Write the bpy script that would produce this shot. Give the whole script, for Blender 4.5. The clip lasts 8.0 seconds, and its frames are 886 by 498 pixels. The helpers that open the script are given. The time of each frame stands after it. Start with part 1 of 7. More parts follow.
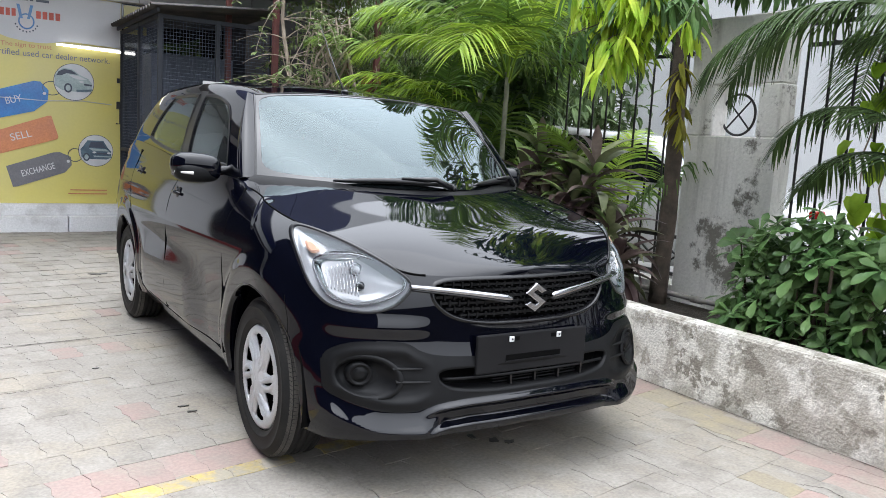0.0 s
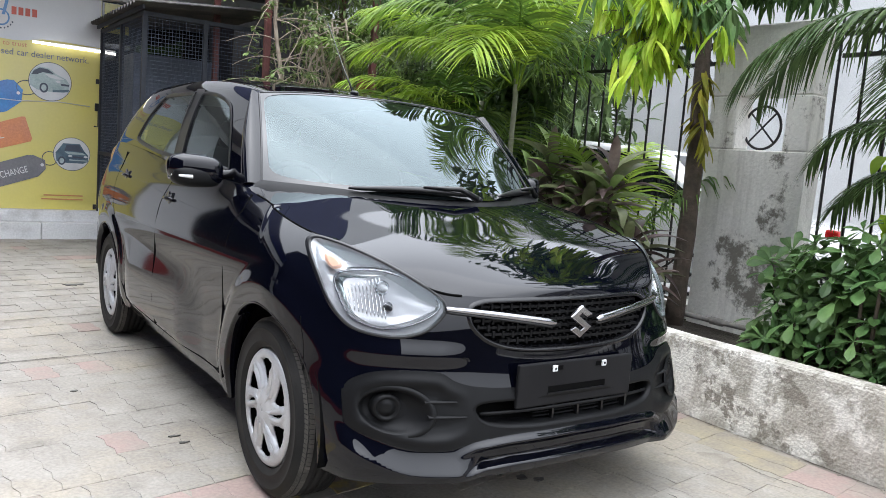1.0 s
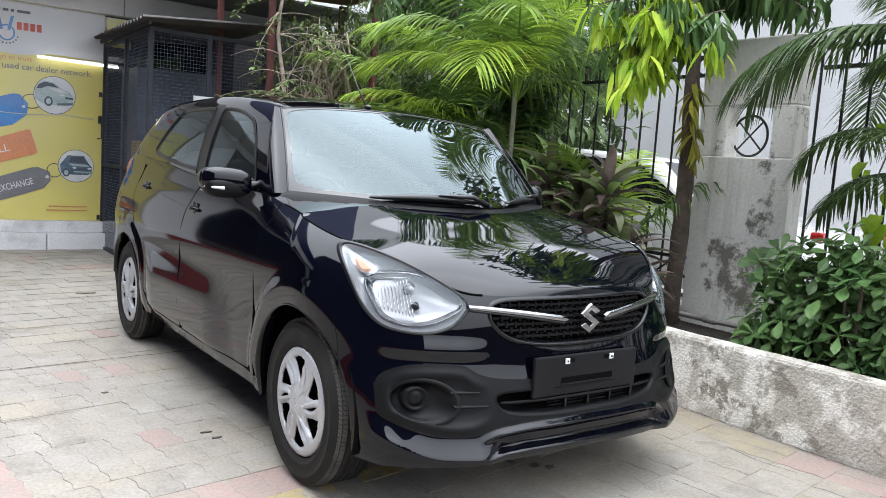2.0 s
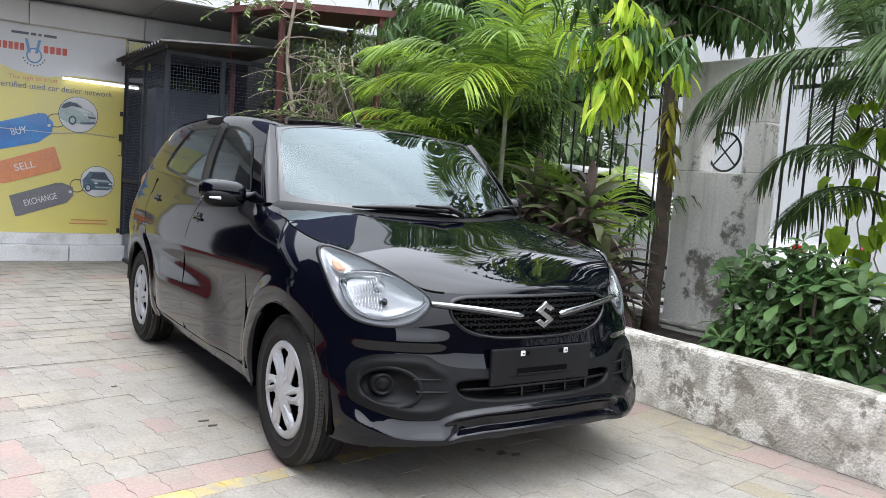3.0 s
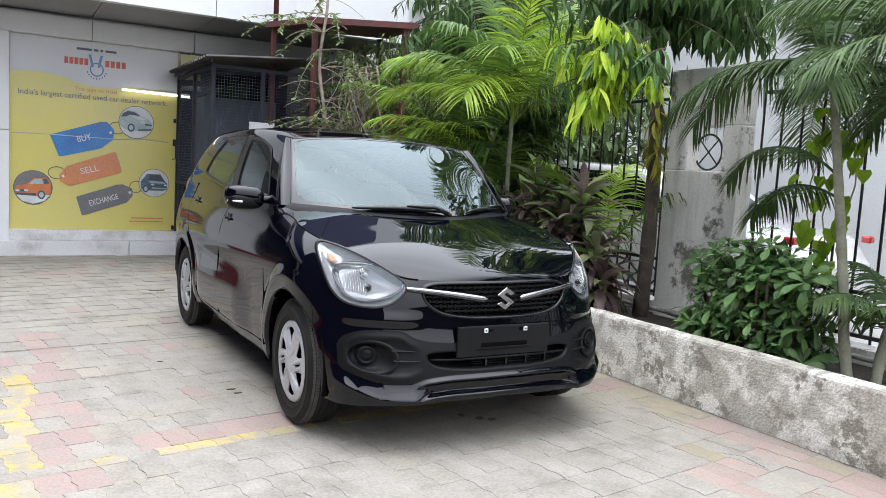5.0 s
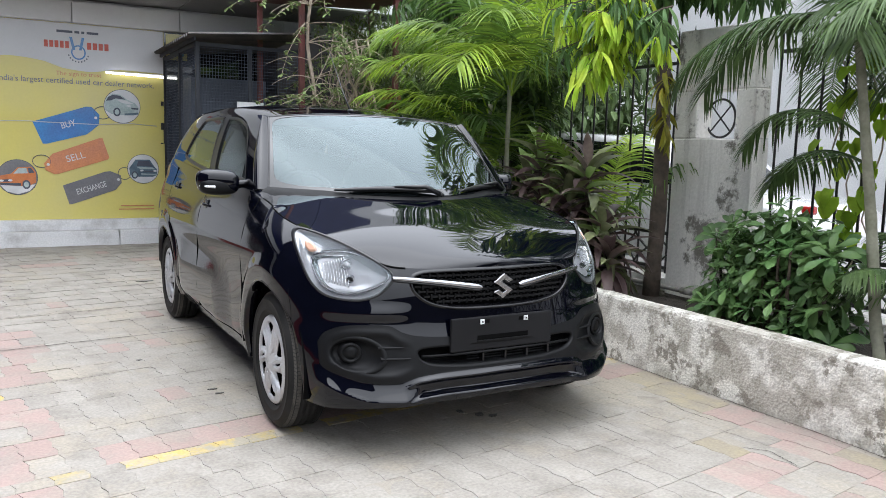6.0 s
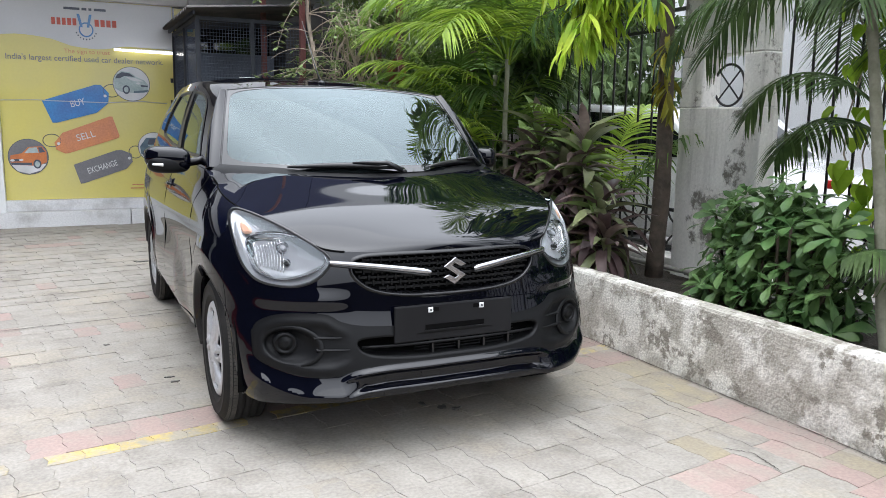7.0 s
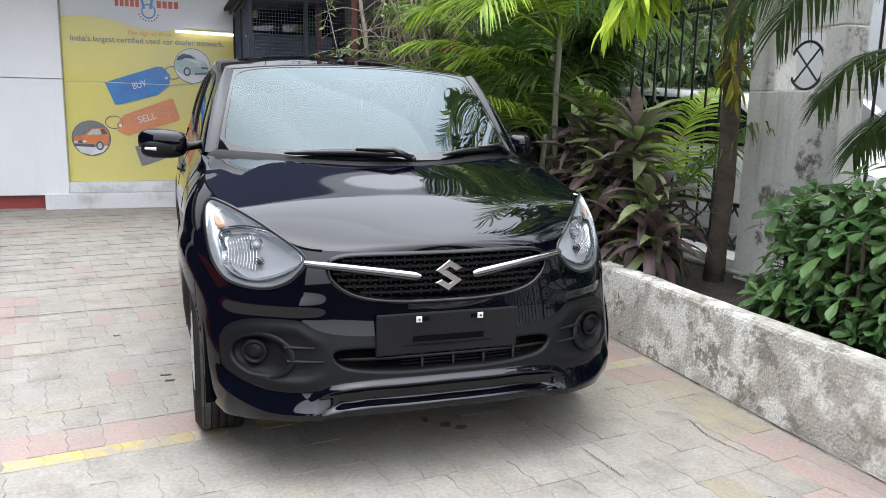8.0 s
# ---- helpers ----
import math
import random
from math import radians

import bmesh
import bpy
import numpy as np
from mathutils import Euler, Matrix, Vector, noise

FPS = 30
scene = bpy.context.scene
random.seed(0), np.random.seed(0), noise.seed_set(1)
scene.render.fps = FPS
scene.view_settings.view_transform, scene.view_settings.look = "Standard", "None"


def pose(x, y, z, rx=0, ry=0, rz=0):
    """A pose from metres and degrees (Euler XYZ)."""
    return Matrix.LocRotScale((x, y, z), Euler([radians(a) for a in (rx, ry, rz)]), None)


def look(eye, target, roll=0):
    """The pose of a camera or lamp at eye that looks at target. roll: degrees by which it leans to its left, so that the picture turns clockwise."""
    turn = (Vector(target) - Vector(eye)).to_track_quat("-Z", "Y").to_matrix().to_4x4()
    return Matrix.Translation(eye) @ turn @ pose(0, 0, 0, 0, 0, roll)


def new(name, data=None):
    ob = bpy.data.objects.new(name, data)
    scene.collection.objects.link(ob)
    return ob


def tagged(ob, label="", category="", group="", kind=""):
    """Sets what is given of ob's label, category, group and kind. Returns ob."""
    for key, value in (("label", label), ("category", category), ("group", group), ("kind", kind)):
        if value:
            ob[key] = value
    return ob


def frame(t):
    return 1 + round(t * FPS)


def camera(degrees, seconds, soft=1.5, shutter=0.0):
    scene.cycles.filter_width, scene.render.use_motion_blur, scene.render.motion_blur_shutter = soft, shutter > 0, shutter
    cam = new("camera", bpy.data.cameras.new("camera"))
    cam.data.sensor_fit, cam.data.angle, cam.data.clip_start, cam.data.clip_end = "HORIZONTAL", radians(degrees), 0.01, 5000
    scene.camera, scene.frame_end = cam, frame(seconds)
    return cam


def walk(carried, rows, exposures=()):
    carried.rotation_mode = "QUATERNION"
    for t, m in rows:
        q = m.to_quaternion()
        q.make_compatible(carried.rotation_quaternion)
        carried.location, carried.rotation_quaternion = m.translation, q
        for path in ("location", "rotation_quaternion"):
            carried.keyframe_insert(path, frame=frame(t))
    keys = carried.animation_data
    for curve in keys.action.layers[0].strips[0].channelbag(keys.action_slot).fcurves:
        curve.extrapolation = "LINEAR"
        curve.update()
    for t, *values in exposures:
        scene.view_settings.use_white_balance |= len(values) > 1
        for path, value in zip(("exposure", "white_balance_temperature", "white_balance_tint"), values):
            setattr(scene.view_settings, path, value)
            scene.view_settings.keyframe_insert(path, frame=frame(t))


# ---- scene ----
cam = camera(59.0, 8.0, soft=0.9)
PATH = [
    (0, (-1.784, -2.761, 1.211), (-0.71, -1.095, 0.944), 3.3),
    (0.5, (-1.792, -2.59, 1.184), (-0.691, -0.938, 0.944), 4.1),
    (1, (-1.786, -2.397, 1.17), (-0.655, -0.764, 0.94), 4.4),
    (1.2, (-1.812, -2.407, 1.186), (-0.672, -0.781, 0.95), 4.2),
    (2.3, (-2.028, -2.598, 1.174), (-0.869, -0.981, 0.976), 3.8),
    (2.5, (-2.021, -2.676, 1.177), (-0.87, -1.052, 0.985), 3.8),
    (3, (-2.009, -2.878, 1.164), (-0.897, -1.225, 0.996), 3.9),
    (3.5, (-2.093, -3.078, 1.169), (-1.026, -1.393, 1.014), 4.2),
    (4, (-2.153, -3.275, 1.189), (-1.124, -1.566, 1.038), 4.2),
    (4.5, (-2.085, -3.488, 1.206), (-1.084, -1.764, 1.041), 3.9),
    (4.7, (-2.06, -3.56, 1.224), (-1.065, -1.834, 1.05), 3.7),
    (5.8, (-1.852, -3.372, 1.25), (-0.878, -1.642, 1.003), 1.7),
    (6, (-1.789, -3.298, 1.24), (-0.82, -1.568, 0.987), 1.5),
    (6.5, (-1.537, -3.27, 1.229), (-0.609, -1.521, 0.946), 0.9),
    (7, (-1.312, -3.239, 1.233), (-0.454, -1.46, 0.917), 0.8),
    (7.5, (-1.088, -3.078, 1.227), (-0.323, -1.262, 0.884), 0.9),
    (8, (-0.858, -3.011, 1.229), (-0.208, -1.153, 0.873), 1.2),
]
walk(cam, [(t, look(eye, target, roll)) for t, eye, target, roll in PATH], [(0, 0.85), (1, 0.90), (2.5, 0.88), (4.5, 0.71), (6, 0.73), (7, 0.77), (8, 0.83)])

# ------------------------------------------------------------------ world, sun
world = bpy.data.worlds.new("overcast_world")
scene.world = world
world.use_nodes = True
wn, wl = world.node_tree.nodes, world.node_tree.links
bg = wn["Background"]
sky = wn.new("ShaderNodeTexSky")
sky.sky_type = "NISHITA"
sky.sun_disc = False
sky.sun_elevation, sky.sun_rotation = radians(85.3), radians(236)
sky.air_density, sky.dust_density, sky.ozone_density = 1.0, 1.0, 1.0
grey = wn.new("ShaderNodeHueSaturation")
grey.inputs["Saturation"].default_value = 0.30
wl.new(sky.outputs[0], grey.inputs["Color"])
# cloud layer: an overcast sky is brighter overhead than at the horizon
geo = wn.new("ShaderNodeTexCoord")
sep = wn.new("ShaderNodeSeparateXYZ")
wl.new(geo.outputs["Generated"], sep.inputs[0])
ramp = wn.new("ShaderNodeMapRange")
ramp.inputs["From Min"].default_value, ramp.inputs["From Max"].default_value = 0.0, 1.0
ramp.inputs["To Min"].default_value, ramp.inputs["To Max"].default_value = 0.52, 1.95
wl.new(sep.outputs["Z"], ramp.inputs["Value"])
cloud = wn.new("ShaderNodeTexNoise")
cloud.inputs["Scale"].default_value, cloud.inputs["Detail"].default_value = 2.2, 3
wl.new(geo.outputs["Generated"], cloud.inputs["Vector"])
cr = wn.new("ShaderNodeMapRange")
cr.inputs["To Min"].default_value, cr.inputs["To Max"].default_value = 0.85, 1.15
wl.new(cloud.outputs["Fac"], cr.inputs["Value"])
mul = wn.new("ShaderNodeMath")
mul.operation = "MULTIPLY"
wl.new(ramp.outputs[0], mul.inputs[0])
wl.new(cr.outputs[0], mul.inputs[1])
mul2 = wn.new("ShaderNodeVectorMath")
mul2.operation = "SCALE"
deck = wn.new("ShaderNodeMix")
deck.data_type = "RGBA"
deck.inputs["Factor"].default_value = 0.7
deck.inputs["B"].default_value = (12.1, 12.8, 14.1, 1)
wl.new(grey.outputs[0], deck.inputs["A"])
wl.new(deck.outputs["Result"], mul2.inputs[0])
wl.new(mul.outputs[0], mul2.inputs["Scale"])
# the veiled sun brightens the cloud round it
SUN_DIR = Vector((-0.6, -0.4, 8.8)).normalized()
dot = wn.new("ShaderNodeVectorMath")
dot.operation = "DOT_PRODUCT"
dot.inputs[1].default_value = SUN_DIR
wl.new(geo.outputs["Generated"], dot.inputs[0])
clampd = wn.new("ShaderNodeMath")
clampd.operation = "MAXIMUM"
clampd.inputs[1].default_value = 0.0
wl.new(dot.outputs["Value"], clampd.inputs[0])
veil = wn.new("ShaderNodeMath")
veil.operation = "POWER"
veil.inputs[1].default_value = 18.0
wl.new(clampd.outputs[0], veil.inputs[0])
gain = wn.new("ShaderNodeMath")
gain.operation = "MULTIPLY_ADD"
gain.inputs[1].default_value, gain.inputs[2].default_value = 0.55, 1.0
wl.new(veil.outputs[0], gain.inputs[0])
lit = wn.new("ShaderNodeVectorMath")
lit.operation = "SCALE"
wl.new(mul2.outputs[0], lit.inputs[0])
wl.new(gain.outputs[0], lit.inputs["Scale"])
wl.new(lit.outputs[0], bg.inputs["Color"])
bg.inputs["Strength"].default_value = 0.15

sun_data = bpy.data.lights.new("sun", "SUN")
sun_data.energy, sun_data.angle, sun_data.color = 0.5, radians(80), (1.0, 0.98, 0.95)
sun = new("sun", sun_data)
sun.matrix_world = look((-0.6, -0.4, 8.8), (0, 0, 0))


# ------------------------------------------------------------------ materials
def mat(name, col, col2=None, rough=0.6, metal=0.0, scale=4.0, fine=60.0, bump=0.15, depth=0.004,
        coat=0.0, spec=0.5, jitter=0.0, mixpos=(0.35, 0.65), trans=0.0, rough2=None, stain=None, stain_scale=1.2, stain_at=(0.55, 0.72), fine_amt=0.25, streak=None, mould=None, mould_scale=8.0, mould_at=(0.55, 0.62), coat_rough=0.028):
    """A surface with colour variation at two scales, fine relief and, where given, stains."""
    m = bpy.data.materials.new(name)
    m.use_nodes = True
    n, l = m.node_tree.nodes, m.node_tree.links
    b = n["Principled BSDF"]
    b.inputs["Metallic"].default_value = metal
    b.inputs["Roughness"].default_value = rough
    b.inputs["Coat Weight"].default_value = coat
    b.inputs["Coat Roughness"].default_value = coat_rough
    b.inputs["Coat IOR"].default_value = 1.44
    b.inputs["Specular IOR Level"].default_value = spec
    pos = n.new("ShaderNodeNewGeometry")
    col2 = col2 or tuple(c * 0.8 for c in col)
    n1 = n.new("ShaderNodeTexNoise")
    n1.inputs["Scale"].default_value, n1.inputs["Detail"].default_value = scale, 6
    l.new(pos.outputs["Position"], n1.inputs["Vector"])
    r1 = n.new("ShaderNodeValToRGB")
    r1.color_ramp.elements[0].position, r1.color_ramp.elements[1].position = mixpos
    r1.color_ramp.elements[0].color, r1.color_ramp.elements[1].color = (*col, 1), (*col2, 1)
    l.new(n1.outputs["Fac"], r1.inputs["Fac"])
    out = r1.outputs["Color"]
    n2 = n.new("ShaderNodeTexNoise")
    n2.inputs["Scale"].default_value, n2.inputs["Detail"].default_value = fine, 4
    l.new(pos.outputs["Position"], n2.inputs["Vector"])
    if stain:
        n3 = n.new("ShaderNodeTexNoise")
        n3.inputs["Scale"].default_value, n3.inputs["Detail"].default_value = stain_scale, 9
        n3.inputs["Roughness"].default_value = 0.65
        if streak:
            sq = n.new("ShaderNodeVectorMath")
            sq.operation = "MULTIPLY"
            sq.inputs[1].default_value = streak
            l.new(pos.outputs["Position"], sq.inputs[0])
            l.new(sq.outputs[0], n3.inputs["Vector"])
        else:
            l.new(pos.outputs["Position"], n3.inputs["Vector"])
        r3 = n.new("ShaderNodeMapRange")
        r3.inputs["From Min"].default_value, r3.inputs["From Max"].default_value = stain_at
        l.new(n3.outputs["Fac"], r3.inputs["Value"])
        mx = n.new("ShaderNodeMix")
        mx.data_type = "RGBA"
        l.new(r3.outputs[0], mx.inputs["Factor"])
        l.new(out, mx.inputs["A"])
        mx.inputs["B"].default_value = (*stain, 1)
        out = mx.outputs["Result"]
    if mould:
        # patches with ragged borders, broken up by a finer noise
        n4 = n.new("ShaderNodeTexNoise")
        n4.inputs["Scale"].default_value, n4.inputs["Detail"].default_value = mould_scale, 12
        n4.inputs["Roughness"].default_value = 0.75
        l.new(pos.outputs["Position"], n4.inputs["Vector"])
        n5 = n.new("ShaderNodeTexNoise")
        n5.inputs["Scale"].default_value, n5.inputs["Detail"].default_value = mould_scale * 0.28, 2
        l.new(pos.outputs["Position"], n5.inputs["Vector"])
        half = n.new("ShaderNodeMath")
        half.operation = "MULTIPLY_ADD"
        half.inputs[1].default_value = 0.5
        l.new(n4.outputs["Fac"], half.inputs[0])
        h2 = n.new("ShaderNodeMath")
        h2.operation = "MULTIPLY"
        h2.inputs[1].default_value = 0.5
        l.new(n5.outputs["Fac"], h2.inputs[0])
        l.new(h2.outputs[0], half.inputs[2])
        r4 = n.new("ShaderNodeMapRange")
        r4.inputs["From Min"].default_value, r4.inputs["From Max"].default_value = mould_at
        l.new(half.outputs[0], r4.inputs["Value"])
        mx2 = n.new("ShaderNodeMix")
        mx2.data_type = "RGBA"
        l.new(r4.outputs[0], mx2.inputs["Factor"])
        l.new(out, mx2.inputs["A"])
        mx2.inputs["B"].default_value = (*mould, 1)
        out = mx2.outputs["Result"]
    # grain
    mr = n.new("ShaderNodeMapRange")
    mr.inputs["To Min"].default_value, mr.inputs["To Max"].default_value = 1 - fine_amt, 1 + fine_amt
    l.new(n2.outputs["Fac"], mr.inputs["Value"])
    sc = n.new("ShaderNodeVectorMath")
    sc.operation = "SCALE"
    l.new(out, sc.inputs[0])
    l.new(mr.outputs[0], sc.inputs["Scale"])
    out = sc.outputs[0]
    if jitter:
        oi = n.new("ShaderNodeObjectInfo")
        gi = n.new("ShaderNodeNewGeometry")
        ad = n.new("ShaderNodeMath")
        ad.operation = "ADD"
        l.new(oi.outputs["Random"], ad.inputs[0])
        l.new(gi.outputs["Random Per Island"], ad.inputs[1])
        fr = n.new("ShaderNodeMath")
        fr.operation = "FRACT"
        l.new(ad.outputs[0], fr.inputs[0])
        jr = n.new("ShaderNodeMapRange")
        jr.inputs["To Min"].default_value, jr.inputs["To Max"].default_value = 1 - jitter, 1 + jitter
        l.new(fr.outputs[0], jr.inputs["Value"])
        s2 = n.new("ShaderNodeVectorMath")
        s2.operation = "SCALE"
        l.new(out, s2.inputs[0])
        l.new(jr.outputs[0], s2.inputs["Scale"])
        out = s2.outputs[0]
    l.new(out, b.inputs["Base Color"])
    if rough2 is not None:
        rr = n.new("ShaderNodeMapRange")
        rr.inputs["To Min"].default_value, rr.inputs["To Max"].default_value = rough, rough2
        l.new(n1.outputs["Fac"], rr.inputs["Value"])
        l.new(rr.outputs[0], b.inputs["Roughness"])
    if bump:
        bp = n.new("ShaderNodeBump")
        bp.inputs["Strength"].default_value, bp.inputs["Distance"].default_value = bump, depth
        l.new(n2.outputs["Fac"], bp.inputs["Height"])
        l.new(bp.outputs[0], b.inputs["Normal"])
    if trans:
        tr = n.new("ShaderNodeBsdfTranslucent")
        l.new(out, tr.inputs["Color"])
        ms = n.new("ShaderNodeMixShader")
        ms.inputs[0].default_value = trans
        l.new(b.outputs[0], ms.inputs[1])
        l.new(tr.outputs[0], ms.inputs[2])
        l.new(ms.outputs[0], n["Material Output"].inputs["Surface"])
    return m


def glass_mat(name, tint, ior=1.5, rough=0.0, dust=0.0):
    """Clear sheet glass, tinted: a mirror layer by Fresnel over a see-through tint."""
    m = bpy.data.materials.new(name)
    m.use_nodes = True
    n, l = m.node_tree.nodes, m.node_tree.links
    n.remove(n["Principled BSDF"])
    gl = n.new("ShaderNodeBsdfGlossy")
    gl.inputs["Roughness"].default_value = rough
    gl.inputs["Color"].default_value = (0.83, 0.97, 1.0, 1)
    tp = n.new("ShaderNodeBsdfTransparent")
    tp.inputs["Color"].default_value = (*tint, 1)
    fr = n.new("ShaderNodeFresnel")
    fr.inputs["IOR"].default_value = ior
    ms = n.new("ShaderNodeMixShader")
    l.new(fr.outputs[0], ms.inputs[0])
    l.new(tp.outputs[0], ms.inputs[1])
    l.new(gl.outputs[0], ms.inputs[2])
    out = ms.outputs[0]
    if dust:
        df = n.new("ShaderNodeBsdfDiffuse")
        df.inputs["Color"].default_value = (0.75, 0.78, 0.78, 1)
        m2 = n.new("ShaderNodeMixShader")
        m2.inputs[0].default_value = dust
        l.new(out, m2.inputs[1])
        l.new(df.outputs[0], m2.inputs[2])
        out = m2.outputs[0]
    l.new(out, n["Material Output"].inputs["Surface"])
    return m


def glow_mat(name, col, strength):
    m = bpy.data.materials.new(name)
    m.use_nodes = True
    b = m.node_tree.nodes["Principled BSDF"]
    b.inputs["Base Color"].default_value = (*col, 1)
    b.inputs["Emission Color"].default_value = (*col, 1)
    b.inputs["Emission Strength"].default_value = strength
    return m


M = {}
M["paint"] = mat("black_car_paint", (0.0009, 0.0011, 0.0030), (0.0011, 0.0013, 0.0036), rough=0.3, coat=1.0, bump=0, fine_amt=0.05, spec=0.0)
M["paint_side"] = mat("dusty_black_car_paint", (0.0009, 0.0011, 0.0030), (0.0011, 0.0013, 0.0036), rough=0.3, coat=1.0, bump=0, fine_amt=0.05, spec=0.0, coat_rough=0.052)
M["plastic"] = mat("matte_black_plastic", (0.0065, 0.0067, 0.0072), (0.009, 0.0092, 0.0099), rough=0.44, fine=700, bump=0.25, depth=0.0006, spec=0.13)
M["trim"] = mat("black_trim", (0.006, 0.006, 0.007), rough=0.3, bump=0)
M["rubber"] = mat("tyre_rubber", (0.011, 0.011, 0.011), (0.020, 0.019, 0.018), rough=0.7, scale=9, fine=200, bump=0.3, depth=0.001, spec=0.22)
M["tread"] = mat("dusty_tread_rubber", (0.045, 0.042, 0.038), (0.085, 0.078, 0.068), rough=0.9, scale=14, fine=160, bump=0.4, depth=0.001)
M["gloss"] = mat("gloss_black_plastic", (0.004, 0.004, 0.005), rough=0.2, bump=0, spec=0.35)
M["hubcap"] = mat("silver_hubcap", (0.50, 0.51, 0.53), (0.44, 0.45, 0.47), rough=0.34, metal=0.35, fine=300, bump=0.03)
M["lamp_bulb"] = mat("frosted_bulb", (0.42, 0.43, 0.45), rough=0.12, bump=0, coat=0.8)
M["chrome"] = mat("chrome", (0.37, 0.37, 0.39), rough=0.10, metal=1.0, bump=0, fine_amt=0.05)
M["reflector"] = mat("lamp_reflector", (0.68, 0.68, 0.68), rough=0.12, metal=1.0, fine=40, bump=0.1, fine_amt=0.06)
M["housing"] = mat("pale_lamp_housing", (0.44, 0.45, 0.47), (0.37, 0.38, 0.40), rough=0.22, metal=0.3, fine=60, bump=0.05, fine_amt=0.08)
M["amber"] = mat("amber_plastic", (0.58, 0.34, 0.24), rough=0.2, fine=150, bump=0.2)
M["red_lens"] = mat("red_lens", (0.45, 0.02, 0.02), rough=0.1, bump=0, coat=1)
M["dark"] = mat("dark_void", (0.004, 0.004, 0.004), rough=0.9, bump=0, spec=0.03)
M["windscreen"] = glass_mat("windscreen_glass", (0.20, 0.25, 0.245), 1.66, 0.0, 0.004)
M["side_glass"] = glass_mat("side_glass", (0.62, 0.70, 0.68), 1.55, 0.0, 0.015)
M["lamp_glass"] = glass_mat("lamp_lens", (0.98, 0.98, 0.98), 1.32)
M["plate"] = mat("plate_holder_plastic", (0.010, 0.010, 0.011), (0.013, 0.013, 0.014), rough=0.55, fine=500, bump=0.2, depth=0.0006, spec=0.12)
M["cabin"] = mat("cabin_fabric", (0.05, 0.05, 0.055), (0.07, 0.07, 0.075), rough=0.8, fine=300)
M["headliner"] = mat("headliner_beige", (0.35, 0.34, 0.32), rough=0.9, bump=0)

M["paver"] = mat("grey_paver", (0.285, 0.262, 0.229), (0.230, 0.211, 0.185), rough=0.85, scale=5.0, fine=70, bump=0.5, depth=0.003, jitter=0.045, stain=(0.150, 0.134, 0.114), stain_scale=3.0, stain_at=(0.49, 0.74), mould=(0.295, 0.260, 0.210), mould_scale=5, mould_at=(0.50, 0.62), fine_amt=0.36)
M["paver_pink"] = mat("pink_paver", (0.300, 0.218, 0.192), (0.268, 0.204, 0.180), rough=0.85, scale=4, fine=70, bump=0.4, depth=0.003, jitter=0.06, stain=(0.25, 0.218, 0.188), stain_scale=4, stain_at=(0.48, 0.68), mould=(0.295, 0.250, 0.21), mould_scale=7, mould_at=(0.54, 0.64))
M["paver_yellow"] = mat("worn_yellow_painted_paver", (0.42, 0.31, 0.088), (0.36, 0.29, 0.15), rough=0.8, scale=5, fine=70, bump=0.4, depth=0.003, jitter=0.08, stain=(0.28, 0.25, 0.19), stain_scale=9, stain_at=(0.46, 0.57), mould=(0.30, 0.268, 0.22), mould_scale=11, mould_at=(0.49, 0.57))
M["paver_tan"] = mat("sandy_buff_paver", (0.285, 0.243, 0.165), (0.245, 0.215, 0.165), rough=0.88, scale=5, fine=70, bump=0.4, depth=0.003, jitter=0.05, stain=(0.215, 0.19, 0.155), stain_scale=4, stain_at=(0.48, 0.66), fine_amt=0.3)
M["joint"] = mat("sand_joint", (0.255, 0.228, 0.190), (0.29, 0.262, 0.222), rough=0.95, scale=5, fine=120, bump=0.6, mould=(0.175, 0.155, 0.128), mould_scale=4.5, mould_at=(0.55, 0.66))
M["oil"] = mat("oil_stain", (0.085, 0.078, 0.07), (0.05, 0.046, 0.042), rough=0.55, scale=30, bump=0)
M["oldplaster"] = mat("weathered_plaster", (0.80, 0.78, 0.74), (0.70, 0.68, 0.63), rough=0.9, scale=2.4, fine=55, bump=0.6, depth=0.006, stain=(0.46, 0.44, 0.40), stain_scale=2.0, stain_at=(0.52, 0.78), streak=(5.0, 5.0, 0.5), mould=(0.20, 0.185, 0.16), mould_scale=8, mould_at=(0.535, 0.585), fine_amt=0.16)
M["whiteplaster"] = mat("flaking_whitewash", (0.72, 0.695, 0.635), (0.46, 0.432, 0.375), rough=0.9, scale=4.2, fine=75, bump=1.0, depth=0.008, mixpos=(0.47, 0.545), stain=(0.36, 0.332, 0.28), stain_scale=11, stain_at=(0.52, 0.62), streak=(1.0, 1.0, 0.8), mould=(0.26, 0.237, 0.197), mould_scale=24, mould_at=(0.545, 0.585), fine_amt=0.38)
M["walltop"] = mat("grimy_dimmed_wall_top", (0.50, 0.485, 0.44), (0.41, 0.395, 0.355), rough=0.92, scale=6, fine=70, bump=0.9, depth=0.006, stain=(0.32, 0.305, 0.265), stain_scale=5, stain_at=(0.51, 0.70), mould=(0.58, 0.565, 0.52), mould_scale=14, mould_at=(0.53, 0.60), fine_amt=0.3)
M["panel"] = mat("white_cladding_panel", (0.745, 0.75, 0.755), (0.70, 0.705, 0.715), rough=0.35, scale=1.2, fine=30, bump=0.03, fine_amt=0.04, stain=(0.55, 0.55, 0.545), stain_scale=1.2, stain_at=(0.60, 0.85), streak=(2.0, 2.0, 0.4))
M["soffit"] = mat("grey_soffit", (0.33, 0.33, 0.335), (0.28, 0.28, 0.28), rough=0.6, scale=1.5)
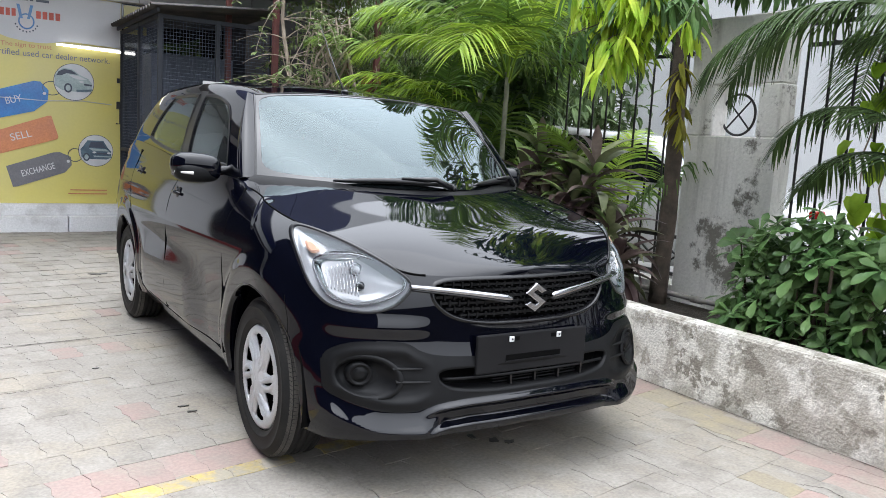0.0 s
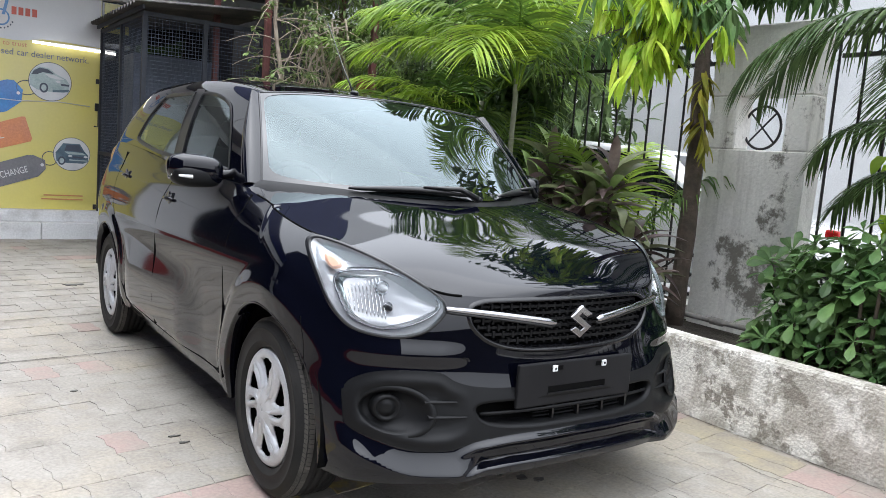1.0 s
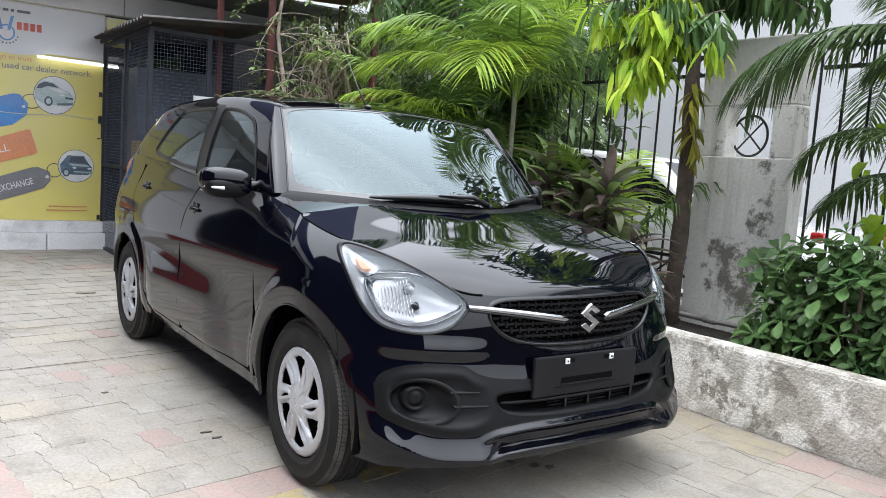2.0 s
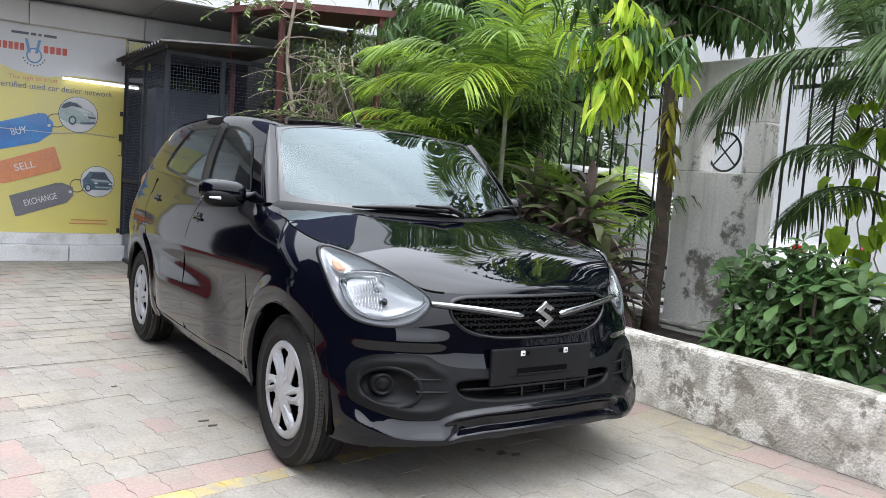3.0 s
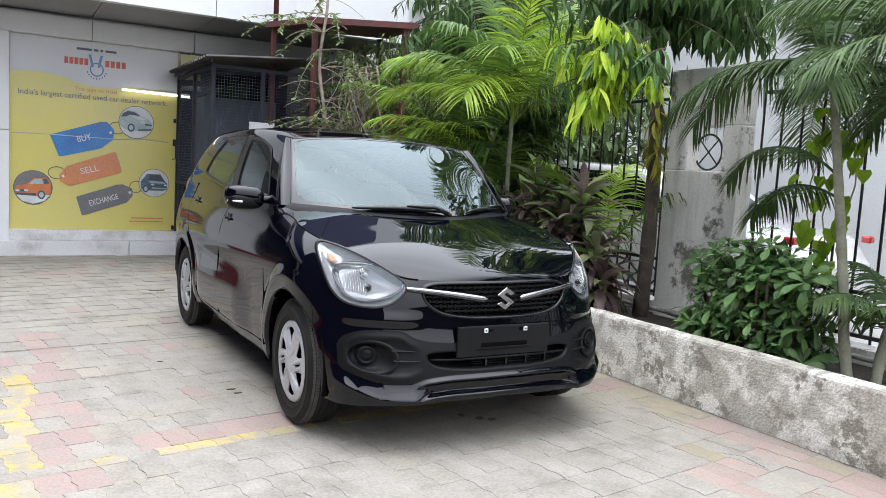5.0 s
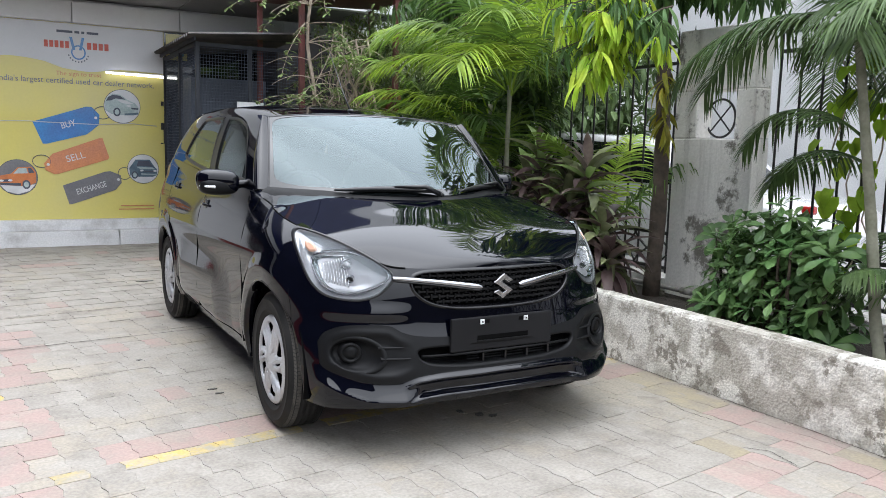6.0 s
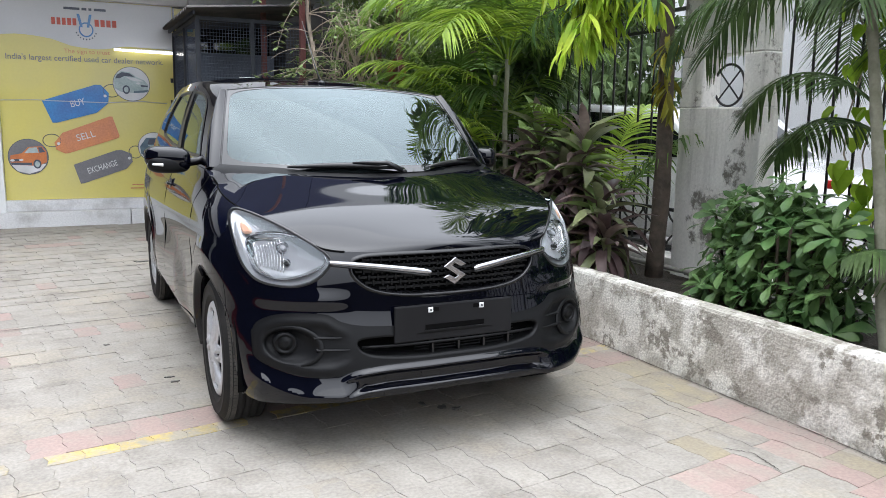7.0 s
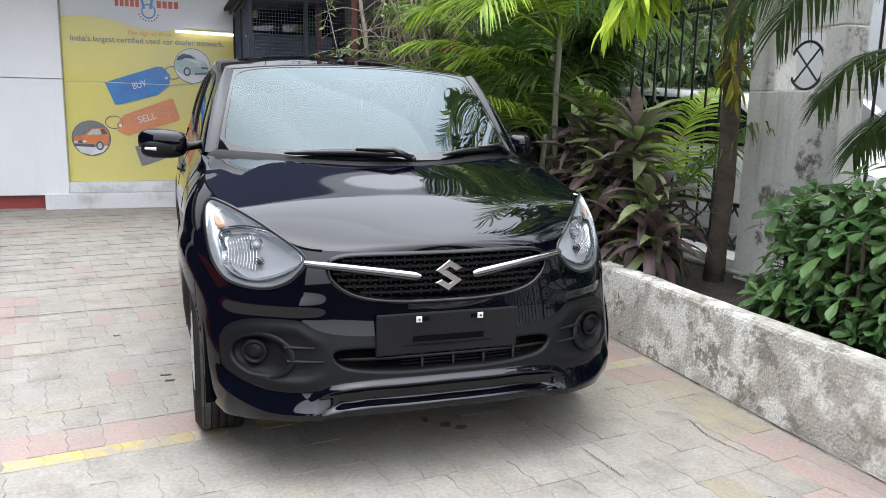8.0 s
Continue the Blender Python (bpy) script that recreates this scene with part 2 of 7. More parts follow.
M["ledge"] = mat("white_ledge", (0.68, 0.68, 0.68), (0.6, 0.6, 0.6), rough=0.5, scale=2, stain=(0.38, 0.37, 0.36), stain_scale=2)
M["redstone"] = mat("red_plinth", (0.30, 0.045, 0.04), (0.25, 0.05, 0.045), rough=0.4)
M["darkglass"] = mat("dark_shop_glass", (0.012, 0.014, 0.016), rough=0.04, bump=0, coat=1)
M["poster_yellow"] = mat("poster_yellow", (0.66, 0.58, 0.155), (0.60, 0.535, 0.19), rough=0.3, coat=0.6, scale=1.3, fine=40, bump=0.04, fine_amt=0.05)
M["poster_grey"] = mat("poster_grey", (0.57, 0.58, 0.60), (0.51, 0.52, 0.54), rough=0.3, coat=0.6, scale=1.3, bump=0.03, fine_amt=0.04)
M["tag_blue"] = mat("tag_blue", (0.04, 0.22, 0.52), (0.05, 0.16, 0.42), rough=0.3, coat=0.6, bump=0)
M["tag_orange"] = mat("tag_orange", (0.62, 0.24, 0.10), (0.55, 0.22, 0.12), rough=0.3, coat=0.6, bump=0)
M["tag_grey"] = mat("tag_grey", (0.15, 0.15, 0.165), (0.19, 0.19, 0.2), rough=0.3, coat=0.6, bump=0)
M["print_white"] = mat("print_white", (0.66, 0.67, 0.68), rough=0.35, bump=0, fine_amt=0.05)
M["print_red"] = mat("print_red", (0.60, 0.09, 0.05), rough=0.35, bump=0)
M["print_ink"] = mat("print_ink", (0.07, 0.085, 0.12), rough=0.35, bump=0)
M["print_text"] = mat("print_faded_blue", (0.17, 0.19, 0.25), rough=0.35, bump=0)
M["print_silver"] = mat("print_silver", (0.42, 0.50, 0.50), (0.3, 0.38, 0.38), rough=0.35, bump=0, scale=14)
M["print_blue"] = mat("print_dark_blue", (0.06, 0.10, 0.14), (0.11, 0.17, 0.21), rough=0.35, bump=0, scale=14)
M["print_orange"] = mat("print_car_orange", (0.60, 0.20, 0.06), (0.5, 0.15, 0.05), rough=0.35, bump=0, scale=14)
M["rust"] = mat("rust_red_steel", (0.13, 0.035, 0.03), (0.09, 0.03, 0.027), rough=0.7, scale=8, fine=90, bump=0.3, stain=(0.05, 0.025, 0.02), stain_scale=6)
M["iron"] = mat("black_iron", (0.010, 0.011, 0.013), (0.02, 0.018, 0.017), rough=0.5, scale=9, fine=120)
M["cage_steel"] = mat("grey_cage_steel", (0.034, 0.037, 0.046), (0.024, 0.027, 0.034), rough=0.6, scale=8, spec=0.25)
M["meshwire"] = mat("dark_wire_mesh", (0.085, 0.10, 0.135), rough=0.6, spec=0.25)
M["tube"] = glow_mat("fluorescent_tube", (1.0, 0.98, 0.95), 2.2)
M["bark"] = mat("brown_bark", (0.112, 0.086, 0.067), (0.066, 0.052, 0.041), rough=0.95, scale=12, fine=45, bump=0.9, depth=0.01)
M["palmbark"] = mat("ringed_palm_trunk", (0.25, 0.245, 0.185), (0.18, 0.18, 0.125), rough=0.85, scale=14, fine=60, bump=0.4)
M["vinewood"] = mat("dry_vine_stems", (0.40, 0.33, 0.26), (0.27, 0.215, 0.17), rough=0.9, scale=15)
M["soil"] = mat("dark_soil", (0.035, 0.028, 0.022), (0.055, 0.045, 0.035), rough=1.0, scale=9, fine=60, bump=0.8, depth=0.02)
M["pipe"] = mat("grey_pvc_pipe", (0.33, 0.31, 0.29), (0.24, 0.22, 0.2), rough=0.6, scale=8)


def leafmat(name, c, c2, trans=0.35, rough=0.5):
    return mat(name, c, c2, rough=rough, spec=0.28, scale=7, fine=40, bump=0.15, jitter=0.35, trans=trans, fine_amt=0.2)


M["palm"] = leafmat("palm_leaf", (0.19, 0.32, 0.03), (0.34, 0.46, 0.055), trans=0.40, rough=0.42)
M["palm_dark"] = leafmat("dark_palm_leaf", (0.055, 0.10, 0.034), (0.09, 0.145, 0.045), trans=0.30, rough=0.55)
M["ashoka"] = leafmat("drooping_leaf", (0.042, 0.092, 0.028), (0.080, 0.140, 0.038), trans=0.30)
M["ashoka_new"] = leafmat("young_drooping_leaf", (0.32, 0.52, 0.05), (0.50, 0.60, 0.07), trans=0.50)
M["bush"] = leafmat("bush_leaf", (0.080, 0.168, 0.056), (0.150, 0.245, 0.088), trans=0.34, rough=0.34)
M["cordy_green"] = leafmat("cordyline_green", (0.15, 0.175, 0.085), (0.26, 0.28, 0.15), trans=0.28, rough=0.32)
M["cordy_red"] = leafmat("cordyline_purple", (0.125, 0.085, 0.078), (0.25, 0.20, 0.18), trans=0.24, rough=0.30)
M["heart"] = leafmat("heart_leaf", (0.20, 0.35, 0.02), (0.28, 0.40, 0.04), trans=0.45)
M["dryleaf"] = leafmat("dry_brown_leaf", (0.26, 0.10, 0.05), (0.17, 0.07, 0.04), trans=0.15)
M["feather"] = leafmat("feathery_leaf", (0.14, 0.20, 0.07), (0.20, 0.26, 0.10), trans=0.36)
M["farleaf"] = leafmat("far_foliage", (0.07, 0.115, 0.045), (0.11, 0.16, 0.06), trans=0.36)


# ------------------------------------------------------------------ mesh tools
def mesh(name, verts, faces, material, smooth=False):
    me = bpy.data.meshes.new(name)
    me.from_pydata([tuple(v) for v in verts], [], [tuple(f) for f in faces])
    me.materials.append(material)
    if smooth:
        me.polygons.foreach_set("use_smooth", [True] * len(me.polygons))
    me.update()
    return me


def put(name, verts, faces, material, parent=None, label="", smooth=False):
    """One mesh object, under its thing if there is one."""
    ob = new(name, mesh(name, verts, faces, material, smooth))
    if parent:
        ob.parent = parent
        ob.matrix_parent_inverse = parent_world(parent).inverted()
    if label:
        ob["label"] = label
    return ob


def parent_world(ob):
    m = ob.matrix_basis.copy()
    while ob.parent:
        m = ob.parent.matrix_basis @ ob.matrix_parent_inverse @ m
        ob = ob.parent
    return m


def part(name, bm, material, parent, label="", smooth=False):
    me = bpy.data.meshes.new(name)
    bm.to_mesh(me)
    bm.free()
    me.materials.append(material)
    if smooth:
        me.polygons.foreach_set("use_smooth", [True] * len(me.polygons))
    ob = new(name, me)
    if parent:
        ob.parent = parent
        ob.matrix_parent_inverse = parent_world(parent).inverted()
    if label:
        ob["label"] = label
    return ob


def thing(name, at, label, category, group="", kind=""):
    e = new(name)
    e.empty_display_size = 0.1
    e.location = at
    return tagged(e, label, category, group, kind)


def box_bm(lo, hi, bevel=0.0, seg=2, bm=None):
    own = bm is None
    bm = bm or bmesh.new()
    r = bmesh.ops.create_cube(bm, size=1)
    vs = r["verts"]
    for v in vs:
        v.co = Vector([lo[i] + (v.co[i] + 0.5) * (hi[i] - lo[i]) for i in range(3)])
    if bevel:
        es = list({e for v in vs for e in v.link_edges})
        bmesh.ops.bevel(bm, geom=es, offset=bevel, segments=seg, profile=0.5, affect="EDGES")
    return bm


def box(name, lo, hi, material, parent=None, bevel=0.0, label=""):
    return part(name, box_bm(lo, hi, bevel), material, parent, label)


def tube_data(points, radii, sides=8, cap=True):
    """Verts and faces of a round tube along points."""
    pts = [Vector(p) for p in points]
    if not hasattr(radii, "__len__"):
        radii = [radii] * len(pts)
    vs, fs = [], []
    ref = Vector((0.31, 0.95, 0.05))
    for i, p in enumerate(pts):
        d = (pts[min(i + 1, len(pts) - 1)] - pts[max(i - 1, 0)]).normalized()
        if abs(d.dot(ref)) > 0.97:
            ref = Vector((1, 0, 0.1))
        a = d.cross(ref).normalized()
        b = d.cross(a)
        for k in range(sides):
            t = 2 * math.pi * k / sides
            vs.append(p + (a * math.cos(t) + b * math.sin(t)) * radii[i])
    for i in range(len(pts) - 1):
        for k in range(sides):
            j = (k + 1) % sides
            fs.append((i * sides + k, i * sides + j, (i + 1) * sides + j, (i + 1) * sides + k))
    if cap:
        fs.append(tuple(range(sides))[::-1])
        fs.append(tuple((len(pts) - 1) * sides + k for k in range(sides)))
    return vs, fs


def tube(name, points, radii, material, parent=None, sides=8, label="", smooth=True):
    vs, fs = tube_data(points, radii, sides)
    return put(name, vs, fs, material, parent, label, smooth)


class Soup:
    """Collects many small pieces of one mesh."""

    def __init__(self):
        self.v, self.f = [], []

    def add(self, vs, fs):
        k = len(self.v)
        self.v.extend(vs)
        self.f.extend(tuple(i + k for i in f) for f in fs)


def spl(xs, ys, x):
    """Smooth curve through a few knots."""
    xs, ys = np.asarray(xs, float), np.asarray(ys, float)
    x = np.clip(np.asarray(x, float), xs[0], xs[-1])
    d = np.diff(ys) / np.diff(xs)
    m = np.empty_like(ys)
    m[0], m[-1] = d[0], d[-1]
    for i in range(1, len(xs) - 1):
        m[i] = 0 if d[i - 1] * d[i] <= 0 else 2 * d[i - 1] * d[i] / (d[i - 1] + d[i])
    i = np.clip(np.searchsorted(xs, x) - 1, 0, len(xs) - 2)
    h = xs[i + 1] - xs[i]
    t = (x - xs[i]) / h
    return ((2 * t**3 - 3 * t**2 + 1) * ys[i] + (t**3 - 2 * t**2 + t) * h * m[i]
            + (-2 * t**3 + 3 * t**2) * ys[i + 1] + (t**3 - t**2) * h * m[i + 1])

# ------------------------------------------------------------------ ground and walls
ground = put("ground", [(-250, -250, -0.06), (250, -250, -0.06), (250, 250, -0.06), (-250, 250, -0.06)], [(0, 1, 2, 3)], M["joint"])
tagged(ground, "sandy grey ground under the paving", "ground", kind="structure")
bed = put("pavement_bed", [(x, y, z) for y, z in ((-9.0, -0.0052), (2.4, -0.0052), (6.6, 0.0494)) for x in (-9.5, 1.43)] + [(x, y, -0.055) for y in (-9.0, 6.6) for x in (-9.5, 1.43)],
          [(0, 1, 3, 2), (2, 3, 5, 4), (0, 6, 7, 1), (4, 5, 9, 8), (0, 2, 4, 8, 6), (1, 7, 9, 5, 3), (6, 8, 9, 7)], M["joint"])
tagged(bed, "sand bed of the block paving", "paving", kind="structure")

# planter wall along the garden
WALL_X, WALL_H, WALL_T = 1.41, 0.385, 0.11


def rough_wall(name, x0, x1, y0, y1, z0, z1, material, wob=0.006, step=0.07, seed=3):
    """A long plaster wall with slightly uneven faces and worn edges."""
    ny = max(2, int((y1 - y0) / step))
    ring = [(x0, z0), (x0, z0 + (z1 - z0) * 0.35), (x0, z0 + (z1 - z0) * 0.7), (x0, z1 - 0.02), (x0 + 0.006, z1 - 0.006),
            (x0 + 0.022, z1), ((x0 + x1) / 2, z1 + 0.002), (x1 - 0.022, z1), (x1, z1 - 0.02), (x1, z0)]
    vs, fs = [], []
    for i in range(ny + 1):
        y = y0 + (y1 - y0) * i / ny
        for k, (x, z) in enumerate(ring):
            q = noise.noise_vector(Vector((x * 3, y * 4.0, z * 4 + seed))) * wob
            vs.append((x + q.x, y, z + (q.z if k not in (0, len(ring) - 1) else 0)))
    n = len(ring)
    for i in range(ny):
        for k in range(n - 1):
            fs.append((i * n + k, i * n + k + 1, (i + 1) * n + k + 1, (i + 1) * n + k))
    fs.append(tuple(range(n))[::-1])
    fs.append(tuple(ny * n + k for k in range(n)))
    return put(name, vs, [f[::-1] for f in fs], material, smooth=False)


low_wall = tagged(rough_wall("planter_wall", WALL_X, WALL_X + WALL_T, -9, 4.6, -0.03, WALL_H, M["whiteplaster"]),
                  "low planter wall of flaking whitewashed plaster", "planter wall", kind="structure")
# Grimy top faces, also coloured darker to offset the strong light from overhead.
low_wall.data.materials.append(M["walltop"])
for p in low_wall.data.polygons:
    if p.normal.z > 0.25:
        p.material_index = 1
soil = tagged(box("planting_bed", (WALL_X + WALL_T, -9, -0.05), (2.6, 4.6, 0.27), M["soil"]), "dark bare soil of the planting bed", "soil", kind="structure")

# fence plinth behind the bed
FX = 2.42
plinth = tagged(box("fence_plinth", (FX - 0.1, -9, -0.05), (FX + 0.1, 7, 0.36), M["oldplaster"]), "low weathered plaster plinth under the iron fence", "plinth", kind="structure")

# ------------------------------------------------------------------ show-room building
BY = 6.57
shop = tagged(box("wall_north", (-12, BY + 0.05, -0.05), (9, BY + 0.3, 6.4), M["panel"]), "white clad shop wall", "wall", kind="structure")
fascia = thing("fascia", (-1, BY, 2.6), "white cladding band over the shop window", "fascia", kind="structure")
for x0, x1 in ((-6.6, -3.4), (-3.392, -2.25), (-2.242, -1.087), (-1.079, 0.06), (0.068, 1.3), (1.308, 2.4)):
    box("panel", (x0, BY - 0.12, 2.52), (x1, BY + 0.04, 2.745), M["panel"], fascia, 0.004)
soffit = thing("soffit", (-2, 5.9, 2.79), "grey panelled soffit of the overhanging upper floor", "soffit", kind="structure")
for x0, x1 in ((-7.0, -3.4), (-3.39, -2.25), (-2.24, -1.088), (-1.078, 0.059), (0.069, 1.3), (1.31, 2.4)):
    box("panel", (x0, 5.42, 2.79), (x1, BY + 0.04, 2.84), M["soffit"], soffit, 0.003)
box("backing", (-7.0, 5.43, 2.842), (2.4, BY + 0.04, 2.87), M["dark"], soffit)
M["navy"] = mat("navy_sign", (0.02, 0.03, 0.10), (0.018, 0.026, 0.085), rough=0.3)
upper = thing("upper_front", (-2, 5.6, 2.9), "white cladding of the overhanging upper floor", "facade", kind="structure")
for i in range(8):
    x0 = -7 + i * 1.175
    box("panel", (x0, 5.32, 2.79), (x0 + 1.168, 5.42, 3.75), M["panel"], upper, 0.004)
    box("panel", (x0, 5.32, 3.757), (x0 + 1.168, 5.42, 5.2), M["navy"], upper, 0.004, "dark blue sign panel")
pil = thing("pilaster", (-2.2, BY, 0), "white clad pilaster beside the window poster", "pilaster", kind="structure")
box("panel", (-2.62, BY - 0.16, 0.2), (-1.915, BY + 0.04, 1.44), M["panel"], pil, 0.004)
box("panel", (-2.62, BY - 0.16, 1.447), (-1.915, BY + 0.04, 2.515), M["panel"], pil, 0.004)
red_pl = tagged(box("plinth", (-4.0, BY - 0.1, -0.02), (-2.16, BY + 0.04, 0.195), M["redstone"]), "polished red stone plinth", "plinth", kind="structure")
shopglass = tagged(box("window_2", (-6.5, BY - 0.05, 0.2), (-2.63, BY + 0.04, 2.51), M["darkglass"]), "dark shop window glass", "window", kind="structure")
sill = thing("window_sill", (-1, BY, 0), "white clad ledge below the window poster", "ledge", kind="structure")
box("panel", (-2.15, BY - 0.22, -0.02), (-0.665, BY + 0.04, 0.215), M["ledge"], sill, 0.006)
box("panel", (-0.657, BY - 0.22, -0.02), (0.02, BY + 0.04, 0.215), M["ledge"], sill, 0.006)
box("top_strip", (-2.1, BY - 0.1, 0.217), (0.02, BY + 0.04, 0.335), M["ledge"], sill, 0.004)
side_w = tagged(box("wall_west", (-7.9, -11.5, 0.40), (-7.6, 7, 9.6), mat("navy_wall", (0.03, 0.034, 0.06), (0.022, 0.026, 0.05), rough=0.9, spec=0.05)), "plain dark blue building front across the yard", "wall", kind="structure")
side_p = tagged(box("plinth", (-7.92, -11.5, -0.05), (-7.55, 7, 0.40), M["redstone"]), "red stone plinth of the building across the yard", "plinth", kind="structure")
# Unseen wall added behind the camera so the bumper reflects dark, not sky.
back_w = tagged(box("wall_south", (-7.6, -11.5, -0.05), (9, -11.2, 2.1), mat("reflection_dark_wall", (0.04, 0.039, 0.038), (0.032, 0.031, 0.03), rough=0.9)), "plain dark wall added out of view to darken reflections", "wall", kind="structure")

# ------------------------------------------------------------------ the car: body surface
def car_w(z):
    return spl([0.2, 0.24, 0.30, 0.40, 0.52, 0.64, 0.74, 0.84, 0.94, 1.0, 1.12], [0.765, 0.782, 0.800, 0.812, 0.815, 0.822, 0.827, 0.815, 0.788, 0.765, 0.74], z)


def car_yf(z):
    return spl([0.18, 0.22, 0.26, 0.33, 0.42, 0.55, 0.66, 0.72, 0.76, 0.80, 0.88, 0.98], [-0.62, -0.655, -0.665, -0.66, -0.645, -0.612, -0.60, -0.588, -0.57, -0.55, -0.49, -0.40], z)


def car_p(z):
    return spl([0.2, 0.45, 0.7, 0.95], [2.75, 2.6, 2.35, 2.2], z)


DF = 0.60


def front_y(x, z):
    """The body's front face at a lateral place and height."""
    w, p = car_w(z), car_p(z)
    r = np.clip(np.abs(x) / w, 0, 0.9999) ** p
    return car_yf(z) + DF * (1 - (1 - r) ** (1 / p))


NF, NS, NB, NU = 112, 170, 22, 96
PR, DR = 3.2, 0.36
CAR = thing("car", (0, 0.9, 0), "glossy black small hatchback with silver hubcaps and no number plates", "car")
ARCH_R, ARCH_Z = 0.352, 0.305
AXLES = (0.0, 2.435)


def rail(y):
    """Top edge of the lower body along the side."""
    return spl([0, 0.2, 0.45, 1.2, 2.06, 2.65, 3.1], [0.955, 0.982, 1.012, 1.035, 1.095, 1.12, 1.115], y)


def roll_in(y):
    return spl([-0.6, -0.3, 0.0, 0.25, 0.5, 0.9, 3.1], [0.0, 0.02, 0.05, 0.05, 0.03, 0.018, 0.018], y)


def shell():
    """Half of the lower body, from the middle of the nose round the side to the middle of the tail."""
    u = np.linspace(0, 1, NU)[:, None]
    P = []
    th = np.linspace(0, 90, NF)
    zt = spl([0, 20, 28, 33, 37, 44, 52, 59, 67, 75, 82, 90], [0.758, 0.760, 0.764, 0.775, 0.796, 0.836, 0.866, 0.884, 0.898, 0.914, 0.932, 0.955], th)
    zl = spl([0, 40, 62, 90], [0.245, 0.225, 0.205, 0.225], th)
    z = zl + u * (zt - zl)
    p = car_p(z)
    s, c = np.sin(np.radians(th)), np.cos(np.radians(th))
    x = car_w(z) * s ** (2 / p)
    y = car_yf(z) + DF * (1 - np.maximum(c, 0) ** (2 / p))
    P.append(np.stack([x, y, z], -1))
    t = np.linspace(0, 1, NS + 1)[1:]
    ya, yb = y[:, -1:], 3.0 - DR + 0 * u
    ys = ya + (yb - ya) * t
    ymid = 0.05 + (2.64 - 0.05) * t
    zt, zl = rail(ymid), spl([0, 0.4, 2.0, 2.7], [0.225, 0.235, 0.24, 0.28], ymid)
    z = zl + u * (zt - zl)
    P.append(np.stack([car_w(z) * (1 - 0.012 * np.clip((ys - 1.4) / 1.3, 0, 1) ** 2), ys, z], -1))
    th = np.linspace(0, 90, NB + 1)[1:]
    zt, zl = 1.12 + 0 * th, 0.28 + 0.05 * th / 90
    z = zl + u * (zt - zl)
    w = car_w(z) * 0.988
    x = w * np.maximum(np.cos(np.radians(th)), 0) ** (2 / PR)
    yr = spl([0.25, 0.4, 0.7, 1.0, 1.12], [2.95, 3.03, 3.05, 3.0, 2.96], z)
    y = 2.64 + (yr - 2.64) * np.sin(np.radians(th)) ** (2 / PR)
    P.append(np.stack([x, y, z], -1))
    V = np.concatenate(P, 1)
    # rolled shoulder and wheel-arch flares
    d = V[-1:, :, 2] - V[..., 2]
    V[..., 0] -= roll_in(V[..., 1]) * np.clip(1 - d / 0.15, 0, 1) ** 2 * np.clip(V[..., 0] / 0.6, 0, 1) ** 3
    for ax in AXLES:
        r = np.hypot(V[..., 1] - ax, V[..., 2] - ARCH_Z)
        s_ = np.clip((ARCH_R + 0.125 - r) / 0.075, 0, 1)
        V[..., 0] += 0.015 * s_ * s_ * (3 - 2 * s_) * np.clip((V[..., 0] - 0.5) / 0.25, 0, 1)
    # scalloped lower doors
    s_ = np.clip((0.66 - V[..., 2]) / 0.20, 0, 1)
    win_ = np.clip((V[..., 1] - 0.62) / 0.35, 0, 1) * np.clip((2.15 - V[..., 1]) / 0.35, 0, 1)
    V[..., 0] += 0.026 * s_ * s_ * (3 - 2 * s_) * win_ * win_ * (3 - 2 * win_) * np.clip((V[..., 2] - 0.20) / 0.12, 0, 1) * (V[..., 0] > 0.5)
    # raised lip under the cladding, with a shallow channel in the middle
    x, z = V[:, :NF, 0], V[:, :NF, 2]
    zc = spl([0, 0.25, 0.377, 0.468, 0.563, 0.665, 0.718, 0.80], [0.354, 0.352, 0.341, 0.316, 0.316, 0.343, 0.372, 0.41], x)
    d = zc - z
    outer = 0.040 * np.clip(d / 0.066, 0, 1) ** 1.5 * (d > 0)
    mid = np.interp(d, [0, 0.018, 0.032, 0.070, 0.082, 0.11], [0, 0.020, -0.004, -0.012, 0.020, 0.012])
    k = np.clip((x - 0.36) / 0.09, 0, 1)
    fade = np.clip((0.765 - x) / 0.05, 0, 1)
    V[:, :NF, 1] -= (outer * k + mid * (1 - k)) * fade
    # swell of the bumper between lamp and cladding
    b_ = np.sin(np.pi * np.clip((z - 0.542) / 0.090, 0, 1)) ** 2 * np.clip((x - 0.38) / 0.10, 0, 1) * np.clip((0.74 - x) / 0.08, 0, 1)
    V[:, :NF, 1] -= 0.009 * b_
    return V


def closed(pts, n=90):
    """A smooth closed outline through a few points."""
    q = np.array(pts, float)
    m = len(q)
    out = []
    for i in range(m):
        a, b, c, d = q[i - 1], q[i], q[(i + 1) % m], q[(i + 2) % m]
        for t in np.linspace(0, 1, max(2, n // m), endpoint=False):
            out.append(0.5 * (2 * b + (c - a) * t + (2 * a - 5 * b + 4 * c - d) * t**2 + (3 * b - a - 3 * c + d) * t**3))
    return np.array(out)


def in_poly(a, b, poly):
    inside = np.zeros(a.shape, bool)
    x0, y0 = poly[-1]
    for x1, y1 in poly:
        c = (y0 > b) != (y1 > b)
        with np.errstate(divide="ignore", invalid="ignore"):
            hit = a < (x0 - x1) * (b - y1) / (y0 - y1) + x1
        inside ^= c & hit
        x0, y0 = x1, y1
    return inside


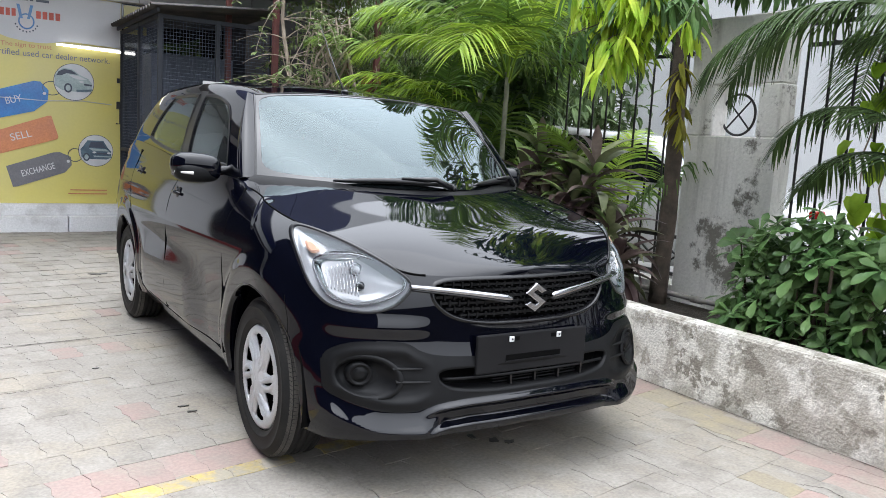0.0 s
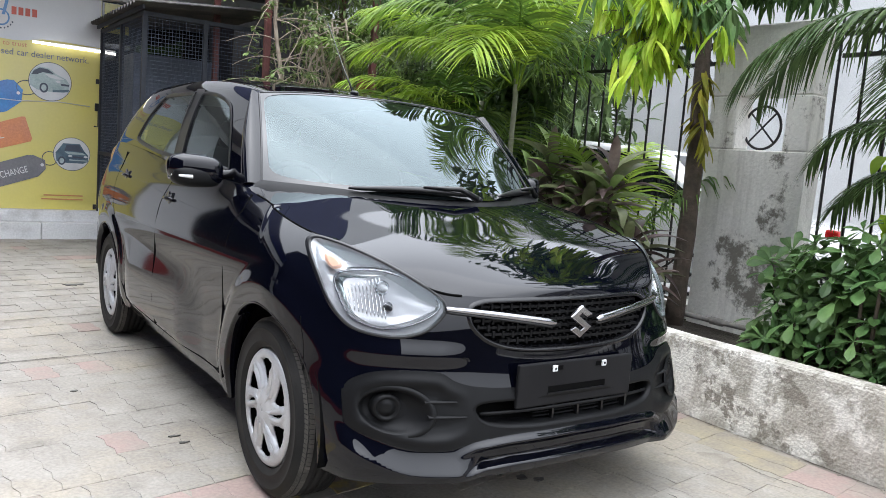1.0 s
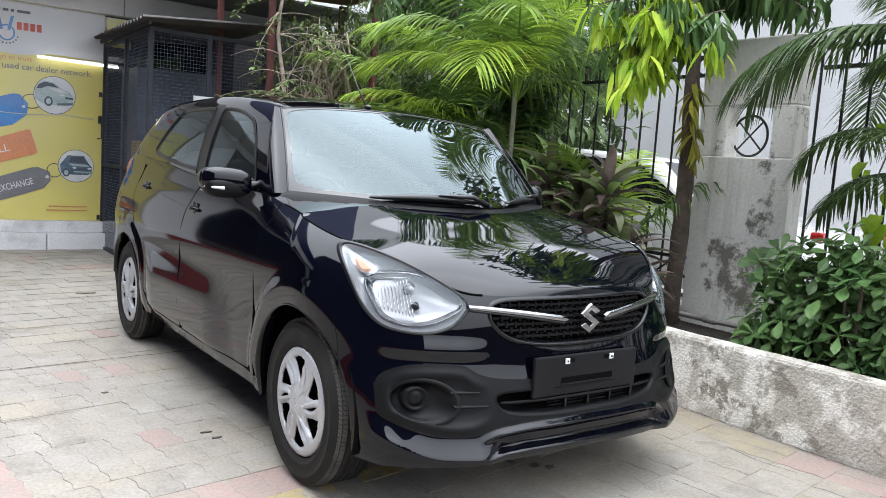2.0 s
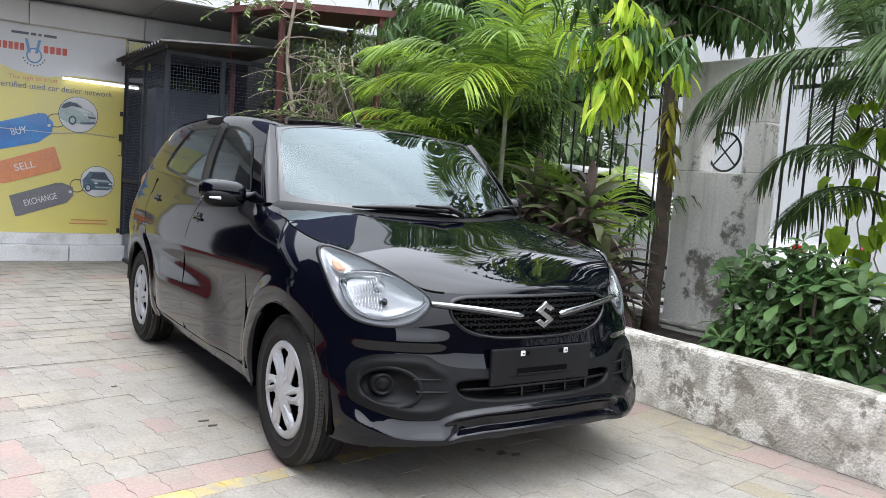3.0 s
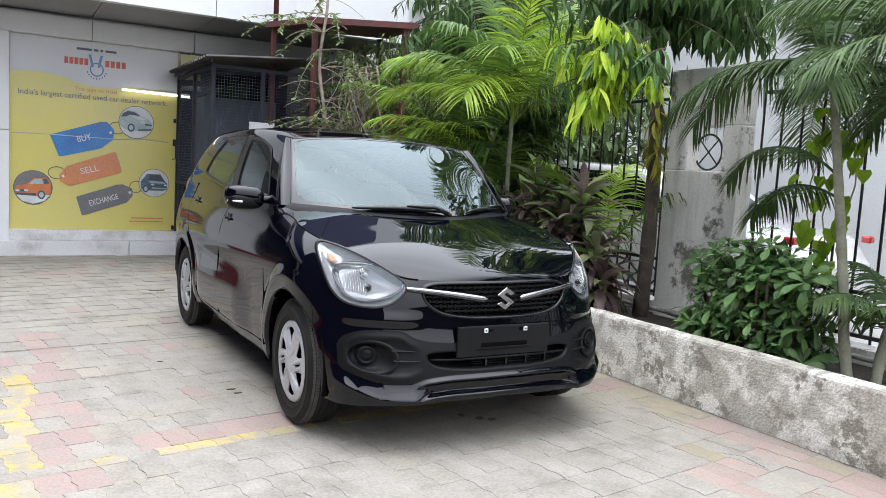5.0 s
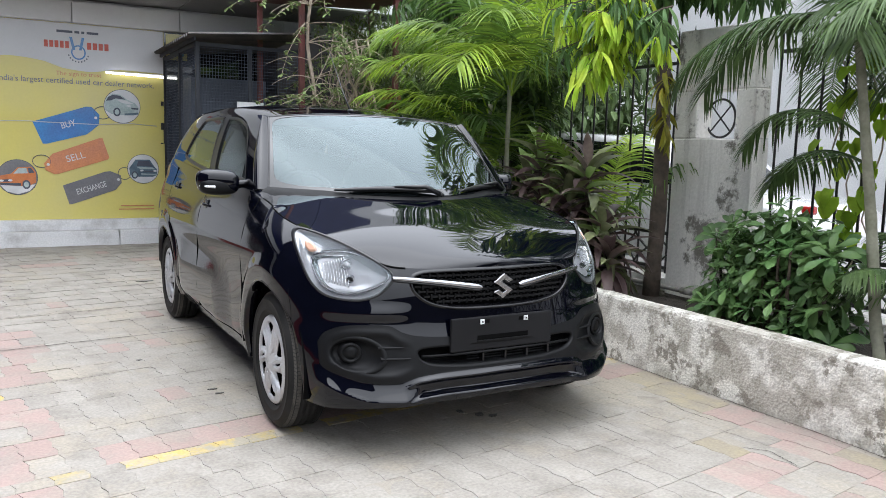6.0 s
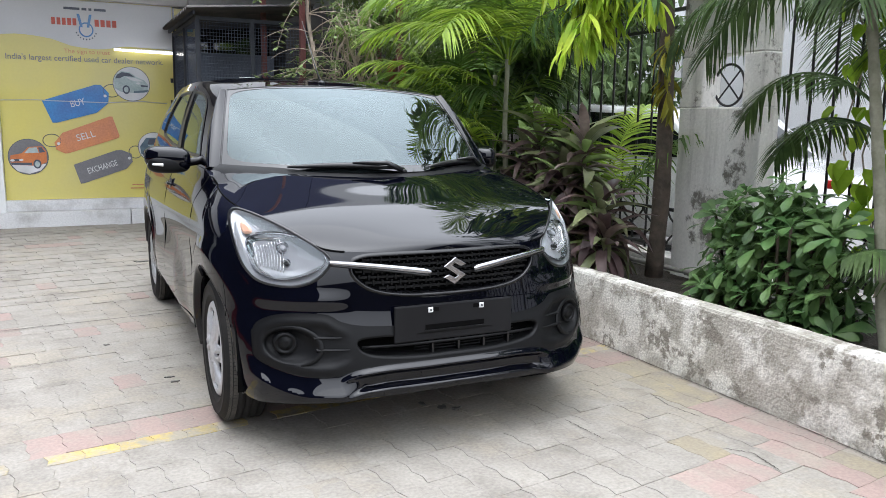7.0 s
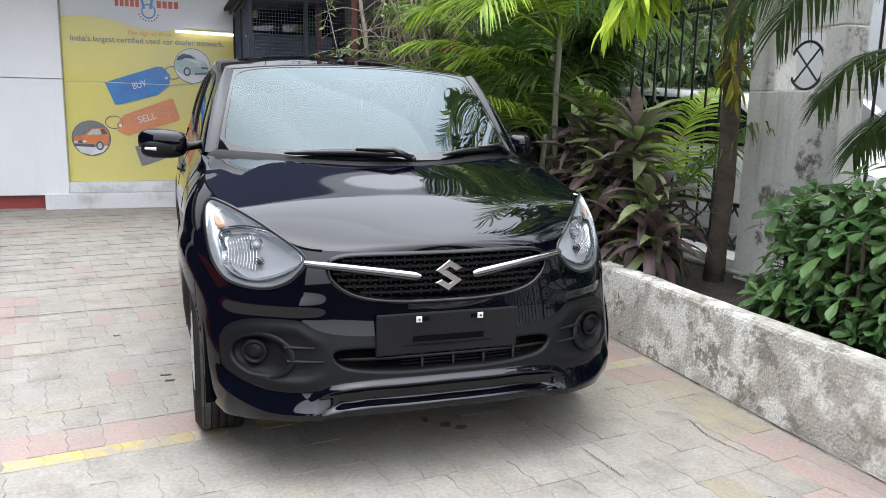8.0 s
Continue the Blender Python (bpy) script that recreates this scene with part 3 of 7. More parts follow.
def nearest(a, b, poly):
    """Nearest place on an outline."""
    p0, p1 = poly, np.roll(poly, -1, 0)
    d = p1 - p0
    q = np.array([a, b])
    t = np.clip(((q - p0) * d).sum(1) / np.maximum((d * d).sum(1), 1e-12), 0, 1)
    c = p0 + d * t[:, None]
    k = ((c - q) ** 2).sum(1).argmin()
    return c[k]


def cut(V, inside, snap):
    """Cut a hole into a grid: border points move onto the outline. Gives the faces inside."""
    R, C = inside.shape
    out = ~inside
    near = np.zeros_like(out)
    pad = np.pad(out, 1)
    for i in (0, 1, 2):
        for j in (0, 1, 2):
            near |= pad[i:i + R, j:j + C]
    for r, c in zip(*np.where(inside & near)):
        V[r, c] = snap(V[r, c])
    return inside[:-1, :-1] & inside[1:, :-1] & inside[:-1, 1:] & inside[1:, 1:]


def grid_normals(V):
    du = np.gradient(V, axis=0)
    dv = np.gradient(V, axis=1)
    n = np.cross(dv, du)
    return n / np.maximum(np.linalg.norm(n, axis=-1, keepdims=True), 1e-9)


def grid_part(name, V, keep, material, parent, N=None, label="", flip=False, smooth=True):
    """The kept faces of a grid as one mesh, with the whole surface's normals."""
    R, C = V.shape[:2]
    idx = -np.ones((R, C), int)
    use = np.zeros((R, C), bool)
    use[:-1, :-1] |= keep
    use[1:, :-1] |= keep
    use[:-1, 1:] |= keep
    use[1:, 1:] |= keep
    idx[use] = np.arange(use.sum())
    fs = []
    for r, c in zip(*np.where(keep)):
        f = (idx[r, c], idx[r, c + 1], idx[r + 1, c + 1], idx[r + 1, c])
        fs.append(f[::-1] if flip else f)
    ob = put(name, V[use].tolist(), fs, material, parent, label, smooth)
    if N is not None:
        ob.data.normals_split_custom_set_from_vertices(N[use].tolist())
    return ob


V0 = shell()
N0 = grid_normals(V0)
V1 = V0.copy()
cols = np.arange(V0.shape[1])[None, :] + 0 * np.arange(V0.shape[0])[:, None]

HEAD = closed([(0.735, 0.893), (0.752, 0.845), (0.745, 0.74), (0.719, 0.677), (0.676, 0.645), (0.589, 0.636), (0.517, 0.658), (0.471, 0.699), (0.456, 0.727), (0.470, 0.757), (0.539, 0.809), (0.614, 0.855), (0.692, 0.890)], 130)
GRILLE = closed([(-0.385, 0.715), (-0.357, 0.738), (-0.27, 0.747), (0, 0.748), (0.27, 0.747), (0.357, 0.738), (0.385, 0.715), (0.375, 0.67), (0.314, 0.625), (0.20, 0.602), (0, 0.596), (-0.20, 0.602), (-0.314, 0.625), (-0.375, 0.67)], 140)
INTAKE = closed([(-0.375, 0.447), (-0.2, 0.455), (0, 0.456), (0.2, 0.455), (0.375, 0.447), (0.352, 0.392), (0.2, 0.372), (0, 0.370), (-0.2, 0.372), (-0.352, 0.392)], 120)
FOG_C, FOG_R = (0.607, 0.424), (0.086, 0.062)
FOG = np.array([(FOG_C[0] + FOG_R[0] * math.cos(t), FOG_C[1] + FOG_R[1] * math.sin(t)) for t in np.linspace(0, 2 * math.pi, 48, endpoint=False)])
CLAD = closed([(0.728, 0.43), (0.72, 0.478), (0.685, 0.515), (0.617, 0.538), (0.49, 0.539), (0.434, 0.512), (0.37, 0.497), (0.25, 0.490), (0, 0.488), (-0.25, 0.490), (-0.37, 0.497), (-0.434, 0.512), (-0.49, 0.539), (-0.617, 0.538), (-0.685, 0.515), (-0.72, 0.478), (-0.728, 0.43), (-0.718, 0.372), (-0.665, 0.343), (-0.563, 0.316), (-0.468, 0.316), (-0.377, 0.341), (-0.25, 0.352), (0, 0.354), (0.25, 0.352), (0.377, 0.341), (0.468, 0.316), (0.563, 0.316), (0.665, 0.343), (0.718, 0.372)], 240)


def front_snap(poly):
    def go(v):
        x, z = nearest(v[0], v[2], poly)
        return (x, float(front_y(x, z)), z)
    return go


front = cols < NF
holes = {}
for key, poly in (("head", HEAD), ("grille", GRILLE), ("intake", INTAKE), ("fog", FOG)):
    ins = in_poly(V1[..., 0], V1[..., 2], poly) & front
    if key == "head":
        ins |= (np.arange(NU)[:, None] >= NU - 6) & (V1[..., 0] > 0.475) & (V1[..., 0] < 0.700) & front
    holes[key] = cut(V1, ins, front_snap(poly))
clad = cut(V1, in_poly(V1[..., 0], V1[..., 2], CLAD) & front, front_snap(CLAD))
arch = np.zeros((NU - 1, V0.shape[1] - 1), bool)
for ax in AXLES:
    r = np.hypot(V1[..., 1] - ax, V1[..., 2] - ARCH_Z)

    def arch_snap(v, ax=ax):
        dy, dz = v[1] - ax, v[2] - ARCH_Z
        k = ARCH_R / max(math.hypot(dy, dz), 1e-6)
        return (v[0], ax + dy * k, ARCH_Z + dz * k)
    arch |= cut(V1, (r < ARCH_R) & (cols > NF // 3) & (V1[..., 0] > 0.55), arch_snap)
gone = arch.copy()
for k in holes.values():
    gone |= k

FC = (V1[:-1, :-1] + V1[1:, :-1] + V1[:-1, 1:] + V1[1:, 1:]) / 4
fy, fz, fx = FC[..., 1], FC[..., 2], FC[..., 0]
DOOR_A, DOOR_B = 0.385, 1.325
bump_edge = spl([0.2, 0.45, 0.62, 0.70, 0.95], [-0.30, -0.30, -0.255, -0.22, -0.22], fz)
rear_r = np.hypot(fy - 2.435, fz - ARCH_Z)
region = {
    "bumper": fy < bump_edge,
    "front_fender": (fy >= bump_edge) & (fy < DOOR_A),
    "sill": (fy >= DOOR_A) & (fy < 2.06) & (fz < 0.30),
}
region["front_door"] = (fy >= DOOR_A) & (fy < DOOR_B) & ~region["sill"]
region["rear_door"] = (fy >= DOOR_B) & (fy < 2.32) & (rear_r > 0.40) & ~region["sill"] & ~((fy > 2.1) & (fz < 0.6))
region["rear_quarter"] = (fy >= DOOR_B) & ~region["rear_door"] & ~region["sill"] & (fy < 2.86)
region["tailgate"] = fy >= 2.86


def both(A):
    """A half grid with its mirror image joined at the middle line."""
    B = A[:, :0:-1].copy()
    if A.ndim == 3:
        B[..., 0] *= -1
    return np.concatenate([B, A], 1)


def both_faces(K):
    return np.concatenate([K[:, ::-1], K], 1)


FV, FN = both(V1), both(N0)
for k in ("bumper", "tailgate"):
    K = both_faces(region[k] & ~gone & ~clad)
    grid_part({"bumper": "front_bumper", "tailgate": "tailgate"}[k], FV, K, M["paint"], CAR, FN)
q0, q1 = CLAD, np.roll(CLAD, -1, 0)
qd = q1 - q0
rel = np.stack([FV[..., 0].ravel(), FV[..., 2].ravel()], -1)
edge_d = np.full(len(rel), 9.0)
for p0_, d_ in zip(q0, qd):
    t_ = np.clip(((rel - p0_) @ d_) / max(float(d_ @ d_), 1e-12), 0, 1)
    edge_d = np.minimum(edge_d, np.linalg.norm(rel - p0_ - t_[:, None] * d_, axis=1))
edge_d = edge_d.reshape(FV.shape[:2])
wing = np.clip((np.abs(FV[..., 0]) - 0.40) / 0.08, 0, 1)
inside_ = in_poly(FV[..., 0], FV[..., 2], CLAD)
swell = np.where(inside_, 1.0, 0.0) * np.interp(edge_d, [0, 0.014, 0.026, 0.036, 0.052, 0.070], [0.0, 0.006, 0.010, 0.009, -0.003, -0.008])
CV = FV + FN * (0.0016 + np.where(FV[..., 1] < 0.3, swell * wing, 0))[..., None]
blend = np.clip(edge_d / 0.022, 0, 1)[..., None]
CN = grid_normals(CV) * blend + FN * (1 - blend)
CN /= np.maximum(np.linalg.norm(CN, axis=-1, keepdims=True), 1e-9)
grid_part("bumper_cladding", CV, both_faces(region["bumper"] & ~gone & clad), M["plastic"], CAR, CN, "matte black plastic bumper cladding")
for k in ("front_fender", "front_door", "rear_door", "rear_quarter", "sill"):
    K = region[k] & ~gone
    pv = (V1, V1 * np.array([-1, 1, 1]))
    grid_part(k, pv[0], K, M["paint_side"], CAR, N0)
    grid_part(k, pv[1], K, M["paint_side"], CAR, N0 * np.array([-1, 1, 1]), flip=True)


def outline_on_front(poly, off=0.0):
    x, z = poly[:, 0], poly[:, 1]
    return np.stack([x, front_y(x, z) - off, z], -1)


def ribbon(name, loops, material, parent, label="", close=True, smooth=True):
    """Skin between outlines of equal count, each moved from the one before."""
    n = len(loops[0])
    vs = [tuple(p) for L in loops for p in L]
    fs = []
    for i in range(len(loops) - 1):
        for k in range(n if close else n - 1):
            j = (k + 1) % n
            fs.append((i * n + k, i * n + j, (i + 1) * n + j, (i + 1) * n + k))
    return put(name, vs, fs, material, parent, label, smooth)


def shrink(poly, s):
    c = poly.mean(0)
    return c + (poly - c) * s


def inset(poly, d):
    """An outline moved inwards by d metres."""
    t = np.roll(poly, -1, 0) - np.roll(poly, 1, 0)
    n = np.stack([-t[:, 1], t[:, 0]], -1)
    n /= np.maximum(np.linalg.norm(n, axis=1, keepdims=True), 1e-9)
    area = 0.5 * np.sum(poly[:, 0] * np.roll(poly[:, 1], -1) - np.roll(poly[:, 0], -1) * poly[:, 1])
    return poly + n * d * (1 if area > 0 else -1)


def fill(name, loop3, material, parent, label=""):
    """A fan over an outline in space."""
    L = np.asarray(loop3)
    c = L.mean(0)
    vs = [tuple(p) for p in L] + [tuple(c)]
    n = len(L)
    return put(name, vs, [(k, (k + 1) % n, n) for k in range(n)], material, parent, label, True)


# hood
CZ = ([-0.575, -0.55, -0.50, -0.42, -0.2, 0.06, 0.3, 0.46], [0.758, 0.783, 0.805, 0.830, 0.898, 0.985, 1.05, 1.085])


def hood_end(x):
    """Rear edge of the hood, a hand's width before the glass."""
    return 0.068 + 0.320 * (np.abs(x) / 0.672) ** 2.1


edge = V0[-1, :]


def hood():
    e = edge[(edge[:, 1] < 0.5) & (np.arange(len(edge)) < NF + 40)]
    ys, first = np.unique(e[:, 1], return_index=True)
    xs, zs = e[first, 0], e[first, 2]
    y0 = ys[0]
    t = np.linspace(0, 1, 92) ** 1.4
    a = np.linspace(-1, 1, 61)
    yy = (y0 + (0.44 - y0) * t)[:, None] + 0 * a
    xe = np.interp(yy, ys, xs)
    ze = np.interp(yy, ys, zs)
    A = a[None, :]
    X = A * xe
    rise = spl(*CZ, yy) - ze
    rise = 0.5 * (rise + np.sqrt(rise ** 2 + 0.03 ** 2))
    Z = ze + rise * (1 - np.abs(A) ** 2.2)
    Z += 0.0035 * np.exp(-((np.abs(X) - 0.42 - 0.1 * yy) / 0.13) ** 2) * np.clip((yy + 0.5) / 0.3, 0, 1) * (1 - A**6)
    for _ in range(90):
        S = Z.copy()
        S[1:-1, 1:-1] = (2 * Z[1:-1, 1:-1] + Z[:-2, 1:-1] + Z[2:, 1:-1] + Z[1:-1, :-2] + Z[1:-1, 2:]) / 6
        Z = S
    V = np.stack([X, yy, Z], -1)
    lim = hood_end(X)
    ins = yy > lim
    N = grid_normals(V)
    g = cut(V, ins, lambda v: (v[0], float(hood_end(v[0])), v[2] - 0.30 * (v[1] - float(hood_end(v[0])))))
    return V, N, ~g


HV, HN, HK = hood()
grid_part("hood", HV, HK, M["paint"], CAR, None)


# windscreen, roof, cabin sides
def ws_point(a, v):
    """a: across, -1 to 1; v: 0 at the cowl, 1 at the roof."""
    xb, yb, zb = 0.672 * a, 0.115 + 0.335 * np.abs(a) ** 2.1, 1.008 + 0.012 * a**2
    xt, yt, zt = 0.570 * a, 0.862 - 0.070 * a**2, 1.418 - 0.036 * np.abs(a) ** 2.2
    b = 0.017 * 4 * v * (1 - v)
    return np.stack([xb + (xt - xb) * v, yb + (yt - yb) * v - 0.5 * b, zb + (zt - zb) * v + 0.85 * b], -1)


a, v = np.meshgrid(np.linspace(-1, 1, 49), np.linspace(0, 1, 30))
WS = ws_point(a, v)
ok = np.ones((29, 48), bool)
windscreen = grid_part("windscreen", WS, ok, M["windscreen"], CAR, label="clear windscreen reflecting the sky")
windscreen.visible_shadow = False
# black printed border inside the glass
a, v = np.meshgrid(np.linspace(-1, 1, 97), np.linspace(0, 1, 61))
rim_t = np.linspace(0, 2 * math.pi, 240, endpoint=False)
sg = lambda q, e: np.sign(q) * np.abs(q) ** e
clear = np.stack([0.970 * sg(np.cos(rim_t), 0.18), 0.518 + 0.457 * sg(np.sin(rim_t), 0.18)], -1)
AV = np.stack([a, v, 0 * a], -1)
hole_ = cut(AV, in_poly(a, v, clear), lambda q: (*nearest(q[0], q[1], clear), 0.0))
FW = ws_point(AV[..., 0], AV[..., 1])
M["frit"] = mat("printed_glass_edge", (0.003, 0.004, 0.0045), rough=0.05, bump=0, spec=0.65, coat=0.0)
frit = grid_part("screen_border", FW + np.array([0, -0.0009, 0.0014]), ~hole_, M["frit"], CAR)
a, v = np.meshgrid(np.linspace(-1, 1, 49), np.linspace(0, 1, 30))
frit.visible_shadow = True


def roof_rail(y):
    return spl([0.7, 0.8, 1.4, 2.2, 2.7, 3.0], [0.588, 0.596, 0.612, 0.600, 0.575, 0.54], y), spl([0.7, 0.8, 1.1, 1.5, 2.1, 2.6, 3.0], [1.365, 1.385, 1.425, 1.448, 1.438, 1.40, 1.35], y)


def roof():
    t, A = np.meshgrid(np.linspace(0, 1, 60), np.linspace(-1, 1, 41), indexing="ij")
    y0 = 0.862 - 0.070 * A**2
    yy = y0 + (2.80 - 0.1 * A**2 - y0) * t
    xr, zr = roof_rail(yy)
    xr = xr * (1 - np.clip((yy - 2.35) / 0.47, 0, 0.98) ** PR) ** (1 / PR)
    ed = spl([0, 0.03, 1], [0.572, 0.592, 0.6], t)
    xr = np.minimum(xr, ed + 0.02)
    zc = spl([0.75, 0.87, 1.1, 1.4, 2.0, 2.6, 3.0], [1.400, 1.421, 1.463, 1.488, 1.482, 1.435, 1.385], yy)
    return np.stack([A * xr, yy, zr + (zc - zr) * (1 - np.abs(A) ** 2.3)], -1)


RV = roof()
RN = grid_normals(RV)
RN *= np.sign(RN[30, 20, 2])



def side_grid(nt=110, nv=44):
    t, v = np.meshgrid(np.linspace(0, 1, nt), np.linspace(0, 1, nv))
    yb = 0.50 + (2.90 - 0.50) * t
    yr = 0.80 + (2.72 - 0.80) * t
    zb = rail(yb)
    tail = lambda q, q0, d: (1 - np.clip((q - q0) / d, 0, 0.98) ** PR) ** (1 / PR)
    xb = (car_w(zb) * (1 - 0.012 * np.clip((yb - 1.4) / 1.3, 0, 1) ** 2) - roll_in(yb)) * tail(yb, 2.6, 0.36)
    xr, zr = roof_rail(yr)
    xr = xr * tail(yr, 2.35, 0.45)
    b = 0.02 * 4 * v * (1 - v)
    return np.stack([xb + (xr - xb) * v + b, yb + (yr - yb) * v, zb + (zr - zb) * v], -1)


SV = side_grid()
SN = grid_normals(SV)
WIN_F = closed([(0.655, 1.058), (0.72, 1.058), (1.0, 1.062), (1.285, 1.070), (1.298, 1.09), (1.305, 1.25), (1.312, 1.36), (1.28, 1.385), (1.12, 1.376), (0.97, 1.345), (0.865, 1.298), (0.74, 1.18)], 150)
WIN_R = closed([(1.425, 1.085), (1.45, 1.078), (1.75, 1.092), (2.10, 1.125), (2.215, 1.15), (2.205, 1.185), (2.08, 1.30), (1.97, 1.372), (1.90, 1.388), (1.6, 1.392), (1.445, 1.388), (1.428, 1.365)], 150)


def side_snap(poly):
    def go(v):
        y, z = nearest(v[1], v[2], poly)
        k = np.argmin((SV0[..., 1] - y) ** 2 + (SV0[..., 2] - z) ** 2)
        return (SV0.reshape(-1, 3)[k][0] + (v[0] - SV0.reshape(-1, 3)[k][0]) * 0.3, y, z)
    return go


# roof and cabin side roll into each other along the rail
SN *= np.sign(SN[5, 50, 0])
rail_n = np.stack([np.interp(SV[-1, :, 1], RV[:, -1, 1], RN[:, -1, i]) for i in range(3)], -1) + SN[-1]
rail_n /= np.linalg.norm(rail_n, axis=1, keepdims=True)
w_ = np.clip((np.linspace(0, 1, SV.shape[0]) - 0.86) / 0.14, 0, 1)[:, None, None] ** 1.5
SN = SN * (1 - w_) + rail_n[None] * w_
SN /= np.linalg.norm(SN, axis=-1, keepdims=True)
edge_n = np.stack([np.interp(RV[:, -1, 1], SV[-1, :, 1], rail_n[:, i]) for i in range(3)], -1)
w_ = np.clip((np.linspace(-1, 1, 41) - 0.80) / 0.20, 0, 1)[None, :, None] ** 1.5
RN = RN * (1 - w_) + edge_n[:, None] * w_
w_ = w_[:, ::-1]
RN = RN * (1 - w_) + (edge_n * np.array([-1, 1, 1]))[:, None] * w_
RN /= np.linalg.norm(RN, axis=-1, keepdims=True)
grid_part("roof", RV, np.ones((59, 40), bool), M["paint"], CAR, RN)
SV0 = SV.copy()
panes = []
for poly in (WIN_F, WIN_R):
    panes.append(cut(SV, in_poly(SV[..., 1], SV[..., 2], poly), side_snap(poly)))
blank = (SV[:-1, :-1, 1] > 1.30) & (SV[:-1, :-1, 1] < 1.435) & (SV[:-1, :-1, 2] < 1.40) & (SV[:-1, :-1, 2] > 1.06)
for sgn in (1, -1):
    k = np.array([sgn, 1, 1])
    grid_part("cabin_side", SV * k, ~(panes[0] | panes[1] | blank), M["paint"], CAR, SN * k, flip=sgn < 0)
    grid_part("pillar_trim", SV * k, blank & ~panes[0] & ~panes[1], M["trim"], CAR, SN * k, flip=sgn < 0)
    for i, nm in enumerate(("front_side_window", "rear_side_window")):
        g = grid_part(nm, (SV - SN * 0.005) * k, panes[i], M["side_glass"], CAR, SN * k, flip=sgn < 0)
        g.visible_shadow = False
        poly = (WIN_F, WIN_R)[i]
        # rubber seal round the pane
        loops = []
        for d, o in ((-0.006, 0.003), (0.004, 0.005), (0.012, -0.003)):
            q = inset(poly, d)
            d2 = (SV0[..., 1].ravel()[None] - q[:, :1]) ** 2 + (SV0[..., 2].ravel()[None] - q[:, 1:]) ** 2
            j = np.argsort(d2, 1)[:, :9]
            w2 = 1 / (np.take_along_axis(d2, j, 1) + 2e-5)
            xs = (SV0[..., 0].ravel()[j] * w2).sum(1) / w2.sum(1)
            xs = sum(np.roll(xs, r_) for r_ in range(-3, 4)) / 7
            loops.append([((x_ + o) * sgn, yy, zz) for x_, (yy, zz) in zip(xs, q)])
        ribbon("window_seal", loops, M["trim"], CAR)
    # windscreen pillar
    t = np.linspace(0, 1, 16)
    vv = np.linspace(0, 1, 30)
    E0 = ws_point(np.full(30, 1.0), vv)
    E1 = np.stack([np.interp(vv, np.linspace(0, 1, SV.shape[0]), SV0[:, 0, i]) for i in range(3)], -1)
    AP = E0[:, None, :] * (1 - t[None, :, None]) + E1[:, None, :] * t[None, :, None]
    AP = AP + (np.sin(np.pi * t) * 0.024)[None, :, None] * np.array([0.8, -0.5, 0.3])
    grid_part("windscreen_pillar", AP * k, np.ones((29, 15), bool), M["paint"], CAR, None, flip=sgn < 0)
    tube("screen_seal", [(p[0] * sgn, p[1] - 0.001, p[2] + 0.001) for p in E0], 0.004, M["trim"], CAR, 6)
    # fender top between hood edge and pillar foot
tube("screen_seal", [tuple(p + np.array([0, 0, 0.001])) for p in WS[-1]], 0.004, M["trim"], CAR, 6)

# cowl between hood and glass
cA = np.linspace(-1, 1, 49)
c0 = np.stack([0.66 * cA, hood_end(0.66 * cA) - 0.02, np.interp(np.abs(cA), [0, 1], [0.955, 0.965])], -1)
c1 = ws_point(cA, np.full(49, 0.04))
c2 = c1 * np.array([1.06, 1, 1]) + np.array([0, -0.02, -0.018])
CW = np.stack([c0, (c0 + c2) / 2 + np.array([0, 0, 0.0]), c2, c1], 0)
grid_part("cowl", CW, np.ones((3, 48), bool), M["plastic"], CAR)
for sgn in (1, -1):
    s_, t_ = np.meshgrid(np.linspace(0, 1, 24), np.linspace(0, 1, 9))
    e = edge[(np.arange(len(edge)) > NF - 40) & (edge[:, 1] < 0.9)]
    ya = 0.33 + (SV0[0, 0, 1] - 0.33) * s_
    A_ = np.stack([np.interp(ya, e[:, 1], e[:, 0]), ya, np.interp(ya, e[:, 1], e[:, 2])], -1)
    A_ = A_ + (SV0[0, 0] - A_[0, -1]) * (s_ ** 2)[..., None]
    w0, w1 = np.array([0.640, 0.350, 0.985]), ws_point(np.array(1.0), np.array(0.0))
    B_ = w0 + (w1 - w0) * s_[..., None]
    G = A_ * (1 - t_[..., None]) + B_ * t_[..., None] + np.array([0, 0, 0.007]) * np.sin(np.pi * t_)[..., None]
    grid_part("fender_cap", G * np.array([sgn, 1, 1]), np.ones((8, 23), bool), M["paint"], CAR, flip=sgn > 0)
# tail of the cabin
tv = np.linspace(0, 1, 12)
rt, rb = RV[-1], None
TB = np.stack([np.linspace(-0.52, 0.52, 41), 2.90 + 0.05 * (1 - np.linspace(-1, 1, 41) ** 2), np.full(41, 1.115)], -1)
TG = rt[None] * (1 - tv[:, None, None]) + TB[None] * tv[:, None, None]
grid_part("rear_screen", TG, np.ones((11, 40), bool), M["darkglass"], CAR)
# floor pan and dark inside of the engine bay
box("floor_pan", (-0.70, -0.25, 0.21), (0.70, 2.8, 0.26), M["dark"], CAR)
box("engine_bay", (-0.42, -0.42, 0.26), (0.42, 0.35, 0.66), M["dark"], CAR)

# ------------------------------------------------------------------ the car: lamps, grille, wheels, fittings
BACK = np.array([-0.42, 0.88, -0.12])


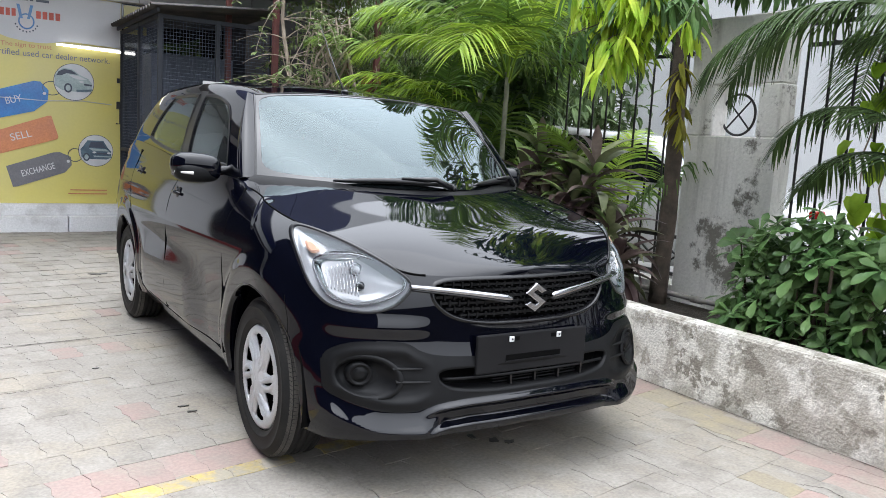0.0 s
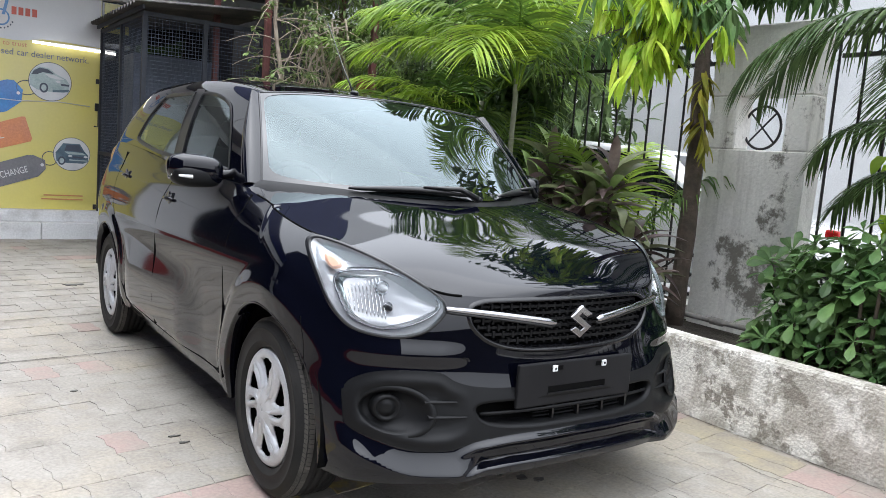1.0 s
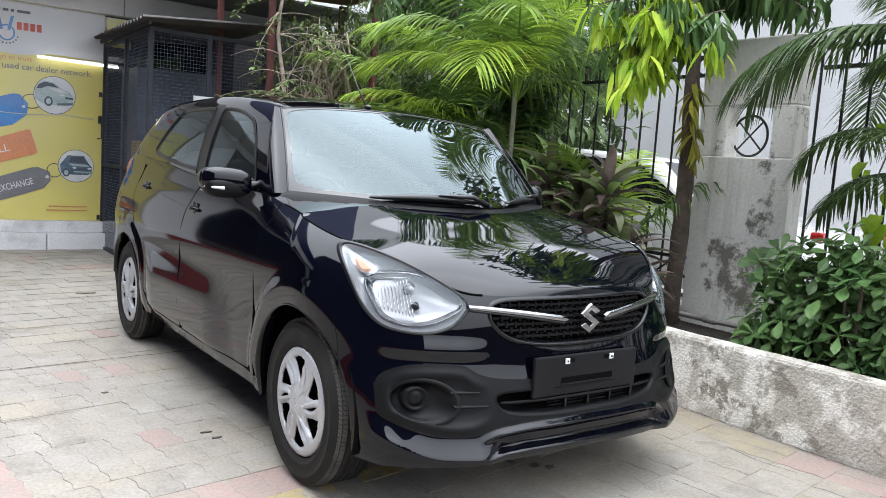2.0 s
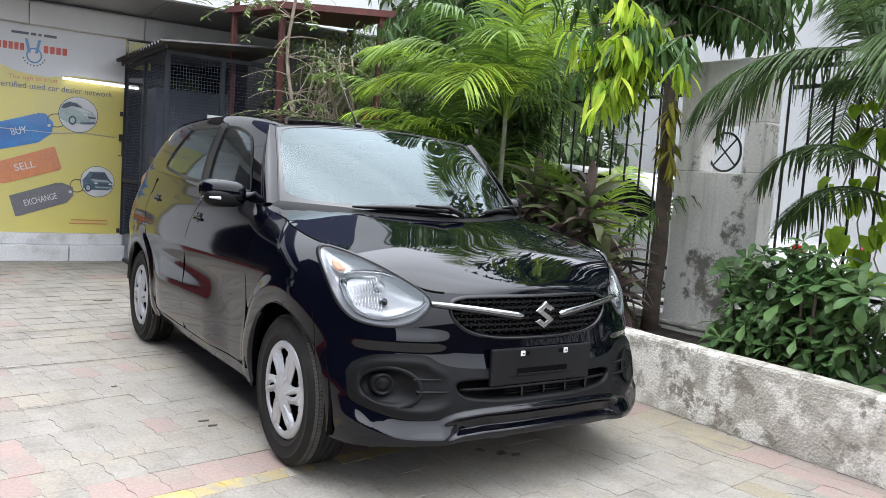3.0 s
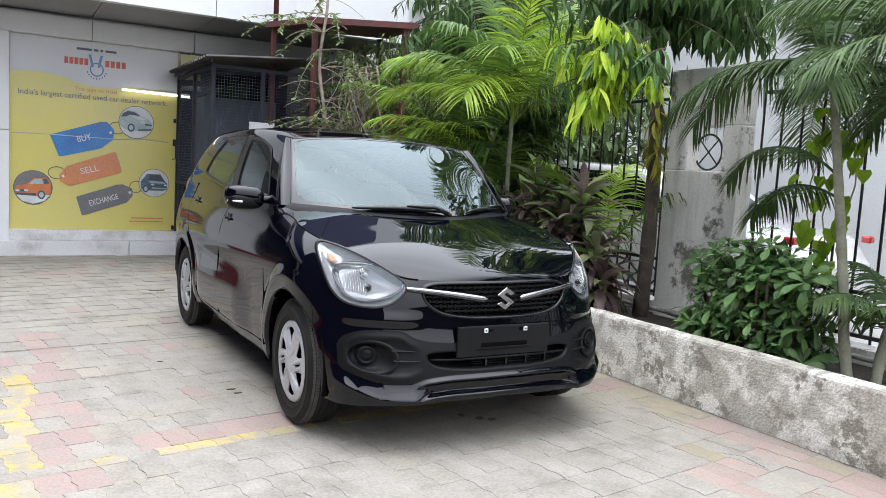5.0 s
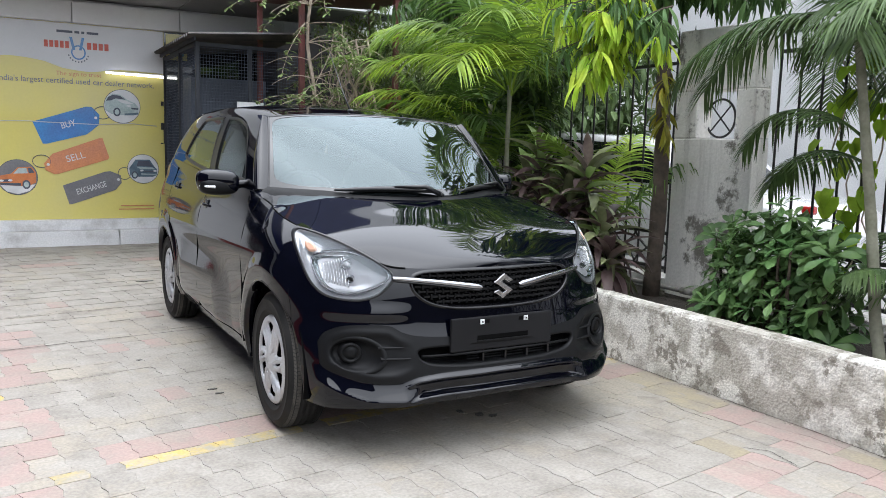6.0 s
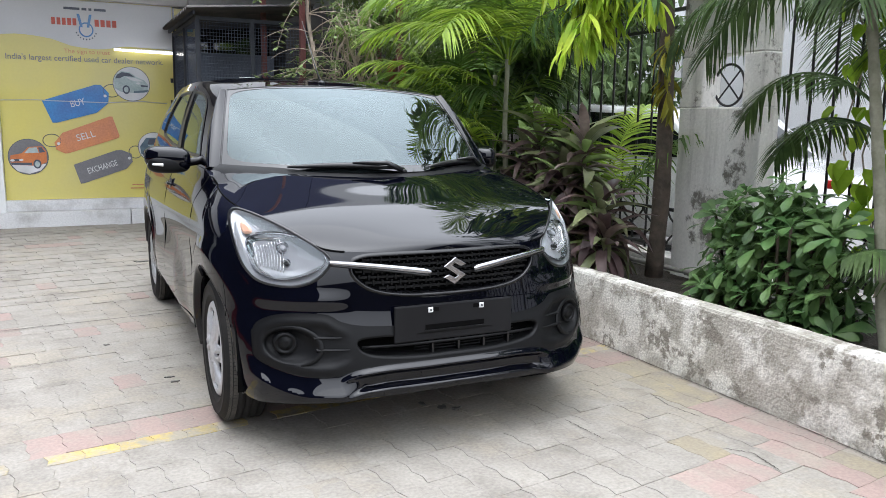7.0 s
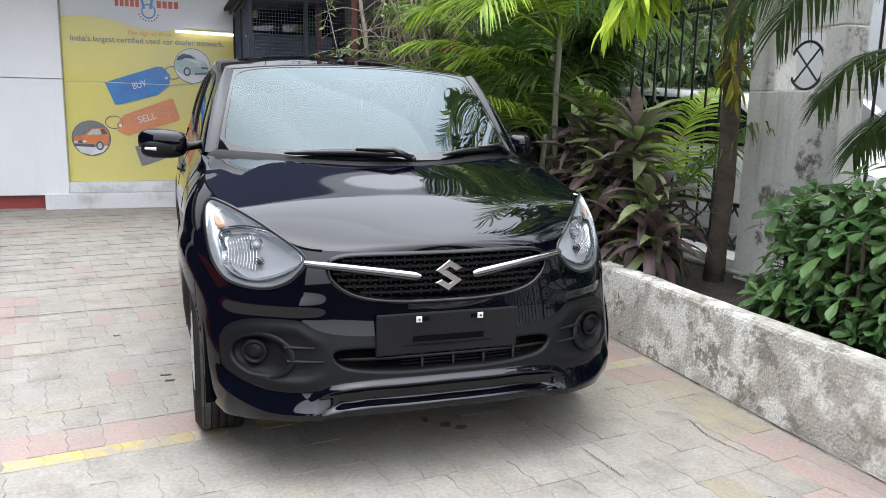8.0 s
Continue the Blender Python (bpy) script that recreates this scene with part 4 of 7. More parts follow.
def lathe(name, profile, n, material, parent, centre, axis="x", sgn=1, label="", smooth=True):
    """A turned shape: profile of (radius, offset along the axle)."""
    vs, fs = [], []
    for r, o in profile:
        for k in range(n):
            t = 2 * math.pi * k / n
            if axis == "x":
                vs.append((centre[0] + sgn * o, centre[1] + r * math.cos(t), centre[2] + r * math.sin(t)))
            else:
                vs.append((centre[0] + r * math.cos(t), centre[1] + o, centre[2] + r * math.sin(t)))
    for i in range(len(profile) - 1):
        for k in range(n):
            j = (k + 1) % n
            f = (i * n + k, i * n + j, (i + 1) * n + j, (i + 1) * n + k)
            fs.append(f if sgn > 0 else f[::-1])
    return put(name, vs, fs, material, parent, label, smooth)


def ball(name, c, r, material, parent, label="", pw=2.0, seg=24):
    """A rounded block: a superellipsoid with three half-sizes."""
    vs, fs = [], []
    e = 2.0 / pw
    cs = lambda t: math.copysign(abs(math.cos(t)) ** e, math.cos(t))
    sn = lambda t: math.copysign(abs(math.sin(t)) ** e, math.sin(t))
    rings = seg // 2
    for i in range(rings + 1):
        p = -math.pi / 2 + math.pi * i / rings
        for k in range(seg):
            t = 2 * math.pi * k / seg
            vs.append((c[0] + r[0] * cs(p) * cs(t), c[1] + r[1] * cs(p) * sn(t), c[2] + r[2] * sn(p)))
    for i in range(rings):
        for k in range(seg):
            j = (k + 1) % seg
            fs.append((i * seg + k, i * seg + j, (i + 1) * seg + j, (i + 1) * seg + k))
    return put(name, vs, fs, material, parent, label, True)


BOWL = closed([(0.700, 0.796), (0.709, 0.738), (0.684, 0.683), (0.62, 0.664), (0.54, 0.686), (0.481, 0.730), (0.517, 0.780), (0.603, 0.812)], 80)
BOWL = np.array([0.600, 0.738]) + (BOWL - np.array([0.600, 0.738])) * np.array([1.08, 1.10])
AMBER = closed([(0.722, 0.852), (0.727, 0.832), (0.718, 0.812), (0.694, 0.822), (0.704, 0.848)], 40)
for sgn in (-1, 1):
    k = np.array([sgn, 1, 1])
    back = BACK * k
    L0 = outline_on_front(HEAD)
    lamp = put("headlamp", *(lambda L: ([tuple(p) for p in L], []))(L0[:0]), M["plastic"], CAR, "clear headlamp with chrome reflector")
    # black gasket round the lens
    ring = [outline_on_front(inset(HEAD, d), o) * k for d, o in ((-0.006, -0.002), (-0.003, 0.003), (0.002, 0.003), (0.005, -0.003))]
    ribbon("gasket", ring, M["trim"], lamp)
    lens = grid_part("lens", (V1 + N0 * 0.001) * k, holes["head"], M["lamp_glass"], lamp, N0 * k, "clear curved lamp lens", flip=sgn < 0)
    lens.visible_shadow = False
    inner = [outline_on_front(inset(HEAD, 0.004)) * k, outline_on_front(inset(HEAD, 0.012)) * k + back * 0.018, outline_on_front(inset(HEAD, 0.030)) * k + back * 0.035, outline_on_front(shrink(HEAD, 0.55)) * k + back * 0.045]
    ribbon("housing", inner, M["housing"], lamp, "pale silver lamp housing")
    fill("housing", inner[-1], M["housing"], lamp)
    b0 = outline_on_front(BOWL)
    bc = np.array([0.60, 0.735])
    loops = [outline_on_front(inset(BOWL, -0.003)) * k + back * 0.020, outline_on_front(BOWL) * k + back * 0.010, outline_on_front(inset(BOWL, 0.002)) * k + back * 0.014]
    ribbon("bezel", loops, M["chrome"], lamp, "thin bright rim of the reflector")
    loops = [outline_on_front(inset(BOWL, 0.002)) * k + back * 0.014]
    for s_, d in ((0.94, 0.030), (0.78, 0.050), (0.52, 0.070), (0.28, 0.082)):
        loops.append(outline_on_front(bc + (BOWL - bc) * s_) * k + back * d)
    ribbon("reflector", loops, M["reflector"], lamp)
    fill("reflector", loops[-1], M["reflector"], lamp)
    # vertical flutes across the outer half of the reflector
    for i in range(10):
        x = 0.616 + 0.0088 * i
        z0, z1 = 0.684 + 0.0022 * i, 0.800 - 0.0034 * i
        pts = [np.array([x, float(front_y(x, z)), z]) * k + back * (0.020 + (0.024 - 0.0016 * i) * math.sin(math.pi * (z - z0) / (z1 - z0))) for z in np.linspace(z0, z1, 7)]
        tube("flute", pts, 0.0019, M["reflector"], lamp, 6)
    for bx, bz, r, r2 in ((0.612, 0.770, 0.0125, 0.021), (0.607, 0.716, 0.0095, 0.015)):
        p = np.array([bx, float(front_y(bx, bz)), bz]) * k + back * 0.036
        ball("bulb", p, (r, 0.022, r), M["lamp_bulb"] if bz > 0.75 else M["trim"], lamp, seg=16)
        tube("bulb_ring", [p + np.array([r2 * math.cos(q), 0.004, r2 * math.sin(q)]) for q in np.linspace(0, 2 * math.pi, 25)], 0.0026, M["chrome"], lamp, 6)
    # upper edge of the bowl: a shadow gap below the pale upper housing
    gap = outline_on_front(inset(BOWL, -0.006)) * k + back * 0.012
    tube("housing_gap", [tuple(q) for q in gap[62:78]], 0.0024, M["trim"], lamp, 6)
    am = [outline_on_front(AMBER) * k + back * 0.010, outline_on_front(shrink(AMBER, 0.6)) * k + back * 0.004]
    ribbon("indicator", am, M["amber"], lamp, "amber turn indicator")
    fill("indicator", am[-1], M["amber"], lamp)

    # chrome bar from lamp to badge
    n = 26
    t = np.linspace(0, 1, n)
    x = 0.462 + (0.092 - 0.462) * t
    zc = 0.726 - 0.045 * t + 0.004 * np.sin(np.pi * t)
    h = (0.0085 + 0.0045 * t ** 0.8) * np.clip((1.015 - t) / 0.05, 0.30, 1) ** 0.5
    loops = []
    for f, o in ((-1, 0.0), (-0.92, 0.008), (-0.55, 0.0145), (0.05, 0.018), (0.6, 0.0165), (0.93, 0.010), (1, 0.0)):
        z = zc + f * h
        loops.append(np.stack([x * sgn, front_y(x, z) - o, z], -1))
    bar = ribbon("chrome_bar", loops, M["chrome"], CAR, "bright chrome grille bar", close=False)
    tube("bar_seat", [(x_ * sgn, float(front_y(x_, z_)) - 0.007, z_) for x_, z_ in zip(x, zc - h * 1.12)], 0.0042, M["trim"], bar, 6)

    # round blank fog lamp in its scoop
    fx, fz = FOG_C
    f0 = FOG
    loops = []
    for s_, o in ((1.22, 0.004), (1.12, 0.012), (1.0, 0.006), (0.92, -0.010), (0.75, -0.030), (0.52, -0.036)):
        q = np.array(FOG_C) + (f0 - np.array(FOG_C)) * s_
        loops.append(outline_on_front(q, o) * k)
    scoop = ribbon("fog_lamp_scoop", loops, M["plastic"], CAR)
    fill("scoop_floor", loops[-1], M["plastic"], scoop)
    c0 = np.array([0.622, 0.43])
    disc = np.array([(math.cos(a_), math.sin(a_)) for a_ in np.linspace(0, 2 * math.pi, 32, endpoint=False)])
    base = float(front_y(0.622, 0.43))
    loops = []
    for r_, o in ((0.040, 0.040), (0.041, 0.016), (0.036, 0.008), (0.030, 0.012), (0.026, 0.020), (0.024, 0.014), (0.010, 0.012)):
        loops.append([((c0[0] + d[0] * r_) * sgn, base + o - 0.35 * d[0] * r_ * -1.0, c0[1] + d[1] * r_) for d in disc])
    cap = ribbon("fog_lamp_cover", loops, M["plastic"], CAR, "round black blanking cap")
    fill("cap_face", loops[-1], M["plastic"], cap)
    for z, xa, xb in ((0.456, 0.535, 0.440), (0.413, 0.528, 0.415)):
        xs = np.linspace(xa, xb, 10)
        loops = []
        for dz, o in ((-0.007, 0.002), (-0.002, 0.012), (0.003, 0.012), (0.007, 0.002)):
            zz = z + dz * np.linspace(1, 0.4, 10)
            loops.append(np.stack([xs * sgn, front_y(xs, zz) - o * np.linspace(1, 0.5, 10), zz], -1))
        ribbon("bumper_fin", loops, M["plastic"], CAR, close=False)

# grille
rim = [outline_on_front(inset(GRILLE, d), o) for d, o in ((-0.010, 0.0), (-0.006, 0.004), (-0.002, 0.0055), (0.002, 0.004), (0.006, -0.010), (0.012, -0.035))]
ribbon("grille_rim", rim, M["gloss"], CAR, "gloss black grille surround")
grille = fill("grille", outline_on_front(inset(GRILLE, 0.010), -0.034), M["dark"], CAR, "black basket-weave grille")
sp = Soup()
row = 0
gp = inset(GRILLE, 0.012)
for z in np.arange(0.606, 0.748, 0.0205):
    row += 1
    for i in range(-13, 14):
        x = i * 0.034 + (0.017 if row % 2 else 0)
        cells = [((x - 0.013, z - 0.0042), (x + 0.013, z + 0.0042)), ((x - 0.0195, z - 0.0105), (x - 0.0140, z + 0.0105))]
        for (xa, za), (xb, zb) in cells:
            if not in_poly(np.array([(xa + xb) / 2]), np.array([z]), gp)[0]:
                continue
            yf = float(front_y(x, z))
            ya, yb = yf + 0.012, yf + 0.030
            sp.add([(xa, ya + 0.003, za), (xb, ya, za), (xb, ya, zb), (xa, ya + 0.003, zb), (xa, yb, za), (xb, yb, za), (xb, yb, zb), (xa, yb, zb)],
                   [(0, 1, 2, 3), (4, 7, 6, 5), (0, 4, 5, 1), (1, 5, 6, 2), (2, 6, 7, 3), (3, 7, 4, 0)])
put("grille_weave", sp.v, sp.f, M["plastic"], grille)

# badge
S = [(0.03, 1), (0.96, 0.46), (0.50, 0.26), (0.02, 0.52), (-0.22, 0.38), (0.96, -0.34), (-0.03, -1), (-0.96, -0.46), (-0.50, -0.26), (-0.02, -0.52), (0.22, -0.38), (-0.96, 0.34)]
bm = bmesh.new()
bot = [bm.verts.new((x * 0.049, -0.618, 0.684 + z * 0.052)) for x, z in S]
f = bm.faces.new(bot)
ex = bmesh.ops.extrude_face_region(bm, geom=[f])
top = [v for v in ex["geom"] if isinstance(v, bmesh.types.BMVert)]
for v in top:
    v.co.y -= 0.011
bmesh.ops.bevel(bm, geom=[e for e in bm.edges if all(v in top for v in e.verts)], offset=0.003, segments=2, profile=0.5, affect="EDGES")
bmesh.ops.triangulate(bm, faces=[f for f in bm.faces if len(f.verts) > 4])
bmesh.ops.recalc_face_normals(bm, faces=bm.faces)
part("badge", bm, M["chrome"], CAR, "angular chrome emblem")

# lower intake
rim = [outline_on_front(inset(INTAKE, d), o) for d, o in ((-0.006, 0.003), (0.002, 0.003), (0.004, -0.02), (0.008, -0.06))]
ribbon("intake_rim", rim, M["plastic"], CAR)
intake = fill("lower_intake", outline_on_front(inset(INTAKE, 0.006), -0.058), M["dark"], CAR, "dark lower air intake with slats")
for z in (0.386, 0.397, 0.408, 0.424, 0.435):
    w_ = 0.20
    tube("slat", [(xx, float(front_y(xx, z)) + 0.036, z) for xx in np.linspace(-0.16, 0.28, 12)], 0.0028, M["plate"], intake, 5)
for xx in (-0.09, 0.02, 0.13, 0.24):
    box("post", (xx - 0.004, -0.63, 0.376), (xx + 0.004, -0.60, 0.448), M["trim"], intake)
tube("bar", [(xx, float(front_y(xx, 0.416)) + 0.012, 0.416) for xx in np.linspace(-0.365, 0.365, 20)], 0.006, M["plastic"], intake, 6)

# plate holder
pl = part("plate_holder", box_bm((-0.249, -0.636, 0.424), (0.249, -0.620, 0.563), 0.005), M["plate"], CAR, "blank matte black plate holder")
for xx in (-0.106, 0.110):
    box("slot", (xx - (0.006 if xx > 0 else -0.016) - 0.028, -0.6375, 0.536), (xx - (0.006 if xx > 0 else -0.016) + 0.020, -0.634, 0.550), M["dark"], pl)
    box("bolt_tab", (xx - 0.010, -0.642, 0.533), (xx + 0.010, -0.636, 0.553), M["print_white"], pl, 0.002)
    box("bolt", (xx - 0.003, -0.6445, 0.540), (xx + 0.003, -0.641, 0.546), M["trim"], pl)
box("recess", (-0.125, -0.6372, 0.466), (0.125, -0.634, 0.486), M["dark"], pl)
box("recess_lip", (-0.127, -0.640, 0.461), (0.127, -0.635, 0.465), M["plate"], pl)
box("bracket", (-0.20, -0.622, 0.44), (0.20, -0.58, 0.55), M["trim"], pl)


# seams between the panels
def side_at(y, z, off=0.0012):
    d = (V0[..., 1] - y) ** 2 + (V0[..., 2] - z) ** 2 + (V0[..., 0] < 0.5) * 9
    q = np.argsort(d.ravel())[:6]
    w_ = 1 / (d.ravel()[q] + 1e-6)
    return float((V0.reshape(-1, 3)[q][:, 0] * w_).sum() / w_.sum()) + off


def seam(path, sgn, name="panel_gap", r=0.0032):
    p = np.array(path)
    t = np.linspace(0, len(p) - 1, 40)
    ys, zs = spl(np.arange(len(p)), p[:, 0], t), spl(np.arange(len(p)), p[:, 1], t)
    xs = np.array([side_at(y, z, -0.0012) for y, z in zip(ys, zs)])
    xs = np.convolve(np.pad(xs, 3, "edge"), np.ones(7) / 7, "valid")
    tube(name, [(x * sgn, y, z) for x, y, z in zip(xs, ys, zs)], r, M["dark"], CAR, 6)


for sgn in (-1, 1):
    seam([(0.372, 0.30), (0.40, 0.50), (0.402, 0.68), (0.375, 0.85), (0.35, 0.93), (0.38, 0.985)], sgn)
    seam([(1.30, 0.30), (1.345, 0.50), (1.362, 0.70), (1.345, 0.85), (1.30, 0.95), (1.285, 1.03)], sgn)
    seam([(1.93, 0.30), (2.04, 0.42), (2.12, 0.58), (2.27, 0.76), (2.36, 0.92), (2.34, 1.07)], sgn)
    seam([(0.372, 0.30), (0.9, 0.297), (1.93, 0.30)], sgn)
    seam([(-0.235, 0.66), (-0.26, 0.58), (-0.27, 0.50)], sgn, r=0.002)
    # hood shut line
    e = edge[(edge[:, 1] > -0.21) & (edge[:, 1] < 0.36) & (edge[:, 0] > 0.5)]
    tube("hood_gap", [(q[0] * sgn, q[1], q[2] - 0.001) for q in e], 0.0035, M["dark"], CAR, 6)
    e = edge[(edge[:, 1] <= -0.20) & (edge[:, 0] > 0.40)]
    tube("hood_gap", [(q[0] * sgn, q[1] - 0.001, q[2] - 0.001) for q in e], 0.004, M["dark"], CAR, 6)
    # arch lip and wheel housing
    for ax in AXLES:
        lo = -0.22
        angs = np.linspace(lo, math.pi - lo, 60)
        loops = []
        for r_, dx in ((ARCH_R, 0.0), (ARCH_R - 0.004, 0.003), (ARCH_R - 0.010, -0.004), (ARCH_R - 0.004, -0.06)):
            L = []
            for t in angs:
                y, z = ax + r_ * math.cos(t), ARCH_Z + r_ * math.sin(t)
                x = side_at(ax + ARCH_R * math.cos(t), ARCH_Z + ARCH_R * math.sin(t), 0) if not loops else loops[0][len(L)][0] * sgn
                L.append(((x + dx) * sgn, y, z))
            if not loops:
                xs = np.convolve(np.pad([abs(q[0]) for q in L], 3, "edge"), np.ones(7) / 7, "valid")
                L = [(x * sgn, q[1], q[2]) for x, q in zip(xs, L)]
            loops.append(L)
        ribbon("arch_lip", loops, M["paint"], CAR, close=False)
        liner = [[(s_ * sgn, ax + 0.375 * math.cos(t), ARCH_Z + 0.375 * math.sin(t)) for t in angs] for s_ in (0.775, 0.50)]
        ln = ribbon("wheel_housing", liner, M["dark"], CAR, close=False)
        vs = [(0.50 * sgn, ax + 0.375 * math.cos(t), ARCH_Z + 0.375 * math.sin(t)) for t in angs]
        put("housing_wall", vs, [tuple(range(len(vs)))], M["dark"], ln)

    # door mirror
    mc = np.array([0.885 * sgn, 0.575, 1.052])
    mirror = ball("door_mirror", mc, (0.100, 0.062, 0.056), M["paint"], CAR, "glossy black door mirror", 2.9, 32)
    me = mirror.data
    for v_ in me.vertices:
        t = (v_.co.x * sgn - 0.785) / 0.2
        v_.co.z += 0.012 * t - (0.02 * (1 - t) if v_.co.z < 1.05 else 0.0) * 0.4
        v_.co.y += 0.03 * t
    box("mirror_glass", (mc[0] - 0.085, 0.625, 1.012), (mc[0] + 0.085, 0.650, 1.092), M["chrome"], mirror, 0.008)
    ball("lower_shell", mc + np.array([-0.004 * sgn, 0.006, -0.020]), (0.094, 0.058, 0.042), M["plastic"], mirror, "", 2.9, 28)
    loops = []
    ts = np.linspace(0.32, 0.98, 12)
    for dz, o in ((-0.008, 0.0), (-0.004, 0.006), (0.004, 0.006), (0.008, 0.0)):
        loops.append([((0.880 + 0.098 * t) * sgn, 0.512 - o + 0.030 * t + 0.10 * max(t - 0.72, 0) ** 1.3 * 2.2, 1.030 + dz * (1 - 0.5 * t) + 0.004 * t) for t in ts])
    ribbon("side_indicator", loops, M["print_white"], mirror, "clear white indicator strip", close=False)
    tube("mirror_arm", [(0.700 * sgn, 0.62, 1.055), (0.745 * sgn, 0.605, 1.044), (0.83 * sgn, 0.58, 1.035)], [0.024, 0.018, 0.022], M["gloss"], mirror, 14)

    if sgn > 0:
        # folded back against the window
        mirror.matrix_basis = pose(0.765, 0.60, 0, 0, 0, 58) @ pose(-0.765, -0.60, 0)

    # door handles
    for hy, hz in ((1.235, 0.893), (2.17, 0.945)):
        hx = side_at(hy, hz, 0)
        rec = ball("door_handle", (hx * sgn, hy - 0.01, hz), (0.007, 0.050, 0.036), M["paint"], CAR, "body-coloured pull handle with round recess", 2.0, 24)
        ball("finger_recess", ((hx + 0.004) * sgn, hy - 0.03, hz), (0.0040, 0.022, 0.024), M["trim"], rec, "", 2.0, 20)
        tube("grip", [((hx + 0.006) * sgn, hy - 0.085, hz + 0.002), ((hx + 0.015) * sgn, hy - 0.045, hz + 0.004), ((hx + 0.016) * sgn, hy + 0.01, hz + 0.004), ((hx + 0.008) * sgn, hy + 0.055, hz + 0.002)], [0.006, 0.009, 0.009, 0.006], M["paint"], rec, 10)
    # tail lamp
    q = ball("tail_lamp", (0.655 * sgn, 2.835, 0.985), (0.072, 0.10, 0.125), M["red_lens"], CAR, "red tail lamp", 2.4, 24)

# wipers, aerial
for a0, a1, lift in ((-0.62, 0.15, -0.010), (0.36, 0.96, -0.006)):
    aa = np.linspace(a0, a1, 18)
    P = [ws_point(np.array(t), np.array(0.030 + 0.026 * math.sin(math.pi * (t - a0) / (a1 - a0)) + lift)) + np.array([0, -0.014, 0.010]) for t in aa]
    wp = tube("wiper_blade", P, [0.004 + 0.010 * math.sin(math.pi * i / 17) ** 0.6 for i in range(18)], M["trim"], CAR, 6)
    n = len(P)
    arm = [ws_point(np.array(a1 - 0.02), np.array(0.0)) + np.array([0, -0.034, 0.008]), P[-4] + np.array([0, -0.022, 0.020]), P[n // 2] + np.array([0, -0.006, 0.012])]
    tube("wiper_arm", arm, [0.014, 0.011, 0.006], M["trim"], wp, 6)
    lathe("wiper_pivot", [(0.001, -0.012), (0.010, -0.012), (0.012, 0.01)], 14, M["trim"], wp, arm[0], "y")
tube("aerial", [(-0.03, 0.98, 1.44), (-0.035, 1.08, 1.55), (-0.05, 1.27, 1.80)], [0.006, 0.003, 0.002], M["trim"], CAR, 8, "thin black roof aerial")
ball("aerial_base", (-0.03, 0.975, 1.442), (0.018, 0.03, 0.014), M["trim"], CAR)


